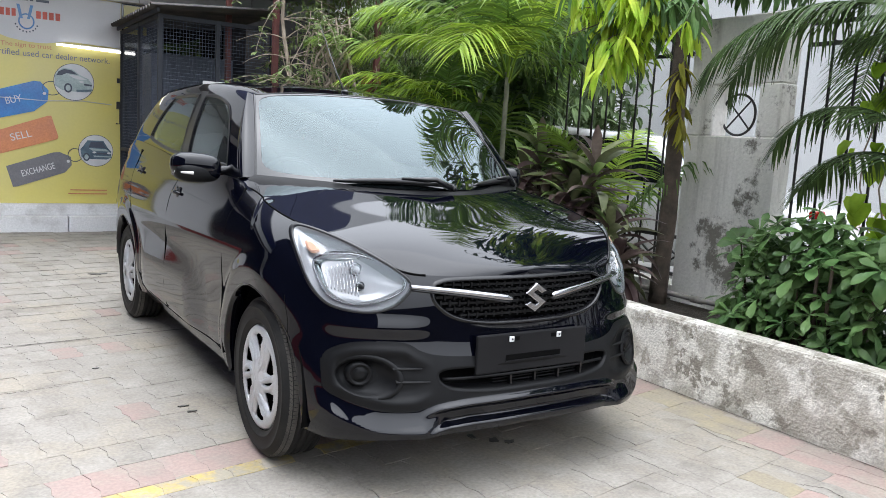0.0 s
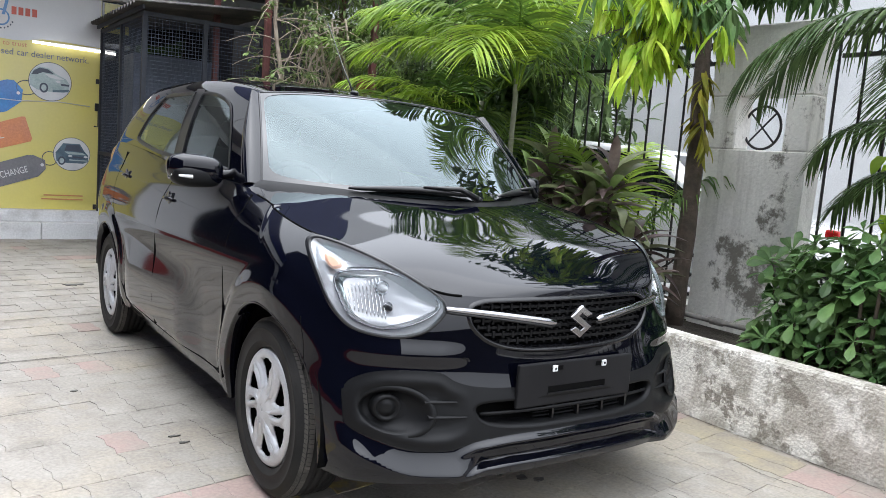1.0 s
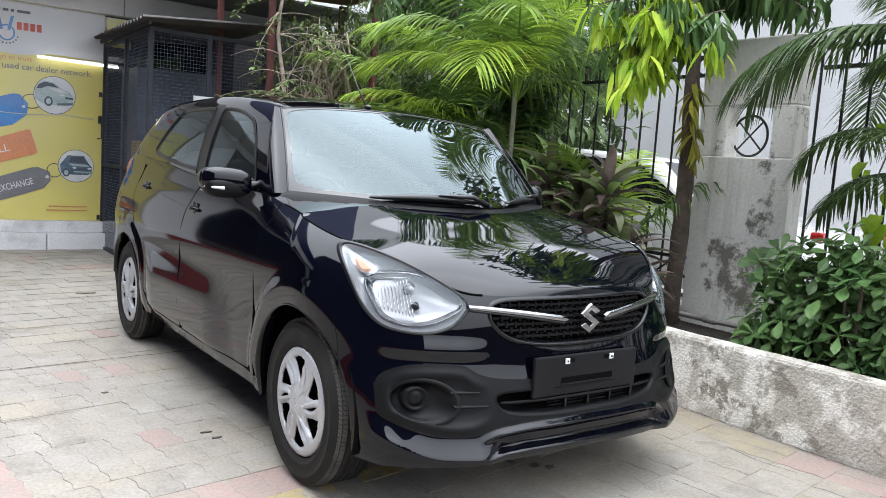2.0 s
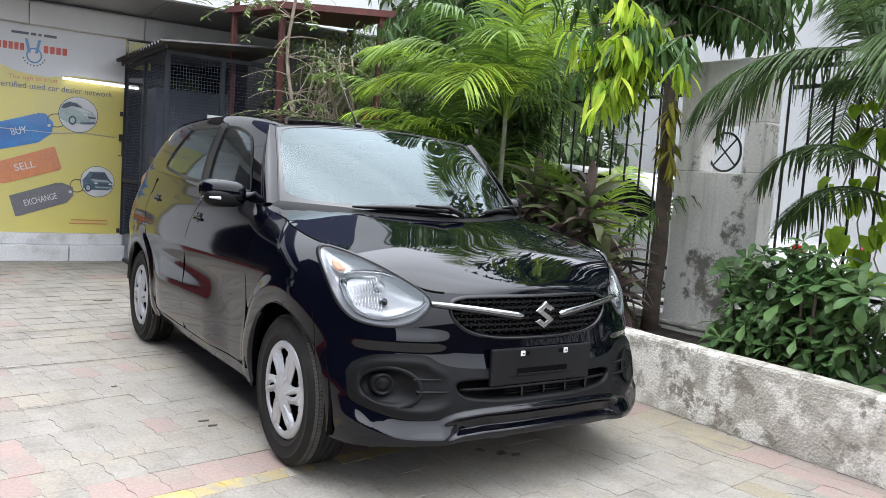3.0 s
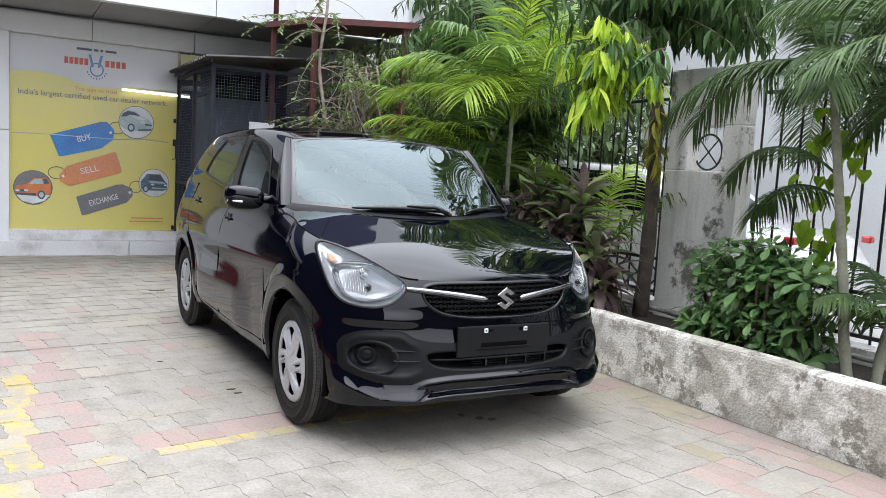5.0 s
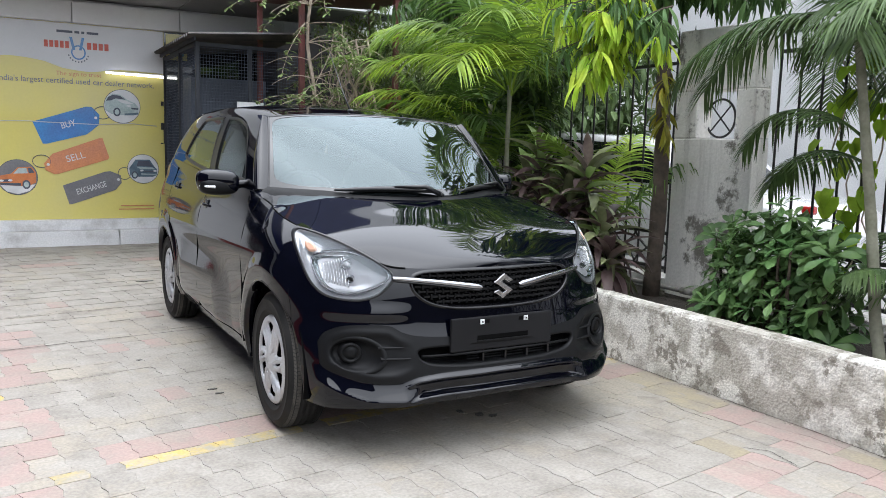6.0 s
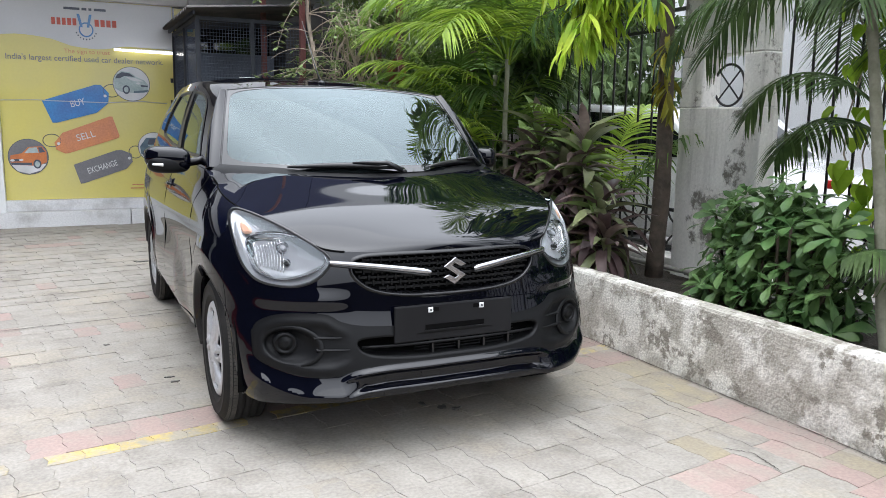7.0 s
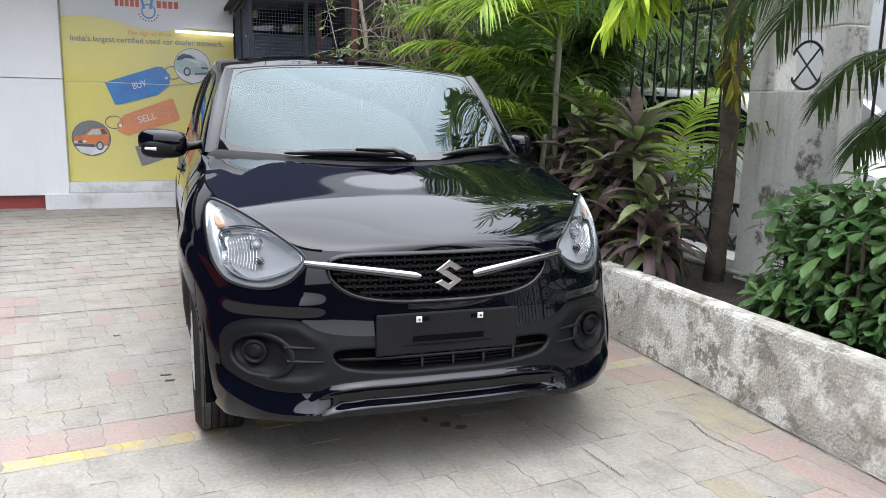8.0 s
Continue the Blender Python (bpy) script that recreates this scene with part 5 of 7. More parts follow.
# wheels
def wheel(name, ax, sgn):
    c = (0.0, ax, 0.300)
    out = 0.800
    R = 0.300
    w = put(name, [], [], M["rubber"], CAR, "black tyre on steel wheel with silver hubcap")
    prof = [(0.200, out - 0.012), (0.208, out - 0.003), (0.217, out - 0.001), (0.219, out + 0.0025), (0.224, out + 0.0025), (0.226, out + 0.001), (0.250, out + 0.004), (0.262, out + 0.0035), (0.264, out + 0.006), (0.268, out + 0.0055), (0.270, out + 0.002), (0.274, out + 0.0005), (0.286, out - 0.008), (0.2935, out - 0.020)]
    y = out - 0.022
    while y > out - 0.150:
        prof += [(R, y), (R, y - 0.022), (R - 0.007, y - 0.023), (R - 0.007, y - 0.027)]
        y -= 0.028
    prof += [(0.2935, out - 0.152), (0.272, out - 0.165), (0.200, out - 0.155)]
    lathe("tyre", prof, 96, M["rubber"], w, c, "x", sgn)
    # tread blocks on the shoulder
    sp = Soup()
    for i in range(120):
        t = 2 * math.pi * i / 120
        for (r0, o0, r1, o1, dt) in ((0.2905, out - 0.0135, 0.2985, out - 0.021, 0.021), (0.2985, out - 0.021, 0.3008, out - 0.044, 0.0225)):
            pts = []
            for (r, o) in ((r0, o0), (r1, o1)):
                for s_ in (-1, 1):
                    for dr in (-0.006, 0.0010):
                        tt = t + s_ * dt + (0.02 if r == r1 else 0)
                        pts.append((c[0] + sgn * (o + dr * 0.3), c[1] + (r + dr) * math.cos(tt), c[2] + (r + dr) * math.sin(tt)))
            sp.add(pts, [(1, 3, 7, 5), (0, 1, 5, 4), (2, 6, 7, 3), (0, 2, 3, 1), (4, 5, 7, 6)])
    put("tread", sp.v, sp.f, M["tread"], w)["kind"] = "stuff"
    lathe("rim", [(0.203, out - 0.016), (0.196, out - 0.016), (0.186, out - 0.06), (0.16, out - 0.07), (0.02, out - 0.06)], 60, M["dark"], w, c, "x", sgn)
    # hubcap with twisted openings
    nr, na = 46, 360
    rr = np.linspace(0.012, 0.193, nr)
    th = np.linspace(0, 2 * math.pi, na, endpoint=False)
    A, B = np.meshgrid(th, rr)
    # six wide openings with a narrow slit in each spoke between them, all swept one way
    ph = ((A + 1.3 * (B - 0.10)) / (2 * math.pi) * 6) % 1.0
    big = np.interp(B, [0.072, 0.080, 0.105, 0.156, 0.166, 0.171], [0, 0.22, 0.46, 0.60, 0.52, 0.0])
    ps = ((A + 2.6 * (B - 0.10)) / (2 * math.pi) * 6 + 0.5) % 1.0
    slit = np.interp(B, [0.060, 0.070, 0.105, 0.142, 0.154], [0, 0.20, 0.20, 0.13, 0.0])
    d, e = np.abs(ph - 0.5), np.abs(ps - 0.5)
    hole = (d < big / 2) | (e < slit / 2)
    lip = np.clip(1 - (d - big / 2) / 0.09, 0, 1) * (big > 0)
    crest = np.clip(1 - np.abs(e - slit / 2 - 0.05) / 0.07, 0, 1) * np.interp(B, [0.03, 0.07, 0.14, 0.175], [0, 1, 1, 0])
    H = spl([0.0, 0.03, 0.06, 0.12, 0.17, 0.188, 0.193], [0.016, 0.016, 0.009, 0.004, 0.005, 0.002, -0.006], B) + 0.009 * crest - 0.006 * lip ** 2 - 0.002
    X = sgn * (out - 0.010 + H)
    V = np.stack([X, c[1] + B * np.cos(A), c[2] + B * np.sin(A)], -1)
    V = np.concatenate([V, V[:, :1]], 1)
    hole = np.concatenate([hole, hole[:, :1]], 1)
    g = hole[:-1, :-1] & hole[1:, :-1] & hole[:-1, 1:] & hole[1:, 1:]
    hc = grid_part("hubcap", V, ~g, M["hubcap"], w, None, "silver plastic hubcap with twisted spokes", flip=sgn < 0)
    md = hc.modifiers.new("thickness", "SOLIDIFY")
    md.thickness, md.offset = 0.006, -1
    lathe("hub_centre", [(0.001, out + 0.010), (0.020, out + 0.009), (0.024, out + 0.004)], 24, M["hubcap"], w, c, "x", sgn)
    for i in range(4):
        t = 2 * math.pi * (i + 0.35) / 4
        ball("wheel_nut", (sgn * (out - 0.03), c[1] + 0.062 * math.cos(t), c[2] + 0.062 * math.sin(t)), (0.02, 0.009, 0.009), M["chrome"], w, "", 2, 10)
    return w


for nm, ax in (("front_wheel", 0.0), ("rear_wheel", 2.435)):
    for sgn in (-1, 1):
        wheel(nm, ax, sgn)


# cabin
def seat(x, y):
    s_ = ball("seat", (x, y, 0.58), (0.24, 0.26, 0.12), M["cabin"], CAR, "dark grey fabric car seat", 3.2)
    b_ = ball("seat_back", (x, y + 0.28, 0.86), (0.23, 0.08, 0.30), M["cabin"], s_, "", 3.0)
    for v_ in b_.data.vertices:
        v_.co.y += (v_.co.z - 0.6) * 0.25
    ball("headrest", (x, y + 0.40, 1.20), (0.13, 0.05, 0.085), M["cabin"], s_, "", 3.0)


for x in (-0.36, 0.36):
    seat(x, 1.12)
rear = ball("rear_bench", (0, 2.05, 0.60), (0.62, 0.26, 0.12), M["cabin"], CAR, "", 3.4)
ball("bench_back", (0, 2.36, 0.90), (0.62, 0.09, 0.30), M["cabin"], rear, "", 3.4)
dash = ball("dashboard", (0, 0.52, 0.86), (0.66, 0.28, 0.115), M["cabin"], CAR, "dark grey dashboard", 3.6, 36)
wheel_pts = [(-0.36 + 0.18 * math.cos(t), 0.80 + 0.06 * math.sin(t), 0.93 + 0.17 * math.sin(t)) for t in np.linspace(0, 2 * math.pi, 33)]
sw = tube("steering_wheel", wheel_pts, 0.014, M["trim"], CAR, 8)
ball("steering_hub", (-0.36, 0.79, 0.92), (0.07, 0.03, 0.05), M["trim"], sw, "", 2.5)
tube("spoke", [(-0.52, 0.79, 0.93), (-0.36, 0.785, 0.92), (-0.20, 0.79, 0.93)], 0.013, M["trim"], sw, 8)
lin = RV - np.array([0, 0, 0.03])
grid_part("headliner", lin[2:-2, 2:-2], np.ones((55, 36), bool), M["headliner"], CAR, flip=True)
ball("interior_mirror", (0, 0.80, 1.33), (0.11, 0.02, 0.032), M["trim"], CAR, "", 3)

# ------------------------------------------------------------------ window poster
PY = 6.548
poster = tagged(box("poster", (-1.912, PY, 0.337), (-0.105, PY + 0.02, 2.52), M["poster_yellow"]),
                "yellow and grey window poster with three price tags and car pictures", "poster")


def sheet(name, pts, y, material, parent, label=""):
    """A flat printed shape on the poster."""
    vs = [(x, y, z) for x, z in pts] + [(x, y + 0.003, z) for x, z in pts]
    n = len(pts)
    area = sum(pts[i][0] * pts[(i + 1) % n][1] - pts[(i + 1) % n][0] * pts[i][1] for i in range(n))
    f = tuple(range(n))
    fs = [f if area > 0 else f[::-1]] + [(i, (i + 1) % n, n + (i + 1) % n, n + i) for i in range(n)]
    return put(name, vs, fs, material, parent, label)


def oval(cx, cz, rx, rz, n=40):
    return [(cx + rx * math.cos(2 * math.pi * i / n), cz + rz * math.sin(2 * math.pi * i / n)) for i in range(n)]


def words(text, x0, x1, z, size, material, parent, y, tilt=0.0, shear=0.0):
    """Printed lettering, fitted between two places."""
    cu = bpy.data.curves.new("lettering", "FONT")
    cu.body, cu.size, cu.align_x, cu.align_y = text, size, "CENTER", "CENTER"
    cu.extrude = 0.0012
    cu.materials.append(material)
    ob = new("lettering", cu)
    ob.parent = parent
    ob.matrix_parent_inverse = parent_world(parent).inverted()
    bpy.context.view_layer.update()
    w = max(ob.dimensions.x, 0.01)
    k = (x1 - x0) / w
    ob.matrix_basis = pose((x0 + x1) / 2, y, z, 90, 0, 0) @ pose(0, 0, 0, 0, 0, tilt) @ Matrix.Diagonal((k, 1, 1, 1))
    return ob


top = [(-1.905, 2.515), (-1.905, 2.10)]
for i in range(21):
    x = -1.905 + 1.79 * i / 20
    top.append((x, float(spl([-1.91, -1.7, -1.4, -1.15, -0.9, -0.6, -0.1], [2.105, 2.125, 2.096, 2.02, 2.0, 2.045, 2.03], x))))
top += [(-0.112, 2.515)]
sheet("grey_header", top, PY - 0.004, M["poster_grey"], poster)
for nm, pts, m_, hole in (
        ("blue_tag", [(-1.505, 1.424), (-0.96, 1.612), (-0.90, 1.61), (-0.822, 1.525), (-0.832, 1.41), (-0.96, 1.30), (-1.37, 1.185), (-1.411, 1.185)], "tag_blue", (-0.862, 1.49)),
        ("orange_tag", [(-1.407, 0.965), (-1.32, 1.075), (-0.83, 1.262), (-0.798, 1.262), (-0.731, 1.045), (-0.745, 1.02), (-1.27, 0.848), (-1.305, 0.846), (-1.392, 0.89)], "tag_orange", (-1.365, 0.955)),
        ("grey_tag", [(-1.226, 0.72), (-0.78, 0.880), (-0.72, 0.885), (-0.612, 0.84), (-0.604, 0.75), (-0.671, 0.669), (-1.12, 0.512), (-1.163, 0.505)], "tag_grey", (-0.638, 0.79))):
    tg = sheet(nm, pts, PY - 0.008, M[m_], poster)
    sheet("eyelet", oval(hole[0], hole[1], 0.016, 0.016, 16), PY - 0.0115, M["print_white"], tg)
for txt, x0, x1, z, s_, tl in (("BUY", -1.225, -1.075, 1.405, 0.105, 15), ("SELL", -1.185, -0.985, 1.040, 0.105, 16), ("EXCHANGE", -1.09, -0.765, 0.690, 0.095, 17)):
    words(txt, x0, x1, z, s_, M["print_white"], poster, PY - 0.0105, tl)
words("India's largest certified used car dealer network.", -1.825, -0.225, 1.884, 0.088, M["print_text"], poster, PY - 0.006)
words("The sign to trust", -1.255, -0.79, 1.966, 0.066, M["tag_orange"], poster, PY - 0.006)
# emblem: plain shapes in their colours
for x0, x1, z0, z1 in ((-1.362, -1.10, 2.245, 2.32), (-0.93, -0.69, 2.245, 2.32)):
    n = 5 if x0 < -1.2 else 4
    w = (x1 - x0) / n
    for i in range(n):
        sheet("red_mark", [(x0 + i * w, z0), (x0 + i * w + w * 0.72, z0), (x0 + i * w + w * 0.72, z1), (x0 + i * w, z1)], PY - 0.008, M["print_red"], poster)
em = sheet("round_emblem", oval(-1.02, 2.205, 0.075, 0.08), PY - 0.008, M["tag_blue"], poster)
sheet("emblem_face", oval(-1.02, 2.205, 0.060, 0.065), PY - 0.0115, M["poster_grey"], em)
for a0, a1 in ((-0.045, -0.075), (0.02, 0.05)):
    sheet("emblem_bar", [(-1.02 + a0 - 0.014, 2.23), (-1.02 + a0 + 0.014, 2.23), (-1.02 + a1 + 0.014, 2.37), (-1.02 + a1 - 0.014, 2.37)], PY - 0.0118, M["tag_blue"], em)
for i in range(9):
    a_ = math.radians(200 + 17.5 * i)
    cx, cz = -1.02 + 0.105 * math.cos(a_), 2.205 + 0.105 * math.sin(a_)
    sheet("small_mark", oval(cx, cz, 0.008, 0.009, 8), PY - 0.008, M["print_ink"], poster)
for x0, x1 in ((-1.235, -1.075), (-1.055, -1.005), (-0.985, -0.955), (-0.93, -0.81)):
    sheet("small_mark", [(x0, 2.412), (x1, 2.412), (x1, 2.438), (x0, 2.438)], PY - 0.008, M["print_ink"], poster)
for z, x0 in ((0.478, -0.62), (0.438, -0.64)):
    sheet("small_mark", [(x0, z), (-0.25, z), (-0.25, z + 0.012), (x0, z + 0.012)], PY - 0.008, M["tag_orange"], poster)
# round car pictures: flat printed shapes, in parts of the picture's radius
PICTURES = (
    (-0.577, 1.632, 0.198, "print_white", (
        ("printed_body", "print_silver", ((-0.93, -0.25), (-0.93, 0.22), (-0.82, 0.48), (-0.55, 0.70), (-0.1, 0.67), (0.25, 0.42), (0.72, 0.20), (0.90, -0.04), (0.88, -0.40), (0.6, -0.5), (-0.05, -0.5), (-0.6, -0.45))),
        ("printed_glass", "print_ink", ((-0.87, 0.28), (-0.75, 0.50), (-0.5, 0.65), (-0.12, 0.61), (0.18, 0.40), (-0.35, 0.44), (-0.6, 0.32))),
        ("printed_hood", "print_white", ((-0.28, 0.38), (0.18, 0.35), (0.66, 0.17), (0.30, 0.15), (-0.05, 0.22))),
        ("printed_grille", "print_ink", ((0.48, -0.04), (0.88, -0.07), (0.86, -0.16), (0.50, -0.14))),
        ("printed_bumper", "print_blue", ((0.10, -0.40), (0.87, -0.32), (0.84, -0.44), (0.12, -0.51)))), ((-0.30, -0.33),), ((0.36, 0.04),)),
    (-1.672, 0.811, 0.200, "tag_grey", (
        ("printed_ground", "print_white", ((-0.84, -0.44), (0.86, -0.40), (0.58, -0.75), (0.0, -0.93), (-0.55, -0.78))),
        ("printed_body", "print_orange", ((-0.90, -0.12), (-0.86, 0.08), (-0.3, 0.20), (0.02, 0.54), (0.70, 0.58), (0.90, 0.28), (0.90, -0.30), (0.5, -0.5), (-0.3, -0.46), (-0.84, -0.42))),
        ("printed_glass", "print_silver", ((-0.20, 0.20), (0.06, 0.49), (0.44, 0.52), (0.52, 0.22))),
        ("printed_window", "print_ink", ((0.56, 0.22), (0.50, 0.51), (0.68, 0.52), (0.84, 0.26))),
        ("printed_grille", "print_ink", ((-0.88, -0.14), (-0.30, -0.10), (-0.30, -0.24), (-0.86, -0.26))),
        ("printed_bumper", "print_ink", ((-0.86, -0.31), (0.15, -0.32), (0.15, -0.47), (-0.82, -0.43)))), ((0.42, -0.40),), ((-0.78, -0.19), (-0.36, -0.17))),
    (-0.363, 0.915, 0.176, "print_white", (
        ("printed_body", "print_blue", ((-0.82, -0.42), (-0.88, 0.06), (-0.70, 0.30), (-0.48, 0.62), (0.42, 0.62), (0.68, 0.20), (0.88, -0.02), (0.88, -0.40), (0.6, -0.52), (-0.55, -0.52))),
        ("printed_glass", "print_ink", ((-0.42, 0.20), (-0.30, 0.55), (0.36, 0.55), (0.60, 0.16))),
        ("printed_hood", "print_silver", ((-0.42, 0.15), (0.58, 0.11), (0.78, -0.02), (-0.20, 0.0))),
        ("printed_grille", "print_ink", ((0.05, -0.10), (0.62, -0.12), (0.60, -0.22), (0.07, -0.20))),
        ("printed_bumper", "print_silver", ((-0.15, -0.30), (0.86, -0.32), (0.84, -0.38), (-0.13, -0.37)))), ((-0.55, -0.40),), ((-0.10, -0.10), (0.74, -0.12))))
for cx, cz, r, back, shapes, wheels, lamps in PICTURES:
    pic = sheet("car_picture", oval(cx, cz, r, r * 0.98), PY - 0.006, M["print_ink"], poster)
    sheet("picture_ground", oval(cx, cz, r * 0.97, r * 0.95), PY - 0.0095, M[back], pic)
    for i, (nm, mt, pts) in enumerate(shapes):
        sheet(nm, [(cx + u * r, cz + v_ * r) for u, v_ in pts], PY - 0.0125 - 0.0012 * i, M[mt], pic)
    for wx, wz in wheels:
        sheet("printed_wheel", oval(cx + wx * r, cz + wz * r, 0.20 * r, 0.25 * r, 20), PY - 0.020, M["print_ink"], pic)
        sheet("printed_hub", oval(cx + wx * r, cz + wz * r, 0.12 * r, 0.16 * r, 16), PY - 0.0215, M["print_silver"], pic)
    for lx, lz in lamps:
        sheet("printed_lamp", oval(cx + lx * r, cz + lz * r, 0.11 * r, 0.06 * r, 12), PY - 0.020, M["print_white"], pic)
for cx, cz, rx in ((-0.79, 1.55, 0.09), (-1.43, 0.99, 0.09), (-0.57, 0.86, 0.07)):
    tube("string_loop", [(cx + rx * math.cos(t), PY - 0.006, cz + 0.07 * math.sin(t)) for t in np.linspace(0, 2 * math.pi, 21)], 0.004, M["print_ink"], poster, 4)
# torn fold across the sheet and the door catch
tube("fold_line", [(-1.90, PY - 0.003, 1.42), (-1.55, PY - 0.004, 1.43), (-1.45, PY - 0.010, 1.425), (-0.85, PY - 0.010, 1.415), (-0.5, PY - 0.004, 1.44), (-0.2, PY - 0.003, 1.42)], 0.0045, M["poster_grey"], poster, 4)
catch = thing("door_catch", (-0.13, PY, 1.3), "small dark metal catch on the window frame", "catch")
box("plate", (-0.155, PY - 0.03, 1.38), (-0.115, PY - 0.003, 1.46), M["iron"], catch, 0.004)
tube("bolt", [(-0.12, PY - 0.02, 1.40), (-0.12, PY - 0.02, 1.22), (-0.16, PY - 0.02, 1.22)], 0.008, M["iron"], catch, 6)
for z in (1.66, 0.35):
    box("hinge", (-0.15, PY - 0.02, z), (-0.12, PY - 0.003, z + 0.05), M["iron"], catch)
lamp = thing("tube_light", (-0.4, 6.5, 2.0), "lit white fluorescent tube on the shop window", "tube light")
tube("tube", [(-0.745, 6.515, 2.005), (0.03, 6.50, 1.985)], 0.012, M["tube"], lamp, 8)
box("fitting", (-0.745, 6.525, 2.0), (0.03, 6.545, 2.02), M["panel"], lamp)
win = thing("window_1", (-0.02, BY, 1.2), "dark glass strip with blue and yellow sticker beside the poster", "window", kind="structure")
box("pane", (-0.10, BY - 0.015, 0.337), (1.3, BY + 0.04, 2.515), M["darkglass"], win)
box("sticker", (-0.08, BY - 0.022, 2.20), (0.16, BY - 0.017, 2.50), M["poster_yellow"], win)
box("sticker", (-0.03, BY - 0.026, 2.25), (0.12, BY - 0.023, 2.40), mat("sticker_blue", (0.08, 0.33, 0.42), rough=0.4), win)

# ------------------------------------------------------------------ wire-mesh cage
cage = thing("mesh_cage", (0.3, 5.3, 0), "dark wire-mesh cage with a corrugated roof beside the shop", "cage")
CX0, CX1, CY0, CY1, CZ1 = -0.10, 0.95, 4.75, 6.50, 2.22
for x, y in ((CX0, CY0), (CX0, 5.6), (CX0, CY1), (0.42, CY0), (CX1, CY0)):
    box("post", (x - 0.02, y - 0.02, 0.0), (x + 0.02, y + 0.02, CZ1), M["cage_steel"], cage, 0.003)
for z in (0.06, 0.95, CZ1 - 0.02):
    box("rail", (CX0 - 0.018, CY0, z - 0.018), (CX0 + 0.018, CY1, z + 0.018), M["cage_steel"], cage)
    box("rail", (CX0, CY0 - 0.018, z - 0.018), (CX1, CY0 + 0.018, z + 0.018), M["cage_steel"], cage)


def weave(p0, du, dv, nu, nv, r):
    """Square wire mesh spanned by two directions."""
    sp = Soup()
    p0, du, dv = Vector(p0), Vector(du), Vector(dv)
    for i in range(nu + 1):
        sp.add(*tube_data([p0 + du * (i / nu), p0 + du * (i / nu) + dv], r, 3, False))
    for j in range(nv + 1):
        sp.add(*tube_data([p0 + dv * (j / nv), p0 + dv * (j / nv) + du], r, 3, False))
    return sp


sp = weave((CX0, CY0, 0.06), (0, CY1 - CY0, 0), (0, 0, CZ1 - 0.08), 56, 66, 0.0017)
put("side_mesh", sp.v, sp.f, M["meshwire"], cage, "square wire mesh")
sp = weave((CX0, CY0, 0.06), (CX1 - CX0, 0, 0), (0, 0, CZ1 - 0.08), 36, 66, 0.0020)
put("front_mesh", sp.v, sp.f, M["meshwire"], cage, "square wire mesh")
nx, ny = 70, 2
vs, fs = [], []
for k in range(2):
    for i in range(nx + 1):
        y = 4.55 + (6.50 - 4.55) * i / nx
        zz = 0.018 * math.sin(i * math.pi / 2)
        vs += [(-0.22, y, 2.26 + zz + 0.006 * k), (1.0, y, 2.36 + zz + 0.006 * k)]
    b0 = k * 2 * (nx + 1)
    fs += [(b0 + 2 * i, b0 + 2 * i + 1, b0 + 2 * i + 3, b0 + 2 * i + 2) for i in range(nx)]
put("corrugated_roof", vs, fs, mat("weathered_roof_sheet", (0.04, 0.038, 0.038), (0.07, 0.062, 0.055), rough=0.7, metal=0.0, scale=6), cage, "weathered corrugated roof sheet", False)
box("eave_board", (-0.16, 4.6, 2.215), (-0.14, 6.5, 2.25), M["cage_steel"], cage)
# what stands in the cage
cab = thing("cage_cabinet", (0.45, 5.9, 0), "dark blue-grey metal cabinet standing inside the cage", "cabinet")
navy = mat("dull_navy_metal", (0.07, 0.085, 0.115), (0.05, 0.06, 0.085), rough=0.5, scale=3)
box("body", (0.02, 5.65, 0.0), (0.85, 6.3, 1.95), navy, cab, 0.01)
box("door", (0.13, 5.635, 0.1), (0.47, 5.655, 1.7), navy, cab, 0.006)
box("door", (0.48, 5.635, 0.1), (0.82, 5.655, 1.7), navy, cab, 0.006)
for i, (x0, x1) in enumerate(((0.20, 0.36), (0.22, 0.38))):
    box("plate_mark", (x0, 5.628, 1.42 - 0.07 * i), (x1, 5.634, 1.45 - 0.07 * i), M["poster_grey"], cab)
bin_ = thing("yellow_crate", (0.0, 5.9, 0), "dull yellow crate inside the cage", "crate")
box("body", (-0.05, 5.2, 0.95), (0.3, 5.55, 1.22), mat("dull_yellow", (0.35, 0.25, 0.06), (0.3, 0.22, 0.07), rough=0.6), bin_, 0.01)
box("shelf", (-0.08, 5.0, 0.90), (0.9, 5.6, 0.945), M["iron"], bin_)
notice = tagged(box("white_notice", (0.28, CY0 - 0.034, 1.53), (0.55, CY0 - 0.024, 1.66), M["print_white"]), "small white notice hung on the cage mesh", "notice")

# ------------------------------------------------------------------ rust-red canopy
can = thing("canopy", (1.1, 4.4, 0), "rust-red steel canopy on thin posts", "canopy")
for x, y, h in ((0.575, 4.93, 2.7), (0.75, 4.12, 2.62), (1.56, 3.72, 2.66), (1.75, 4.75, 2.7)):
    box("post", (x - 0.025, y - 0.025, 0.0), (x + 0.025, y + 0.025, h), M["rust"], can, 0.003)
bm = bmesh.new()
q = [(0.50, 5.02, 2.70), (0.70, 4.02, 2.64), (1.66, 3.62, 2.66), (1.90, 4.85, 2.74)]
lo = [bm.verts.new(p) for p in q]
hi = [bm.verts.new((p[0], p[1], p[2] + 0.06)) for p in q]
bm.faces.new(lo)
bm.faces.new(hi[::-1])
for i in range(4):
    bm.faces.new((lo[i], hi[i], hi[(i + 1) % 4], lo[(i + 1) % 4]))
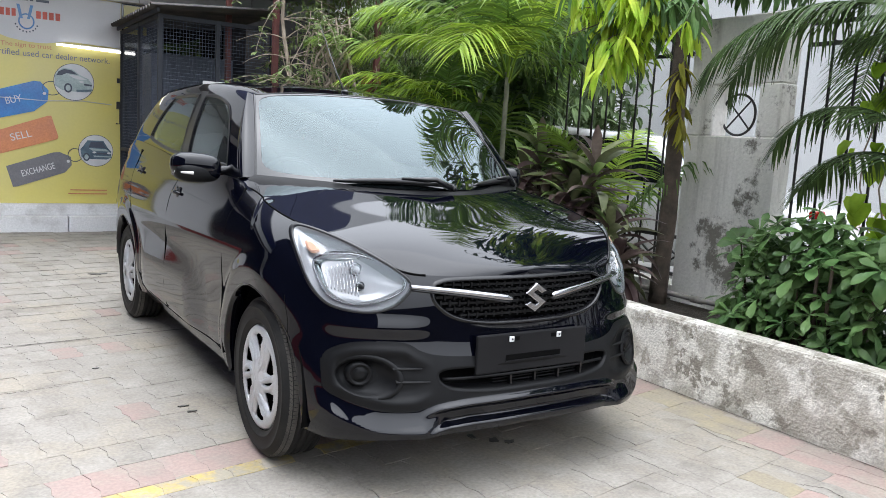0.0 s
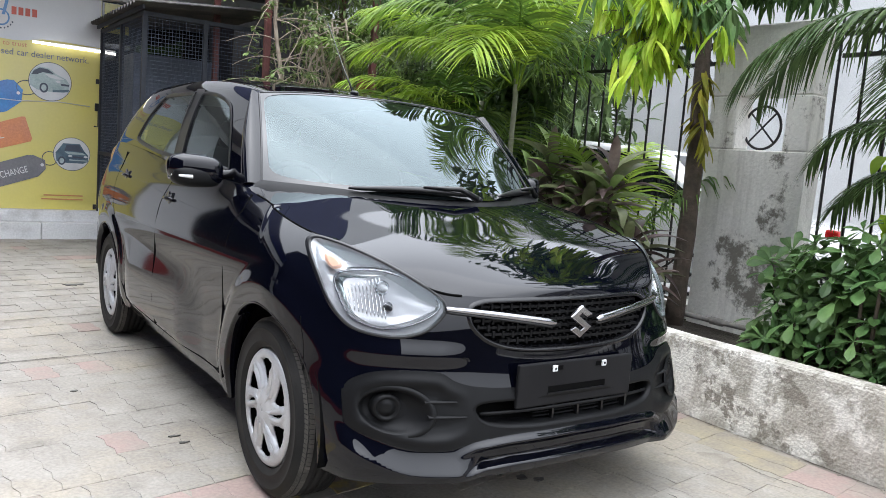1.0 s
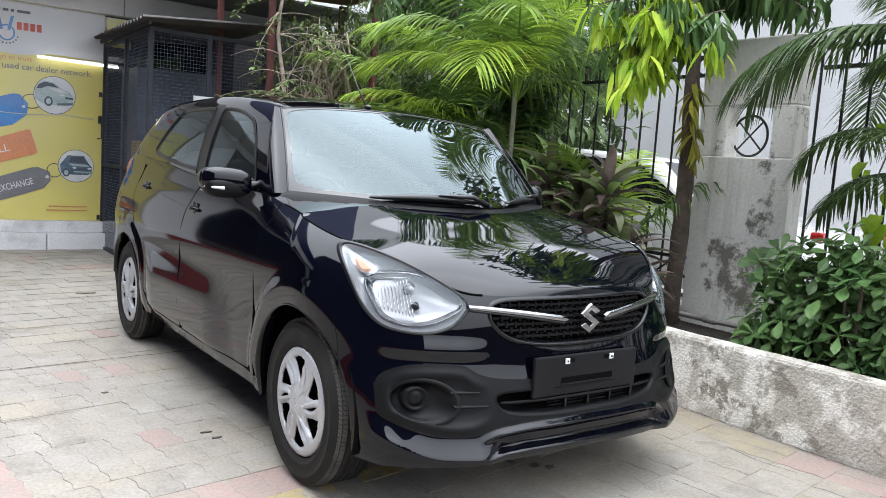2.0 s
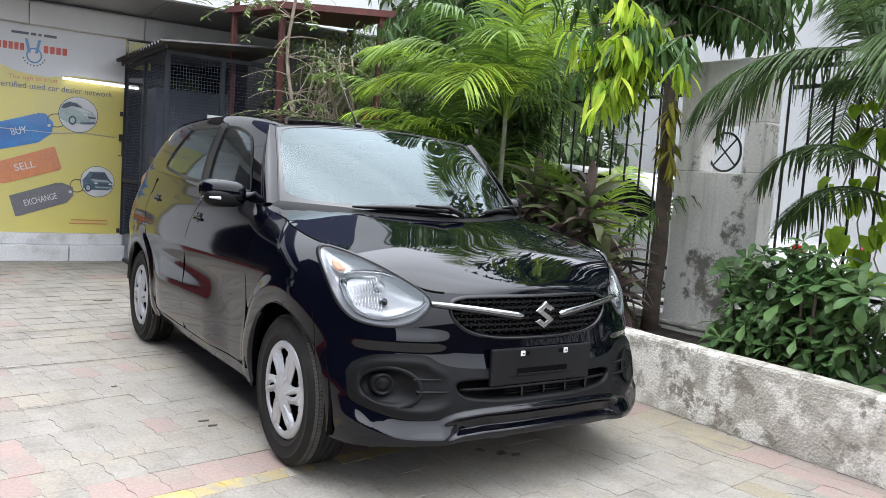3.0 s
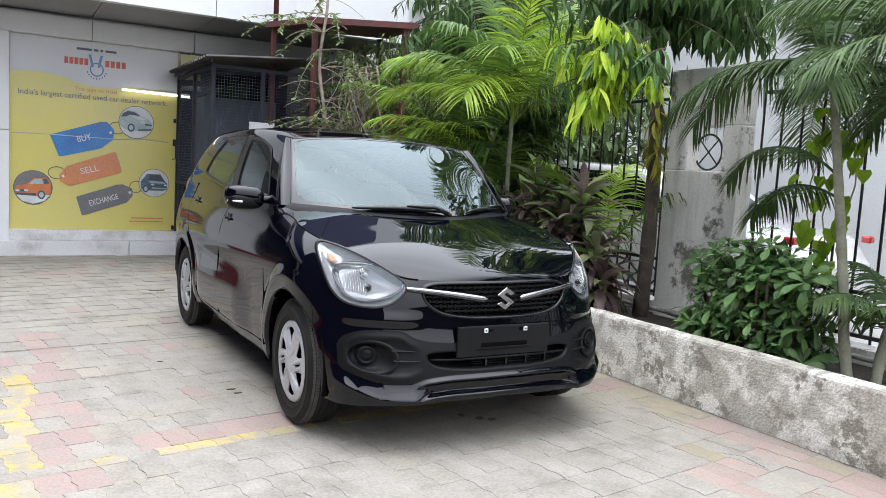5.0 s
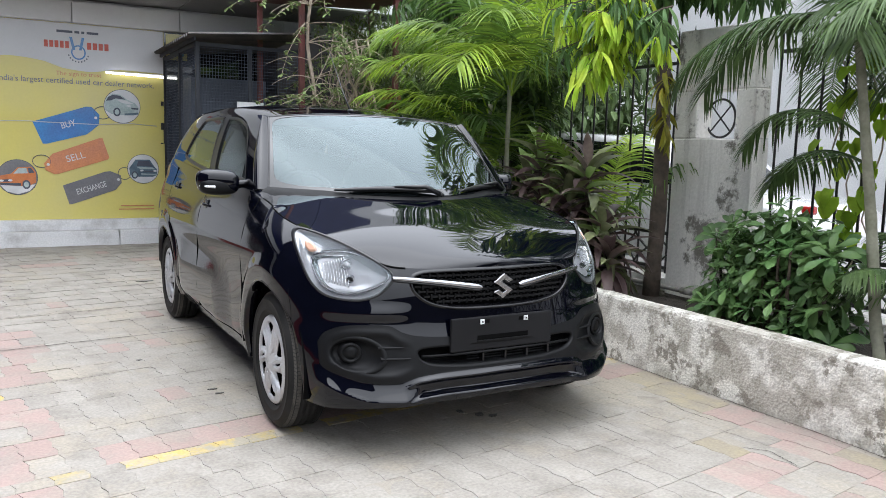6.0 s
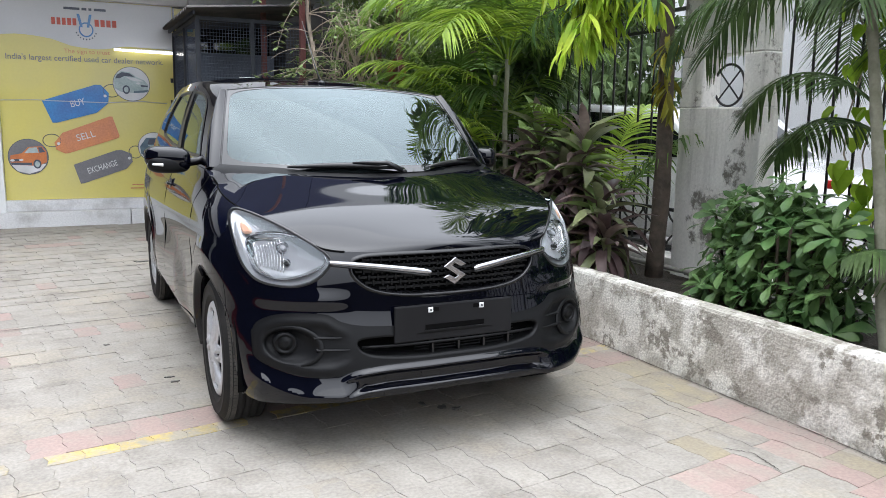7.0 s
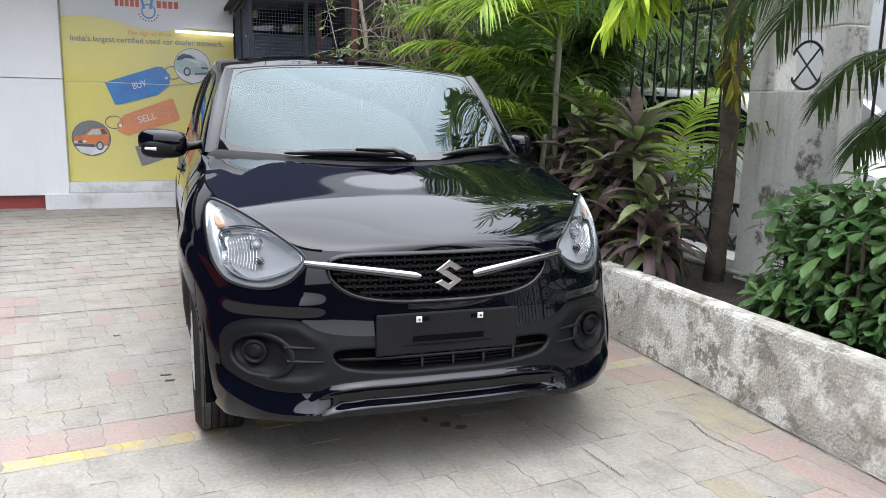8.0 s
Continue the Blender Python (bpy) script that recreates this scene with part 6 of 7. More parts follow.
bmesh.ops.recalc_face_normals(bm, faces=bm.faces)
part("roof_sheet", bm, M["rust"], can)
tube("upright", [(0.62, 5.02, 2.7), (0.62, 5.02, 4.6)], 0.028, M["rust"], can, 8)
# The shade behind the canopy is put into this wall's near-black colour.
dark_room = tagged(box("wall_recess", (1.0, 5.7, 0.0), (2.5, 6.5, 2.5), mat("shade_dark_wall", (0.035, 0.033, 0.035), (0.05, 0.045, 0.045), rough=0.8)), "wall behind the canopy, shade put into its dark colour", "wall", kind="structure")

# ------------------------------------------------------------------ garden pillar, fence
pillar = thing("garden_pillar", (2.3, 0.45, 0), "weathered grey plaster pillar with a square opening", "pillar")
PX0, PX1 = 2.27, 2.42


def rough_block(name, lo, hi, material, parent, wob=0.005, step=0.09):
    """A plaster block with uneven faces and worn edges."""
    bm = box_bm(lo, hi, 0.008, 1)
    es = [e for e in bm.edges if e.calc_length() > step * 1.5]
    for _ in range(3):
        es = [e for e in bm.edges if e.calc_length() > step * 1.6]
        if not es:
            break
        bmesh.ops.subdivide_edges(bm, edges=es, cuts=1, use_grid_fill=True)
    for v_ in bm.verts:
        v_.co += noise.noise_vector(v_.co * 5) * wob
    return part(name, bm, material, parent)


rough_block("lower_block", (PX0, 0.055, 0.0), (PX1, 0.72, 1.355), M["oldplaster"], pillar)
rough_block("side_pier", (PX0 + 0.001, 0.52, 1.355), (PX1 - 0.001, 0.72, 1.665), M["oldplaster"], pillar)
rough_block("side_pier", (PX0 + 0.001, 0.056, 1.355), (PX1 - 0.001, 0.21, 1.665), M["oldplaster"], pillar)
rough_block("top_block", (PX0, 0.06, 1.665), (PX1, 0.715, 2.07), M["oldplaster"], pillar)
ringp = tagged(tube("window_ring", [(2.385, 0.42 + 0.120 * math.cos(t), 1.490 + 0.125 * math.sin(t)) for t in np.linspace(0, 2 * math.pi, 41)], 0.008, M["iron"], None, 8),
               "black iron ring with crossed bars in the pillar opening", "iron ring")
for s_ in (-1, 1):
    tube("cross_bar", [(2.385, 0.42 - 0.085, 1.490 - 0.088 * s_), (2.385, 0.42 + 0.085, 1.490 + 0.088 * s_)], 0.006, M["iron"], ringp, 6)

fence = thing("iron_fence", (2.5, 2, 0.3), "black wrought-iron fence with scrolls behind the planting", "fence")
FBX = 2.50
for y0, y1 in ((-6.0, 0.05), (0.73, 6.4)):
    for z in (0.40, 0.66, 1.90, 2.02):
        box("rail", (FBX - 0.012, y0, z - 0.012), (FBX + 0.012, y1, z + 0.012), M["iron"], fence)
    n = int((y1 - y0) / 0.15)
    for i in range(n + 1):
        y = y0 + 0.07 + 0.15 * i
        tube("bar", [(FBX, y, 0.36), (FBX, y, 1.95), (FBX, y, 2.09), (FBX, y, 2.15)], [0.009, 0.009, 0.009, 0.001], M["iron"], fence, 6)
    n = int((y1 - y0) / 0.26)
    for i in range(n):
        y = y0 + 0.16 + 0.26 * i
        for s_ in (-1, 1):
            tube("scroll", [(FBX - 0.004, y + s_ * 0.13 * math.cos(math.pi * t), 0.40 + 0.26 * t) for t in np.linspace(0, 1, 9)], 0.008, M["iron"], fence, 5)
        tube("top_ring", [(FBX, y + 0.055 * math.cos(t), 1.96 + 0.055 * math.sin(t)) for t in np.linspace(0, 2 * math.pi, 15)], 0.006, M["iron"], fence, 5)

pipe = tagged(tube("water_pipe", [(2.22, -5, 0.33), (2.20, -0.1, 0.335), (2.17, 0.45, 0.335), (2.16, 0.85, 0.335), (2.18, 4.2, 0.34)], 0.017, M["pipe"], None, 8), "grey plastic water pipe along the plinth", "pipe")
tube("joint", [(2.172, 0.38, 0.335), (2.170, 0.46, 0.335)], 0.024, M["pipe"], pipe, 8)

# ------------------------------------------------------------------ beyond the fence
farwall = tagged(box("wall_east", (7.6, -14, -0.05), (7.9, 9, 5.6), mat("pale_far_wall", (0.52, 0.525, 0.53), (0.45, 0.455, 0.46), rough=0.9, scale=0.8)), "pale grey wall across the lane", "wall", kind="structure")
road = tagged(box("road", (2.7, -30, -0.05), (7.6, 30, 0.0), mat("pale_concrete_lane", (0.30, 0.295, 0.28), (0.27, 0.26, 0.25), rough=0.9, scale=1.5)), "pale concrete lane beyond the fence", "road", kind="structure")


def parked_car(x, y):
    c = thing("parked_car", (x, y, 0), "white parked car with red tail lamps in the lane", "car")
    white = mat("white_car_paint", (0.6, 0.6, 0.6), rough=0.2, coat=1, bump=0)
    prof = [(-1.9, 0.30), (-1.95, 0.60), (-1.75, 0.86), (-1.0, 0.95), (-0.45, 1.38), (0.9, 1.46), (1.55, 1.30), (1.85, 0.95), (1.9, 0.5), (1.85, 0.28)]
    bm = bmesh.new()
    a_ = [bm.verts.new((x - 0.78, y + q[0], q[1])) for q in prof]
    b_ = [bm.verts.new((x + 0.78, y + q[0], q[1])) for q in prof]
    n = len(prof)
    bm.faces.new(a_)
    bm.faces.new(b_[::-1])
    for i in range(n):
        bm.faces.new((a_[i], b_[i], b_[(i + 1) % n], a_[(i + 1) % n]))
    bmesh.ops.recalc_face_normals(bm, faces=bm.faces)
    bmesh.ops.bevel(bm, geom=list(bm.edges), offset=0.06, segments=3, profile=0.5, affect="EDGES")
    part("body", bm, white, c, smooth=True)
    for s_ in (-1, 1):
        sheet_pts = [(-0.9, 0.98), (-0.38, 1.33), (0.85, 1.38), (1.4, 1.22), (1.5, 1.0)]
        vs = [(x + s_ * 0.79, y + q[0], q[1]) for q in sheet_pts]
        put("side_glass", vs, [tuple(range(5)) if s_ < 0 else tuple(range(5))[::-1]], M["darkglass"], c)
        box("tail_lamp", (x + s_ * 0.68 - 0.04, y - 1.96, 0.81), (x + s_ * 0.68 + 0.04, y - 1.86, 0.88), M["red_lens"], c, 0.02)
        for yy in (-1.25, 1.25):
            w = lathe("wheel", [(0.05, 0.80), (0.20, 0.81), (0.30, 0.79), (0.30, 0.62)], 24, M["rubber"], c, (x, y + yy, 0.30), "x", s_)
    put("rear_glass", [(x - 0.62, y - 0.98, 0.99), (x + 0.62, y - 0.98, 0.99), (x + 0.55, y - 0.50, 1.345), (x - 0.55, y - 0.50, 1.345)], [(0, 1, 2, 3)], M["darkglass"], c)
    return c


parked_car(4.0, 2.56).rotation_euler = (0, 0, radians(8))

# ------------------------------------------------------------------ plants
rng = random.Random(11)


def strip_leaf(length, width, droop, curl=0.0, n=5, fold=0.18, tipw=0.0, prof=None):
    """One leaf along +y from its stalk, hanging by droop, as verts and faces."""
    vs, fs = [], []
    for i in range(n + 1):
        t = i / n
        w = width * (prof(t) if prof else math.sin(math.pi * min(0.06 + 0.94 * t, 0.985)) ** 0.8)
        a_ = droop * t
        y = length * (math.sin(a_) / droop if droop > 1e-4 else t)
        z = -length * ((1 - math.cos(a_)) / droop if droop > 1e-4 else 0)
        x = curl * length * t * t
        vs += [(x - w / 2, y, z + fold * w), (x, y, z), (x + w / 2, y, z + fold * w)]
    for i in range(n):
        k = 3 * i
        fs += [(k, k + 1, k + 4, k + 3), (k + 1, k + 2, k + 5, k + 4)]
    return vs, fs


def frond(base, azim, elev, length, droop, n=34, ll=0.34, lw=0.02, hang=0.5, r0=0.009, seed=0, lift=0.28):
    """A feather frond: arching stalk and two rows of narrow leaflets."""
    rg = random.Random(seed)
    sp = Soup()
    pts = []
    p = Vector(base)
    steps = 22
    az = azim
    for i in range(steps + 1):
        pts.append(p.copy())
        s = i / steps
        el = elev - droop * s ** 1.35
        d = Vector((math.cos(az) * math.cos(el), math.sin(az) * math.cos(el), math.sin(el)))
        p = p + d * (length / steps)
    sp.add(*tube_data(pts, [r0 * (1 - 0.85 * i / steps) for i in range(steps + 1)], 5, False))
    for i in range(n):
        s = 0.16 + 0.84 * (i + 0.5) / n
        f = s * steps
        k = min(int(f), steps - 1)
        q = pts[k].lerp(pts[k + 1], f - k)
        tan = (pts[k + 1] - pts[k]).normalized()
        side = tan.cross(Vector((0, 0, 1)))
        if side.length < 0.05:
            side = Vector((math.sin(az), -math.cos(az), 0))
        side.normalize()
        up = side.cross(tan).normalized()
        L = ll * (math.sin(math.pi * (0.18 + 0.74 * s)) ** 0.7) * rg.uniform(0.82, 1.12)
        ang = math.radians(16 + 38 * s + rg.uniform(-9, 9))
        for sg in (-1, 1):
            d = (side * sg * math.cos(ang) + tan * math.sin(ang) + up * (lift + rg.uniform(-0.08, 0.08))).normalized()
            wv = d.cross(up + side * sg * 0.3).normalized()
            vs = []
            m = 4
            for j in range(m + 1):
                t = j / m
                w = lw * (0.55 + 1.1 * t - 1.55 * t * t) * 0.95
                c = q + d * (L * t) + Vector((0, 0, -1)) * (L * hang * t * t)
                vs += [c - wv * w / 2, c + wv * w / 2]
            fs = [(2 * j, 2 * j + 1, 2 * j + 3, 2 * j + 2) for j in range(m)]
            sp.add(vs, fs)
    return sp


def palm(name, label, stems, material, seed, hang=0.35, lift=0.28, lw=0.021, dense=1.0):
    """stems: base, top, radius and fronds (azimuth degrees, elevation, length, droop, leaflet length)."""
    t = thing(name, stems[0][0], label, "palm")
    k = seed
    for base, top, r, fronds in stems:
        b, tp = Vector(base), Vector(top)
        pts = [b.lerp(tp, i / 8) + Vector((0.02 * math.sin(i * 0.9), 0.02 * math.sin(i * 0.7 + 1), 0)) * (1 if 0 < i < 8 else 0) for i in range(9)]
        vs, fs = [], []
        rings, rad = [], []
        n = 30
        for i in range(n + 1):
            f = 8 * i / n
            j = min(int(f), 7)
            rings.append(pts[j].lerp(pts[j + 1], f - j))
            rad.append(r * (1.12 - 0.3 * i / n) * (1.10 if i % 3 == 0 else 1.0))
        tube("stem", rings, rad, M["palmbark"], t, 12)
        for az, el, ln, dr, ll, *at in fronds:
            k += 1
            off = Vector((0.02 * math.cos(math.radians(az)), 0.02 * math.sin(math.radians(az)), -0.04 * (k % 4)))
            root = b.lerp(tp, at[0]) if at else tp + off
            sp = frond(root, math.radians(az), math.radians(el), ln, dr, n=int((40 + ln * 30) * dense), ll=ll * (0.85 if material is M["palm_dark"] else 1.0), lw=lw + 0.003 * (k % 3), hang=hang + 0.1 * (k % 3), seed=k, lift=lift)
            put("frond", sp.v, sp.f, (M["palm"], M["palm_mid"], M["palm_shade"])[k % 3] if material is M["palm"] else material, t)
    return t


def spread(n, seed, az0=0, el=(35, 75), ln=(0.9, 1.4), dr=(0.9, 1.7), ll=(0.3, 0.42)):
    rg = random.Random(seed)
    out = []
    for i in range(n):
        out.append((az0 + i * 137.5 + rg.uniform(-18, 18), rg.uniform(*el), rg.uniform(*ln), rg.uniform(*dr), rg.uniform(*ll)))
    return out


# Two darker copies of the areca leaf, with shade put into their greens.
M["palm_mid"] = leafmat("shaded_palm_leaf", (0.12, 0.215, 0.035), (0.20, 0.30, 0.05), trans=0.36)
M["palm_shade"] = leafmat("deep_shade_palm_leaf", (0.065, 0.13, 0.028), (0.11, 0.19, 0.038), trans=0.32)
# bright areca clump beside the car
UPR = dict(el=(35, 72), ln=(0.85, 1.15), dr=(0.9, 2.0), ll=(0.42, 0.56))
palm("areca_palm", "bright green areca palm with slim ringed trunk",
     [((1.60, 1.76, 0.27), (1.61, 1.80, 1.78), 0.019, spread(5, 3, 20, **UPR) + [(150, 62, 1.15, 1.7, 0.48), (330, 66, 1.15, 1.6, 0.48), (60, 70, 1.1, 1.3, 0.46), (230, 60, 1.1, 1.6, 0.48), (190, 72, 1.1, 1.4, 0.46), (285, 76, 1.05, 1.2, 0.46), (110, 50, 1.1, 1.5, 0.48), (100, 84, 1.35, 0.8, 0.46), (250, 80, 1.3, 0.9, 0.46), (10, 79, 1.3, 0.9, 0.46)]),
      ((1.80, 2.35, 0.27), (1.78, 2.30, 1.05), 0.022, spread(4, 7, 70, **UPR) + [(160, 66, 1.3, 1.5, 0.5), (20, 70, 1.3, 1.4, 0.5)]),
      ((2.05, 2.75, 0.27), (2.05, 2.75, 1.65), 0.024, spread(4, 5, 10, **UPR) + [(170, 68, 1.3, 1.5, 0.5), (280, 70, 1.4, 1.3, 0.5)])], M["palm"], 100, 0.50, 0.22, 0.020, 0.64)
palm("areca_palm", "green areca palm clump behind the parked hatchback",
     [((1.85, 3.1, 0.27), (1.85, 3.1, 1.3), 0.024, spread(4, 9, 0, **UPR) + [(150, 70, 1.4, 1.4, 0.5), (250, 66, 1.4, 1.4, 0.5)]),
      ((1.75, 3.7, 0.27), (1.72, 3.65, 1.0), 0.022, spread(6, 15, 40, **UPR)),
      ((2.1, 1.25, 0.27), (2.1, 1.25, 0.70), 0.018, spread(4, 21, 40, (45, 80), (0.8, 1.15), (0.6, 1.3), (0.40, 0.50)))], M["palm"], 200, 0.50, 0.22, 0.020, 0.60)
# dark arching palm by the pillar
palm("arching_palm", "dark green palm with long arching fronds over the pillar",
     [((1.74, -1.20, 0.27), (1.99, -0.74, 2.0), 0.025,
       [(-100, 28, 1.15, 1.4, 0.36), (-145, 18, 1.0, 1.3, 0.34), (40, 8, 1.1, 1.3, 0.36), (95, 4, 1.0, 1.2, 0.36), (-60, 62, 1.4, 1.4, 0.38), (30, 70, 1.4, 1.3, 0.38), (-50, 15, 1.2, 1.3, 0.4), (-75, 35, 1.2, 1.5, 0.4), (-20, 5, 1.1, 1.2, 0.4), (10, 25, 1.2, 1.4, 0.4), (55, 66, 0.8, 1.2, 0.32), (75, 72, 0.75, 1.0, 0.32), (120, 10, 1.0, 1.35, 0.32), (78, 74, 1.5, 1.2, 0.36), (150, 72, 1.3, 1.2, 0.34), (40, 50, 0.9, 1.3, 0.34),
        (20, 60, 1.4, 1.5, 0.36), (-30, 60, 1.4, 1.6, 0.36), (-80, 62, 1.3, 1.7, 0.36), (-125, 66, 1.15, 1.5, 0.34), (100, 82, 1.4, 0.9, 0.36),
        (90, 38, 0.85, 1.9, 0.26, 0.62), (75, 20, 0.8, 1.4, 0.26, 0.55)]),
      ((1.80, -1.30, 0.27), (2.02, -1.36, 1.62), 0.024, [(60, 30, 1.1, 1.4, 0.36), (95, 45, 0.95, 1.4, 0.3), (0, 20, 1.1, 1.4, 0.36), (40, 60, 1.1, 1.4, 0.34), (-20, 50, 1.1, 1.4, 0.34), (-100, 60, 0.9, 1.4, 0.3)]),
      ((1.92, -1.80, 0.27), (2.02, -1.74, 1.85), 0.026, [(100, 35, 1.3, 1.5, 0.36), (125, 55, 1.3, 1.5, 0.36), (70, 20, 1.2, 1.4, 0.36), (150, 30, 1.1, 1.4, 0.34), (40, 60, 1.2, 1.3, 0.36), (-60, 50, 1.2, 1.4, 0.36), (-120, 60, 1.1, 1.4, 0.36)]),
      ((1.98, -1.28, 0.27), (2.0, -1.26, 0.62), 0.018, [(165, 45, 0.55, 1.3, 0.22), (120, 40, 0.5, 1.3, 0.2), (200, 55, 0.5, 1.2, 0.2), (70, 60, 0.5, 1.2, 0.2)])], M["palm_dark"], 300, 0.55, 0.05, 0.015, 0.82)


# ---- drooping-leaf tree
def leafy(name, label, base, top, r0, twigs, mats, seed, leaf_len=(0.13, 0.20), leaf_w=(0.028, 0.040), per=14, category="tree", limbs=True):
    """A tree whose twigs carry hanging lance-shaped leaves. twigs: start, end."""
    rg = random.Random(seed)
    t = thing(name, base, label, category)
    b, tp = Vector(base), Vector(top)
    pts, rad = [], []
    for i in range(25):
        f = i / 24
        pts.append(b.lerp(tp, f) + Vector((0.018 * math.sin(f * 9), 0.018 * math.sin(f * 7 + 2), 0)))
        rad.append(r0 * (1.12 - 0.45 * f) * (1 + 0.05 * math.sin(i * 2.1)))
    vs, fs = tube_data(pts, rad, 14)
    vs = [v + noise.noise_vector(v * 14) * 0.006 for v in vs]
    put("trunk", vs, fs, M["bark"], t, "", True)
    soups = [Soup() for _ in mats]
    wood = Soup()
    for (s, e, which) in twigs:
        s, e = Vector(s), Vector(e)
        mid = s.lerp(e, 0.5) + Vector((0, 0, 0.10 * (e - s).length))
        path = []
        for i in range(9):
            f = i / 8
            path.append(s * (1 - f) ** 2 + mid * 2 * f * (1 - f) + e * f * f)
        wood.add(*tube_data(path, [0.007 * (1 - 0.75 * i / 8) for i in range(9)], 5, False))
        for i in range(per):
            f = 0.12 + 0.88 * (i + rg.random()) / per
            k = min(int(f * 8), 7)
            q = path[k].lerp(path[k + 1], min(f * 8 - k, 1))
            L, W = rg.uniform(*leaf_len), rg.uniform(*leaf_w)
            az = rg.uniform(0, 2 * math.pi)
            lv, lf = strip_leaf(L, W, rg.uniform(0.3, 0.8), rg.uniform(-0.15, 0.15), 5, 0.22)
            m = Matrix.Translation(q) @ Euler((rg.uniform(-1.45, -0.55), rg.uniform(-0.4, 0.4), az), "XYZ").to_matrix().to_4x4()
            m = Matrix.Translation(q) @ Matrix.Rotation(az, 4, "Z") @ Matrix.Rotation(rg.uniform(-1.35, -0.45), 4, "X") @ Matrix.Rotation(rg.uniform(-0.5, 0.5), 4, "Y")
            soups[which].add([m @ Vector(v) for v in lv], lf)
    put("limb", wood.v, wood.f, M["bark"], t)
    for sp, mt in zip(soups, mats):
        if sp.v:
            put("crown", sp.v, sp.f, mt, t)
    return t


rg = random.Random(5)
twigs = []
T0 = Vector((2.1, 0.68, 0))
for i in range(100):
    a_ = rg.uniform(0, 2 * math.pi)
    z = rg.uniform(2.40, 2.95)
    R = rg.uniform(0.25, 0.9)
    s = T0 + Vector((0.03 * math.cos(a_), 0.03 * math.sin(a_), z))
    e = s + Vector((R * math.cos(a_), R * math.sin(a_), rg.uniform(-0.3, 0.15) - 0.05))
    twigs.append((s, e, 0))
# young bright sprays hanging over the bed
for (x, y, z, x1, y1, z1) in ((2.0, 0.95, 2.35, 1.80, 1.35, 1.75), (2.0, 0.95, 2.35, 1.85, 1.15, 1.70), (2.0, 0.95, 2.35, 1.75, 0.95, 1.75), (2.0, 1.0, 2.3, 1.9, 1.5, 1.85), (2.0, 0.9, 2.25, 1.78, 0.80, 1.80),
                              (2.0, 1.0, 2.35, 1.70, 1.25, 1.80), (1.98, 1.05, 2.2, 1.72, 1.10, 1.65), (2.0, 0.9, 2.3, 1.74, 1.0, 1.95), (2.0, 0.95, 2.3, 1.8, 1.28, 1.95)):
    off = Vector((-0.44, -0.57, -0.06))
    for _ in range(4):
        side = Vector((0.77, -0.64, 0)) * rg.uniform(-0.10, 0.30)
        p0 = Vector((x - 0.12, y - 0.08, z + rg.uniform(-0.34, -0.06))) + off + side * 0.7
        p1 = Vector((x1 - 0.14 + rg.uniform(-0.1, 0.1), y1 - 0.10 + rg.uniform(-0.1, 0.1), z1 + rg.uniform(-0.02, 0.40))) + off + side
        twigs.append((p0, p0.lerp(p1, 0.86), rg.choice((1, 1, 1, 1, 3, 3))))
# dark low boughs reaching over the pillar
for i in range(52):
    reach = rg.uniform(0.15, 0.80)
    s = T0 + Vector((0, 0, rg.uniform(2.42, 2.75)))
    twigs.append((s, T0 + Vector((0.857, -0.515, 0)) * reach + Vector((rg.uniform(-0.2, 0.2), rg.uniform(-0.2, 0.2), rg.uniform(2.22, 2.62))), 0))
twigs.append((Vector((2.1, 0.69, 2.25)), Vector((1.46, 0.34, 2.28)), 3))
twigs.append((Vector((2.1, 0.69, 2.32)), Vector((1.40, 0.40, 2.20)), 0))
for (x, y, z) in ((2.02, 0.60, 1.75), (2.04, 0.56, 1.50)):
    twigs.append(((2.1, 0.66, z + 0.1), (x, y, z - 0.12), 2))
M["ashoka_old"] = leafmat("yellowing_leaf", (0.28, 0.24, 0.03), (0.20, 0.22, 0.03), trans=0.35)
leafy("mast_tree", "mast tree with a bare brown trunk and drooping glossy leaves", (2.1, 0.66, 0.25), (2.1, 0.70, 3.7), 0.050, twigs, (M["ashoka"], M["ashoka_new"], M["ashoka_old"], M["bush"]), 41, (0.14, 0.21), (0.025, 0.038), per=19)
twigs = []
for i in range(72):
    z = rg.uniform(2.45, 3.8)
    a_ = rg.uniform(0, 2 * math.pi)
    R = rg.uniform(0.4, 1.1)
    s = Vector((2.2 + 0.03 * math.cos(a_), 3.45 + 0.03 * math.sin(a_), z))
    twigs.append((s, s + Vector((R * math.cos(a_), R * math.sin(a_), rg.uniform(-0.4, 0.05) - 0.1)), 0))
leafy("mast_tree", "mast tree with drooping leaves behind the palms", (2.2, 3.45, 0.25), (2.2, 3.45, 3.7), 0.06, twigs, (M["ashoka"],), 43, (0.13, 0.21), (0.024, 0.036), per=28)


# ---- leaves as single pieces
def leaf_mesh(name, data, material):
    return mesh(name, data[0], data[1], material, True)


def leaf_piece(name, me, m, parent):
    ob = new(name, me)
    ob.parent = parent
    ob.matrix_parent_inverse = parent_world(parent).inverted()
    ob.matrix_basis = m
    return ob


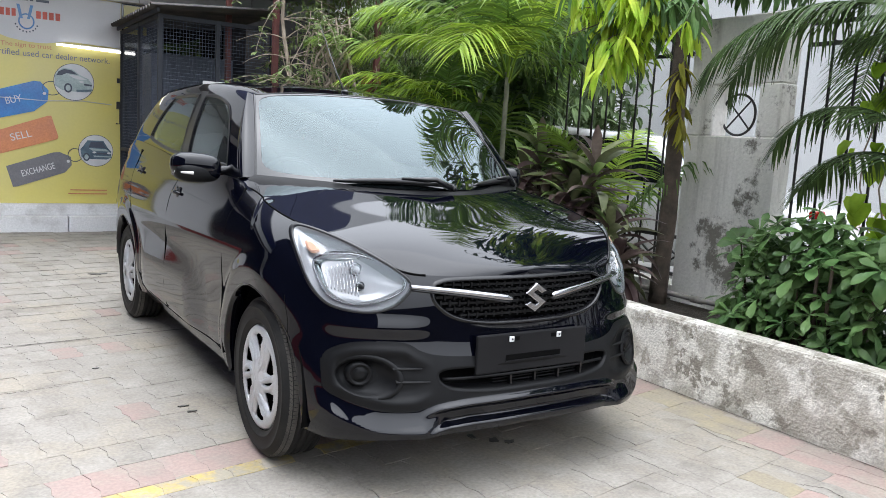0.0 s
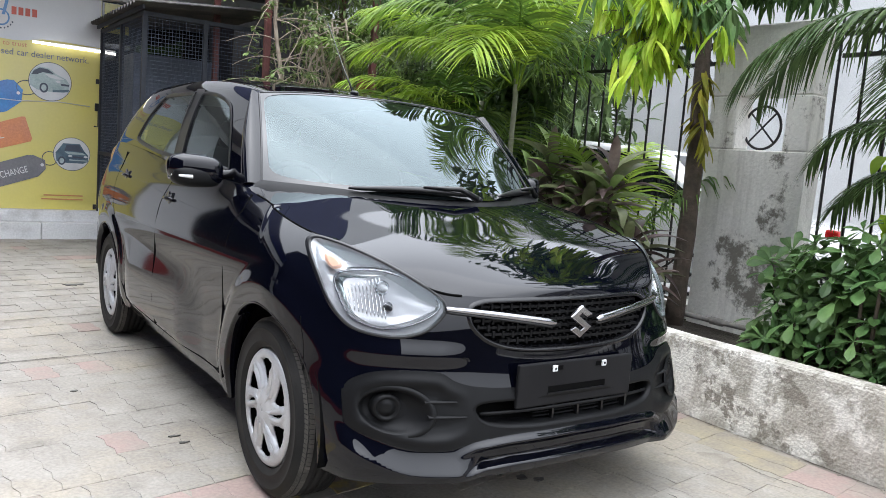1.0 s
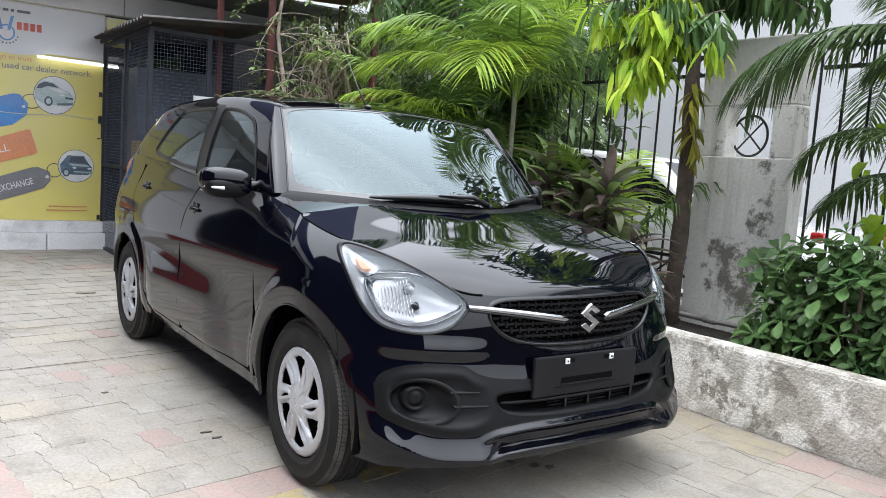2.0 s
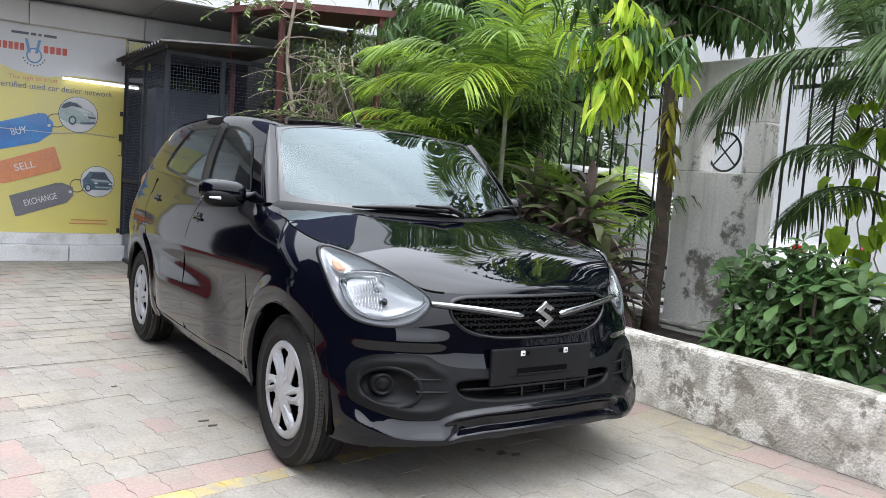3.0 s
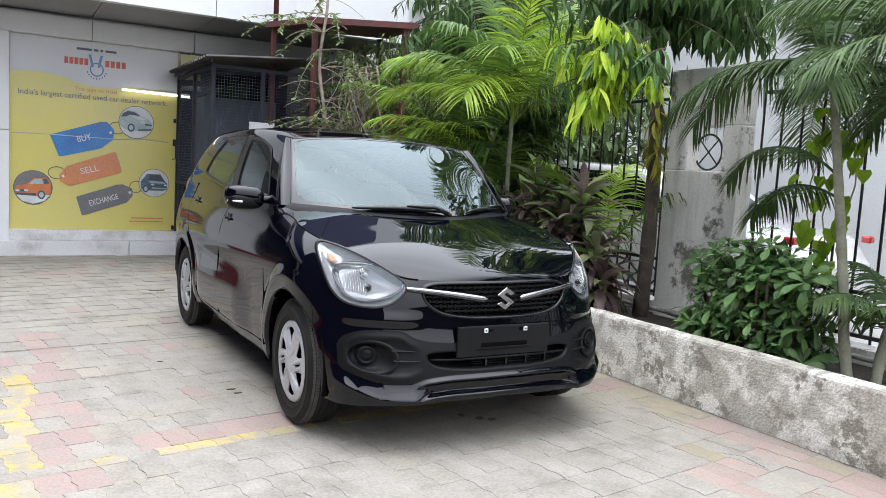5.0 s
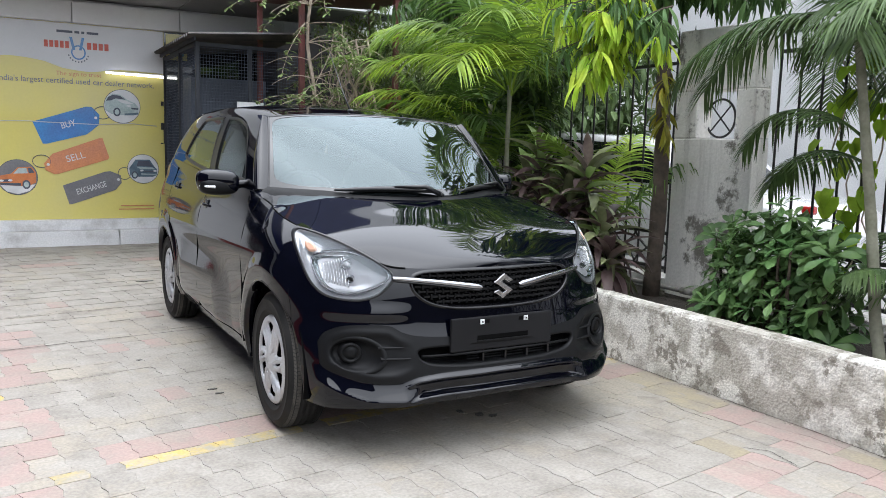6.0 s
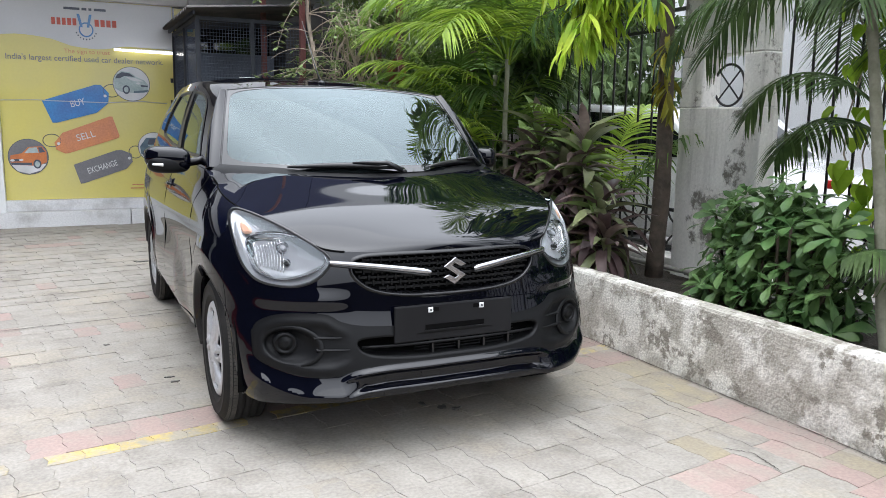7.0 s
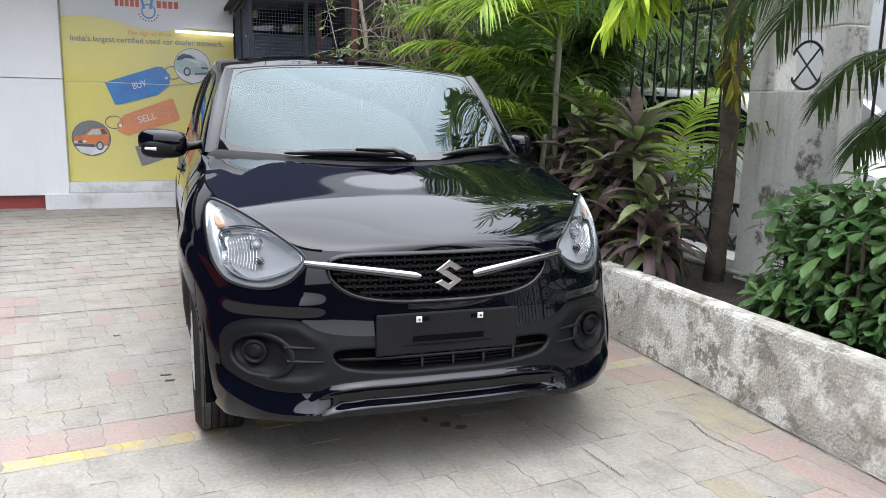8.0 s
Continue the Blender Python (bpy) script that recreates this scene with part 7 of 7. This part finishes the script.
spat = lambda t: max(0.12, (t / 0.70) ** 1.15) if t < 0.70 else max(0.16, math.sqrt(max(0.0, 1 - ((t - 0.70) / 0.30) ** 2)))
BUSH = [leaf_mesh("bush_leaf", strip_leaf(0.120 + 0.016 * i, 0.048 + 0.004 * i, 0.45 + 0.25 * i, 0.06 * (i - 1), 10, 0.12, prof=spat), M["bush"]) for i in range(3)]
bush = thing("leafy_bush", (1.85, -0.55, 0.27), "dense green bush with rosettes of spoon-shaped leaves", "bush")
rg = random.Random(8)
wood, inner = Soup(), Soup()
for i in range(33):
    u = -1 + 2 * ((i * 0.618) % 1)
    w = ((i * 0.379) % 1)
    y = -0.53 + 0.44 * u
    z = 0.34 + (0.72 - 0.30 * u * u) * w
    x = 1.76 + rg.uniform(-0.12, 0.10) + 0.16 * w * rg.random()
    c = Vector((x, y, z))
    wood.add(*tube_data([(1.86 + rg.uniform(-0.08, 0.08), -0.55 + 0.2 * u, 0.26), (x + 0.03, y * 0.9 - 0.05, (0.27 + z) / 2), c], [0.012, 0.010, 0.007], 6, False))
    tilt = Matrix.Rotation(rg.uniform(-0.5, 0.5), 4, "X") @ Matrix.Rotation(rg.uniform(-0.9, -0.1), 4, "Y")
    for k in range(9):
        az = k * 2.4 + rg.uniform(-0.2, 0.2)
        el = 0.85 - 0.13 * k + rg.uniform(-0.1, 0.1)
        m = Matrix.Translation(c) @ tilt @ Matrix.Rotation(az, 4, "Z") @ Matrix.Rotation(el, 4, "X") @ Matrix.Scale(rg.uniform(0.95, 1.3) * (0.68 + 0.05 * k), 4)
        leaf_piece("leaf", BUSH[rg.randrange(3)], m, bush)
for i in range(900):
    u = rg.uniform(-1, 1)
    c = Vector((1.83 + rg.uniform(-0.14, 0.18), -0.53 + 0.42 * u, 0.30 + (0.68 - 0.30 * u * u) * rg.random()))
    lv, lf = strip_leaf(0.125, 0.050, 0.6, 0.05, 6, 0.12, prof=spat)
    m = Matrix.Translation(c) @ Matrix.Rotation(rg.uniform(0, 6.3), 4, "Z") @ Matrix.Rotation(rg.uniform(-0.9, 0.6), 4, "X")
    inner.add([m @ Vector(v) for v in lv], lf)
for i in range(34):
    u = -1 + 2 * ((i * 0.755 + 0.2) % 1)
    w = (i * 0.569) % 1
    c = Vector((1.67 + 0.12 * w + rg.uniform(-0.04, 0.04), -0.55 + 0.34 * u, 0.38 + (0.62 - 0.28 * u * u) * w))
    tilt = Matrix.Rotation(rg.uniform(-0.5, 0.5), 4, "X") @ Matrix.Rotation(rg.uniform(-1.0, -0.2), 4, "Y")
    for k in range(9):
        lv, lf = strip_leaf(0.125, 0.048, 0.55, 0.04, 6, 0.12, prof=spat)
        m = Matrix.Translation(c) @ tilt @ Matrix.Rotation(k * 2.4 + rg.uniform(-0.2, 0.2), 4, "Z") @ Matrix.Rotation(0.85 - 0.13 * k + rg.uniform(-0.1, 0.1), 4, "X") @ Matrix.Scale(rg.uniform(0.85, 1.1) * (0.66 + 0.05 * k), 4)
        inner.add([m @ Vector(v) for v in lv], lf)
put("stem", wood.v, wood.f, M["bark"], bush)
put("foliage", inner.v, inner.f, M["bush"], bush)["kind"] = "stuff"

M["cordy_dark"] = leafmat("cordyline_dark_purple", (0.085, 0.055, 0.055), (0.14, 0.095, 0.09), trans=0.24, rough=0.36)
M["cordy_lime"] = leafmat("cordyline_pale_green", (0.20, 0.31, 0.09), (0.28, 0.38, 0.15), trans=0.36, rough=0.36)
lance = lambda t: (math.sin(math.pi * min(0.08 + 0.92 * t, 0.99)) ** 0.75)
CORD = [leaf_mesh("cordyline_leaf", strip_leaf(0.35 + 0.03 * (i % 3), 0.076 + 0.010 * (i % 2), 0.7 + 0.3 * (i % 3), 0.05 * ((i % 3) - 1), 7, 0.28, prof=lance), M[("cordy_red", "cordy_green", "cordy_dark", "cordy_lime", "cordy_green", "cordy_dark")[i]]) for i in range(6)]
rg = random.Random(19)
for (x, y, stems) in ((1.66, 1.42, ((0.0, 0.0, 1.20), (0.05, 0.20, 1.0), (-0.06, -0.14, 0.86), (0.0, 0.05, 0.66), (0.08, -0.22, 1.05), (-0.04, 0.30, 0.72))), (1.66, 0.88, ((0.0, 0.0, 1.14), (-0.04, 0.16, 0.88), (0.02, -0.16, 0.74), (-0.05, 0.02, 0.58), (0.07, 0.24, 1.02), (-0.02, -0.28, 0.55)))):
    cord = thing("cordyline", (x, y, 0.27), "cordyline with broad purple and dull green leaves", "cordyline", "cordylines in the bed")
    for dx, dy, top in stems:
        tube("stem", [(x + dx * 0.4, y + dy * 0.4, 0.25), (x + dx, y + dy, 0.6), (x + dx, y + dy, top)], [0.018, 0.015, 0.012], M["bark"], cord, 8)
        for k in range(40):
            f = k / 40
            az = k * 2.4 + rg.uniform(-0.3, 0.3)
            el = 1.25 - 2.1 * f + rg.uniform(-0.15, 0.15)
            z = top - 0.34 * f * (top - 0.3) / 0.8
            m = Matrix.Translation((x + dx, y + dy, z)) @ Matrix.Rotation(az, 4, "Z") @ Matrix.Rotation(el, 4, "X") @ Matrix.Rotation(rg.uniform(-0.4, 0.4), 4, "Y") @ Matrix.Scale(rg.uniform(0.68, 1.02), 4)
            leaf_piece("leaf", CORD[rg.randrange(6)], m, cord)

heart_prof = lambda t: (0.75 + 0.5 * t if t < 0.25 else 0.95 * (1 - ((t - 0.25) / 0.76) ** 1.7)) if t < 1 else 0.02
HEART = leaf_mesh("heart_leaf", strip_leaf(0.11, 0.10, 0.5, 0, 14, 0.1, prof=heart_prof), M["heart"])
vine = thing("heart_leaf_vine", (2.46, -0.45, 0.3), "yellow-green heart-leaved vine climbing the iron fence", "vine")
rg = random.Random(31)
for s_ in range(3):
    path = [(2.47 + 0.02 * math.sin(3 * i + s_), -0.38 - 0.12 * s_ + 0.05 * math.sin(1.7 * i + s_), 0.3 + 0.2 * i) for i in range(9)]
    tube("stem", path, 0.005, M["vinewood"], vine, 5)
    for k in range(22):
        p = path[rg.randrange(2, 9)]
        m = Matrix.Translation((p[0] - 0.02, p[1] + rg.uniform(-0.08, 0.08), p[2] + rg.uniform(-0.1, 0.1))) @ Matrix.Rotation(rg.uniform(0.6, 2.6), 4, "Z") @ Matrix.Rotation(rg.uniform(-1.5, -0.7), 4, "X") @ Matrix.Scale(rg.uniform(0.7, 1.15), 4)
        leaf_piece("leaf", HEART, m, vine)

# ---- dry climber by the canopy
climber = thing("dry_climber", (0.95, 3.95, 0), "tangled climber of dry grey stems with few green leaves", "climber")
rg = random.Random(77)
wood, green = Soup(), Soup()
main = [Vector((0.80 + 0.03 * math.sin(k * 0.8), 4.0 + 0.03 * math.sin(k * 1.1), 0.17 * k)) for k in range(21)]
tube("main_stem", main, [0.024 - 0.0006 * k for k in range(21)], M["vinewood"], climber, 8)
for i in range(34):
    x, y = 1.10 + rg.uniform(-0.14, 0.14), 3.80 + rg.uniform(-0.10, 0.10)
    p = Vector((x, y, 0.0))
    pts, d = [p.copy()], Vector((rg.uniform(-0.03, 0.03), rg.uniform(-0.03, 0.03), 1))
    for k in range(15):
        d = (d + Vector((rg.uniform(-0.42, 0.42), rg.uniform(-0.42, 0.42), 0.10))).normalized()
        d.x -= 0.9 * (p.x - 1.10)
        d.y -= 0.9 * (p.y - 3.80)
        p = p + d * 0.165
        pts.append(p.copy())
    r0 = rg.uniform(0.004, 0.010) if i % 5 else 0.019
    wood.add(*tube_data(pts, [r0 * (1 - 0.5 * k / 15) for k in range(16)], 5, False))
for i in range(64):
    k = rg.randrange(11, 20) if i % 3 else rg.randrange(9, 14)
    p = main[k].copy() if i % 3 else Vector((1.1 + rg.uniform(-0.1, 0.1), 3.8, rg.uniform(1.5, 2.3)))
    a_ = rg.uniform(0, 2 * math.pi)
    d = Vector((math.cos(a_), math.sin(a_), rg.uniform(0.0, 0.9))).normalized()
    pts = [p.copy()]
    for k in range(13):
        d = (d + Vector((rg.uniform(-0.18, 0.18), rg.uniform(-0.18, 0.18), -0.09))).normalized()
        p = p + d * (rg.uniform(0.05, 0.085) if i % 3 != 1 else rg.uniform(0.025, 0.04))
        pts.append(p.copy())
        if i % 3 != 1 and k > 2:
            for _ in range(4):
                lv, lf = strip_leaf(rg.uniform(0.05, 0.085), 0.030, 0.4, 0, 3, 0.1)
                m = Matrix.Translation(p) @ Matrix.Rotation(rg.uniform(0, 6.3), 4, "Z") @ Matrix.Rotation(rg.uniform(-0.5, 0.4), 4, "X")
                green.add([m @ Vector(v) for v in lv], lf)
    wood.add(*tube_data(pts, [0.0045 * (1 - 0.6 * k / 13) for k in range(14)], 4, False))
put("stem", wood.v, wood.f, M["vinewood"], climber, "tangle of dry woody stems")
put("foliage", green.v, green.f, M["feather"], climber)
dry = thing("dry_leaf", (1.62, 3.92, 0.0), "hanging dry brown leaf by the canopy post", "leaf")
DRY = leaf_mesh("dry_blade", strip_leaf(0.30, 0.10, 1.2, 0.1, 7, 0.35, prof=lance), M["dryleaf"])
tube("stalk", [(1.63, 3.93, 0.0), (1.63, 3.93, 1.3), (1.62, 3.92, 1.83)], 0.006, M["vinewood"], dry, 6)
for k in range(3):
    leaf_piece("blade", DRY, Matrix.Translation((1.62, 3.92, 1.84)) @ Matrix.Rotation(2.0 + 0.9 * k, 4, "Z") @ Matrix.Rotation(-0.9, 4, "X"), dry)


# ---- background foliage
def hedge(name, label, lo, hi, n, seed, material, size=(0.06, 0.12)):
    rg = random.Random(seed)
    sp = Soup()
    for i in range(n):
        c = Vector([rg.uniform(lo[k], hi[k]) for k in range(3)])
        if noise.noise(c * 1.6) < -0.12:
            continue
        L = rg.uniform(*size)
        lv, lf = strip_leaf(L, L * 0.34, 0.6, 0, 3, 0.2)
        m = Matrix.Translation(c) @ Matrix.Rotation(rg.uniform(0, 6.3), 4, "Z") @ Matrix.Rotation(rg.uniform(-1.2, 0.5), 4, "X")
        sp.add([m @ Vector(v) for v in lv], lf)
    ob = put(name, sp.v, sp.f, material)
    return tagged(ob, label, "foliage", kind="stuff")


hedge("feathery_foliage", "soft feathery green foliage behind the canopy post", (1.3, 3.6, 0.5), (2.4, 5.4, 2.6), 11000, 3, M["feather"], (0.04, 0.09))
# Backdrop leaves whose dark green carries the shade behind the palms.
hedge("shade_foliage", "foliage behind the palms, shade put into its dark leaf colour", (2.1, 2.2, 0.45), (2.48, 6.3, 2.0), 7600, 5, M["palm_dark"], (0.10, 0.2))
hedge("lane_foliage", "trees and shrubs beyond the fence", (2.75, 2.7, 0.6), (4.2, 8.5, 3.3), 9500, 7, M["farleaf"], (0.12, 0.24))
hedge("lane_foliage", "dense grey-green shrubs across the lane", (5.0, 4.4, 0.2), (5.9, 9.5, 3.0), 7000, 13, M["farleaf"], (0.16, 0.30))
hedge("lane_foliage", "dense grey-green shrubs along the far wall", (5.9, 6.3, 0.0), (7.4, 10.0, 3.2), 6000, 15, M["farleaf"], (0.16, 0.30))
hedge("lane_foliage", "high green tree tops beyond the lane", (2.9, 4.2, 2.6), (5.5, 9.0, 4.3), 4000, 9, M["farleaf"], (0.14, 0.28))

# ------------------------------------------------------------------ paving blocks
ALPHA = radians(8.5)
UA, VA = Vector((math.cos(ALPHA), math.sin(ALPHA), 0)), Vector((-math.sin(ALPHA), math.cos(ALPHA), 0))


def ground_z(y):
    return 0.013 * max(0.0, y - 2.4)


def block_outline(w, h, half):
    """A zigzag-sided paving block about its middle."""
    a_ = 0.006
    g = 0.0007
    xs = w / 2 - g
    hs = h / 2 - g
    n = 2 if half else 4
    right = [(xs + a_ * (1 if k % 2 else -1), -hs + 2 * hs * k / n) for k in range(n + 1)]
    left = [(-xs + a_ * (1 if k % 2 else -1), -hs + 2 * hs * k / n) for k in range(n + 1)]
    topm = [(0.0, hs - 0.002)]
    botm = [(0.0, -hs - 0.002)]
    return right + topm + left[::-1] + botm


def block_data(w, h, half):
    o = block_outline(w, h, half)
    n = len(o)
    vs = [(x * 0.990, y * 0.994, 0.0) for x, y in o] + [(x, y, -0.0013) for x, y in o] + [(x, y, -0.02) for x, y in o]
    fs = [tuple(range(n))]
    for i in range(n):
        j = (i + 1) % n
        fs.append((n + i, n + j, j, i))
        fs.append((2 * n + i, 2 * n + j, n + j, n + i))
    return vs, fs


PW, PH = 0.125, 0.21
FULL, HALF = block_data(PW, PH, False), block_data(PW, 0.091, True)
shared = {}
for mk in ("paver", "paver_pink", "paver_yellow", "paver_tan"):
    shared[(mk, 0)] = mesh("paving_block", *FULL, M[mk])
    shared[(mk, 1)] = mesh("paving_block", *HALF, M[mk])
rest = {mk: Soup() for mk in ("paver", "paver_pink", "paver_yellow", "paver_tan")}
paving = thing("paving", (0, 0, 0), "worn grey, pink and yellow zigzag paving blocks", "paving", kind="structure")
rg = random.Random(2)
rows = [(-0.030, 0.061, 1)]
v = 0.061
while v < 8.2:
    rows.append((v, v + PH, 0))
    v += PH
v = -0.030
while v > -10.5:
    rows.append((v - PH, v, 0))
    v -= PH
count = 0
for v0, v1, half in rows:
    shift = rg.choice((0, PW / 2)) + rg.uniform(-0.012, 0.012)
    for i in range(-92, 16):
        u = i * PW + shift
        c = UA * u + VA * ((v0 + v1) / 2)
        if c.x > 1.405 or c.x < -9.4 or c.y > 6.42 or c.y < -8.9:
            continue
        vm = (v0 + v1) / 2
        mk = "paver"
        q = rg.random()
        if abs(vm - 0.166) < 0.02 and c.x > -1.56:
            mk = "paver_pink"
        elif half:
            mk = "paver_yellow" if c.x > -1.62 and q < 0.85 else "paver"
        elif -2.02 < c.x < -1.87 and -0.6 < c.y < 1.2:
            mk = "paver_yellow" if q < 0.62 else "paver"
        elif -1.87 < c.x < -1.66 and -0.6 < c.y < 2.4:
            mk = "paver_pink" if q < 0.8 else "paver"
        elif c.x > 1.13:
            mk = "paver_tan" if -0.62 < c.y < -0.12 or q < 0.07 else "paver_pink"
        elif 0.62 < c.x < 1.0 and -1.75 < c.y < -1.12 and q < 0.9:
            mk = "paver_pink"
        elif 0.55 < c.x < 1.05 and -1.1 < c.y < -0.5 and q < 0.28:
            mk = "paver_tan"
        elif abs(vm - 3.63) < 0.1 and q < 0.85:
            mk = "paver_pink"
        elif abs(vm - 2.37) < 0.1 and c.x < -0.95:
            mk = "paver_yellow" if q < 0.5 else "paver"
        elif abs(vm - 5.3) < 0.1 and q < 0.6:
            mk = "paver_pink"
        elif abs(vm - 1.74) < 0.1 and q < 0.55:
            mk = "paver_pink"
        elif q < 0.05 and c.x < -0.9 and c.y > 0.4:
            mk = "paver_pink"
        z = ground_z(c.y) + rg.uniform(-0.0014, 0.0014)
        m = Matrix.Translation((c.x, c.y, z)) @ Matrix.Rotation(ALPHA + rg.uniform(-0.012, 0.012), 4, "Z") @ Matrix.Rotation(rg.uniform(-0.010, 0.010), 4, "X") @ Matrix.Rotation(rg.uniform(-0.010, 0.010), 4, "Y")
        near = (-2.1 < c.x < -0.75 and -0.75 < c.y < 0.55) or (-0.75 <= c.x < 1.4 and -1.25 < c.y < -0.55)
        if near and count < 300:
            count += 1
            leaf_piece("block", shared[(mk, half)], m, paving)
        else:
            d = HALF if half else FULL
            rest[mk].add([m @ Vector(p) for p in d[0]], d[1])
for mk, sp in rest.items():
    ob = put("block_field", sp.v, sp.f, M[mk], paving)
    ob["kind"] = "stuff"


# loose sand swept over the joints: flush in places, washed out in others
sx, sy = np.linspace(-2.7, 1.405, 118), np.linspace(-1.9, 3.2, 146)
grid = []
for y in sy:
    for x in sx:
        wob = noise.noise(Vector((x * 2.3, y * 2.3, 4.0))) + 0.6 * noise.noise(Vector((x * 9.0, y * 9.0, 8.0)))
        edge = min(1.0, max(0.0, (x - 1.33) / 0.06)) if x > 1.33 else 0.0
        grid.append((x, y, ground_z(y) - 0.0026 + 0.0006 * min(1.0, max(0.0, x)) + 0.0020 * max(-1.6, wob) + 0.0014 * edge * (0.75 + wob)))
nx = len(sx)
sand = put("loose_sand", grid, [(j * nx + i, j * nx + i + 1, (j + 1) * nx + i + 1, (j + 1) * nx + i) for j in range(len(sy) - 1) for i in range(nx - 1)], M["joint"])
tagged(sand, "loose grey-brown sand swept into the paving joints", "sand", kind="stuff")

# crumbs of plaster and grit along the foot of the planter wall
rg = random.Random(61)
crumbs = Soup()
for i in range(420):
    y = rg.uniform(-1.9, 1.6)
    x = 1.405 - abs(rg.gauss(0, 0.018))
    r = rg.uniform(0.0015, 0.0048) * (1.6 if rg.random() < 0.06 else 1)
    z = ground_z(y) + r * 0.3
    a_ = rg.uniform(0, 3)
    ring = [(x + r * k * math.cos(a_ + t), y + r * k * math.sin(a_ + t), z + r * h) for k, h in ((1.1, -0.3), (0.7, 0.5)) for t in (0, 1.4, 2.9, 4.6)]
    crumbs.add([Vector(p) for p in ring], [(0, 1, 5, 4), (1, 2, 6, 5), (2, 3, 7, 6), (3, 0, 4, 7), (4, 5, 6, 7)])
tagged(put("plaster_crumbs", crumbs.v, crumbs.f, M["joint"]), "crumbs of plaster and grit along the wall foot", "grit", kind="stuff")


# small dark spots on the paving
def spot(x, y, rx, ry, seed, name="oil_spot", label="small dark oil spot on the paving"):
    rg = random.Random(seed)
    n = 18
    pts = []
    for i in range(n):
        a_ = 2 * math.pi * i / n
        k = 0.6 + 0.5 * noise.noise(Vector((math.cos(a_) * 1.7, math.sin(a_) * 1.7, seed)))
        pts.append((x + rx * k * math.cos(a_), y + ry * k * math.sin(a_), 0.0052 + ground_z(y)))
    lowp = [(p[0], p[1], p[2] - 0.006) for p in pts]
    ob = put(name, pts + lowp, [tuple(range(n))] + [(i, n + i, n + (i + 1) % n, (i + 1) % n) for i in range(n)], M["oil"])
    return tagged(ob, label, "stain", "oil spots on the paving")


for i, (x, y, a_, b_) in enumerate(((0.125, -0.275, 0.035, 0.03), (0.175, -0.315, 0.035, 0.02), (0.06, -0.20, 0.02, 0.03), (-0.92, 0.62, 0.035, 0.014), (-0.90, 0.54, 0.035, 0.012), (-1.16, 1.33, 0.03, 0.012), (-0.75, 3.9, 0.10, 0.05))):
    spot(x, y, a_, b_, i + 1)


def crack(points, width, seed):
    """An open joint: a narrow dark wiggling strip between the blocks."""
    rg = random.Random(seed)
    p = [Vector((x, y, 0)) for x, y in points]
    n = 60
    left, right = [], []
    for i in range(n + 1):
        f = (len(p) - 1) * i / n
        k = min(int(f), len(p) - 2)
        c = p[k].lerp(p[k + 1], f - k)
        d = (p[k + 1] - p[k]).normalized()
        s_ = Vector((-d.y, d.x, 0))
        c = c + s_ * 0.010 * noise.noise(Vector((i * 0.45, seed, 0)))
        w = width * (0.35 + abs(noise.noise(Vector((i * 0.6, seed + 5, 0)))) * 1.3) * min(1, i / 4, (n - i) / 4) + 0.0004
        z = 0.0048 + ground_z(c.y)
        left.append((c.x + s_.x * w, c.y + s_.y * w, z))
        right.append((c.x - s_.x * w, c.y - s_.y * w, z))
    fs = [(i, i + 1, n + 2 + i, n + 1 + i) for i in range(n)]
    ob = put("open_joint", left + right, [f[::-1] for f in fs], M["soil"])
    return tagged(ob, "dark open joint between worn paving blocks", "crack", "open joints in the paving")


crack([(-3.4, 1.62), (-1.64, 1.87), (-0.90, 1.95), (-0.04, 2.03)], 0.0075, 1)
crack([(1.09, -0.50), (1.06, -0.66), (1.09, -0.84)], 0.0032, 2)
crack([(0.93, -1.12), (1.0, -1.2), (0.97, -1.36)], 0.0035, 8)
crack([(-2.6, 0.30), (-2.0, 0.40)], 0.004, 3)
crack([(0.535, -0.62), (0.56, -0.88)], 0.0025, 4)
crack([(-2.2, 0.98), (-1.3, 1.10)], 0.003, 5)
crack([(1.395, -2.0), (1.392, -0.6), (1.395, 0.6)], 0.0045, 6)
crack([(-3.0, 2.6), (-1.5, 2.82)], 0.005, 7)

# short open stretches along the courses, where the sand has washed out
rg = random.Random(23)
for i in range(34):
    course = rows[rg.randrange(len(rows))]
    u = rg.uniform(-2.6, 1.2)
    v_ = course[1]
    a_, b_ = UA * u + VA * v_, UA * (u + rg.uniform(0.10, 0.34)) + VA * (v_ + rg.uniform(-0.006, 0.006))
    if not (-2.6 < a_.x and b_.x < 1.3 and -1.5 < a_.y < 3.6):
        continue
    crack([(a_.x, a_.y), ((a_.x + b_.x) / 2, (a_.y + b_.y) / 2 + rg.uniform(-0.005, 0.005)), (b_.x, b_.y)], rg.uniform(0.0016, 0.0034), 30 + i)
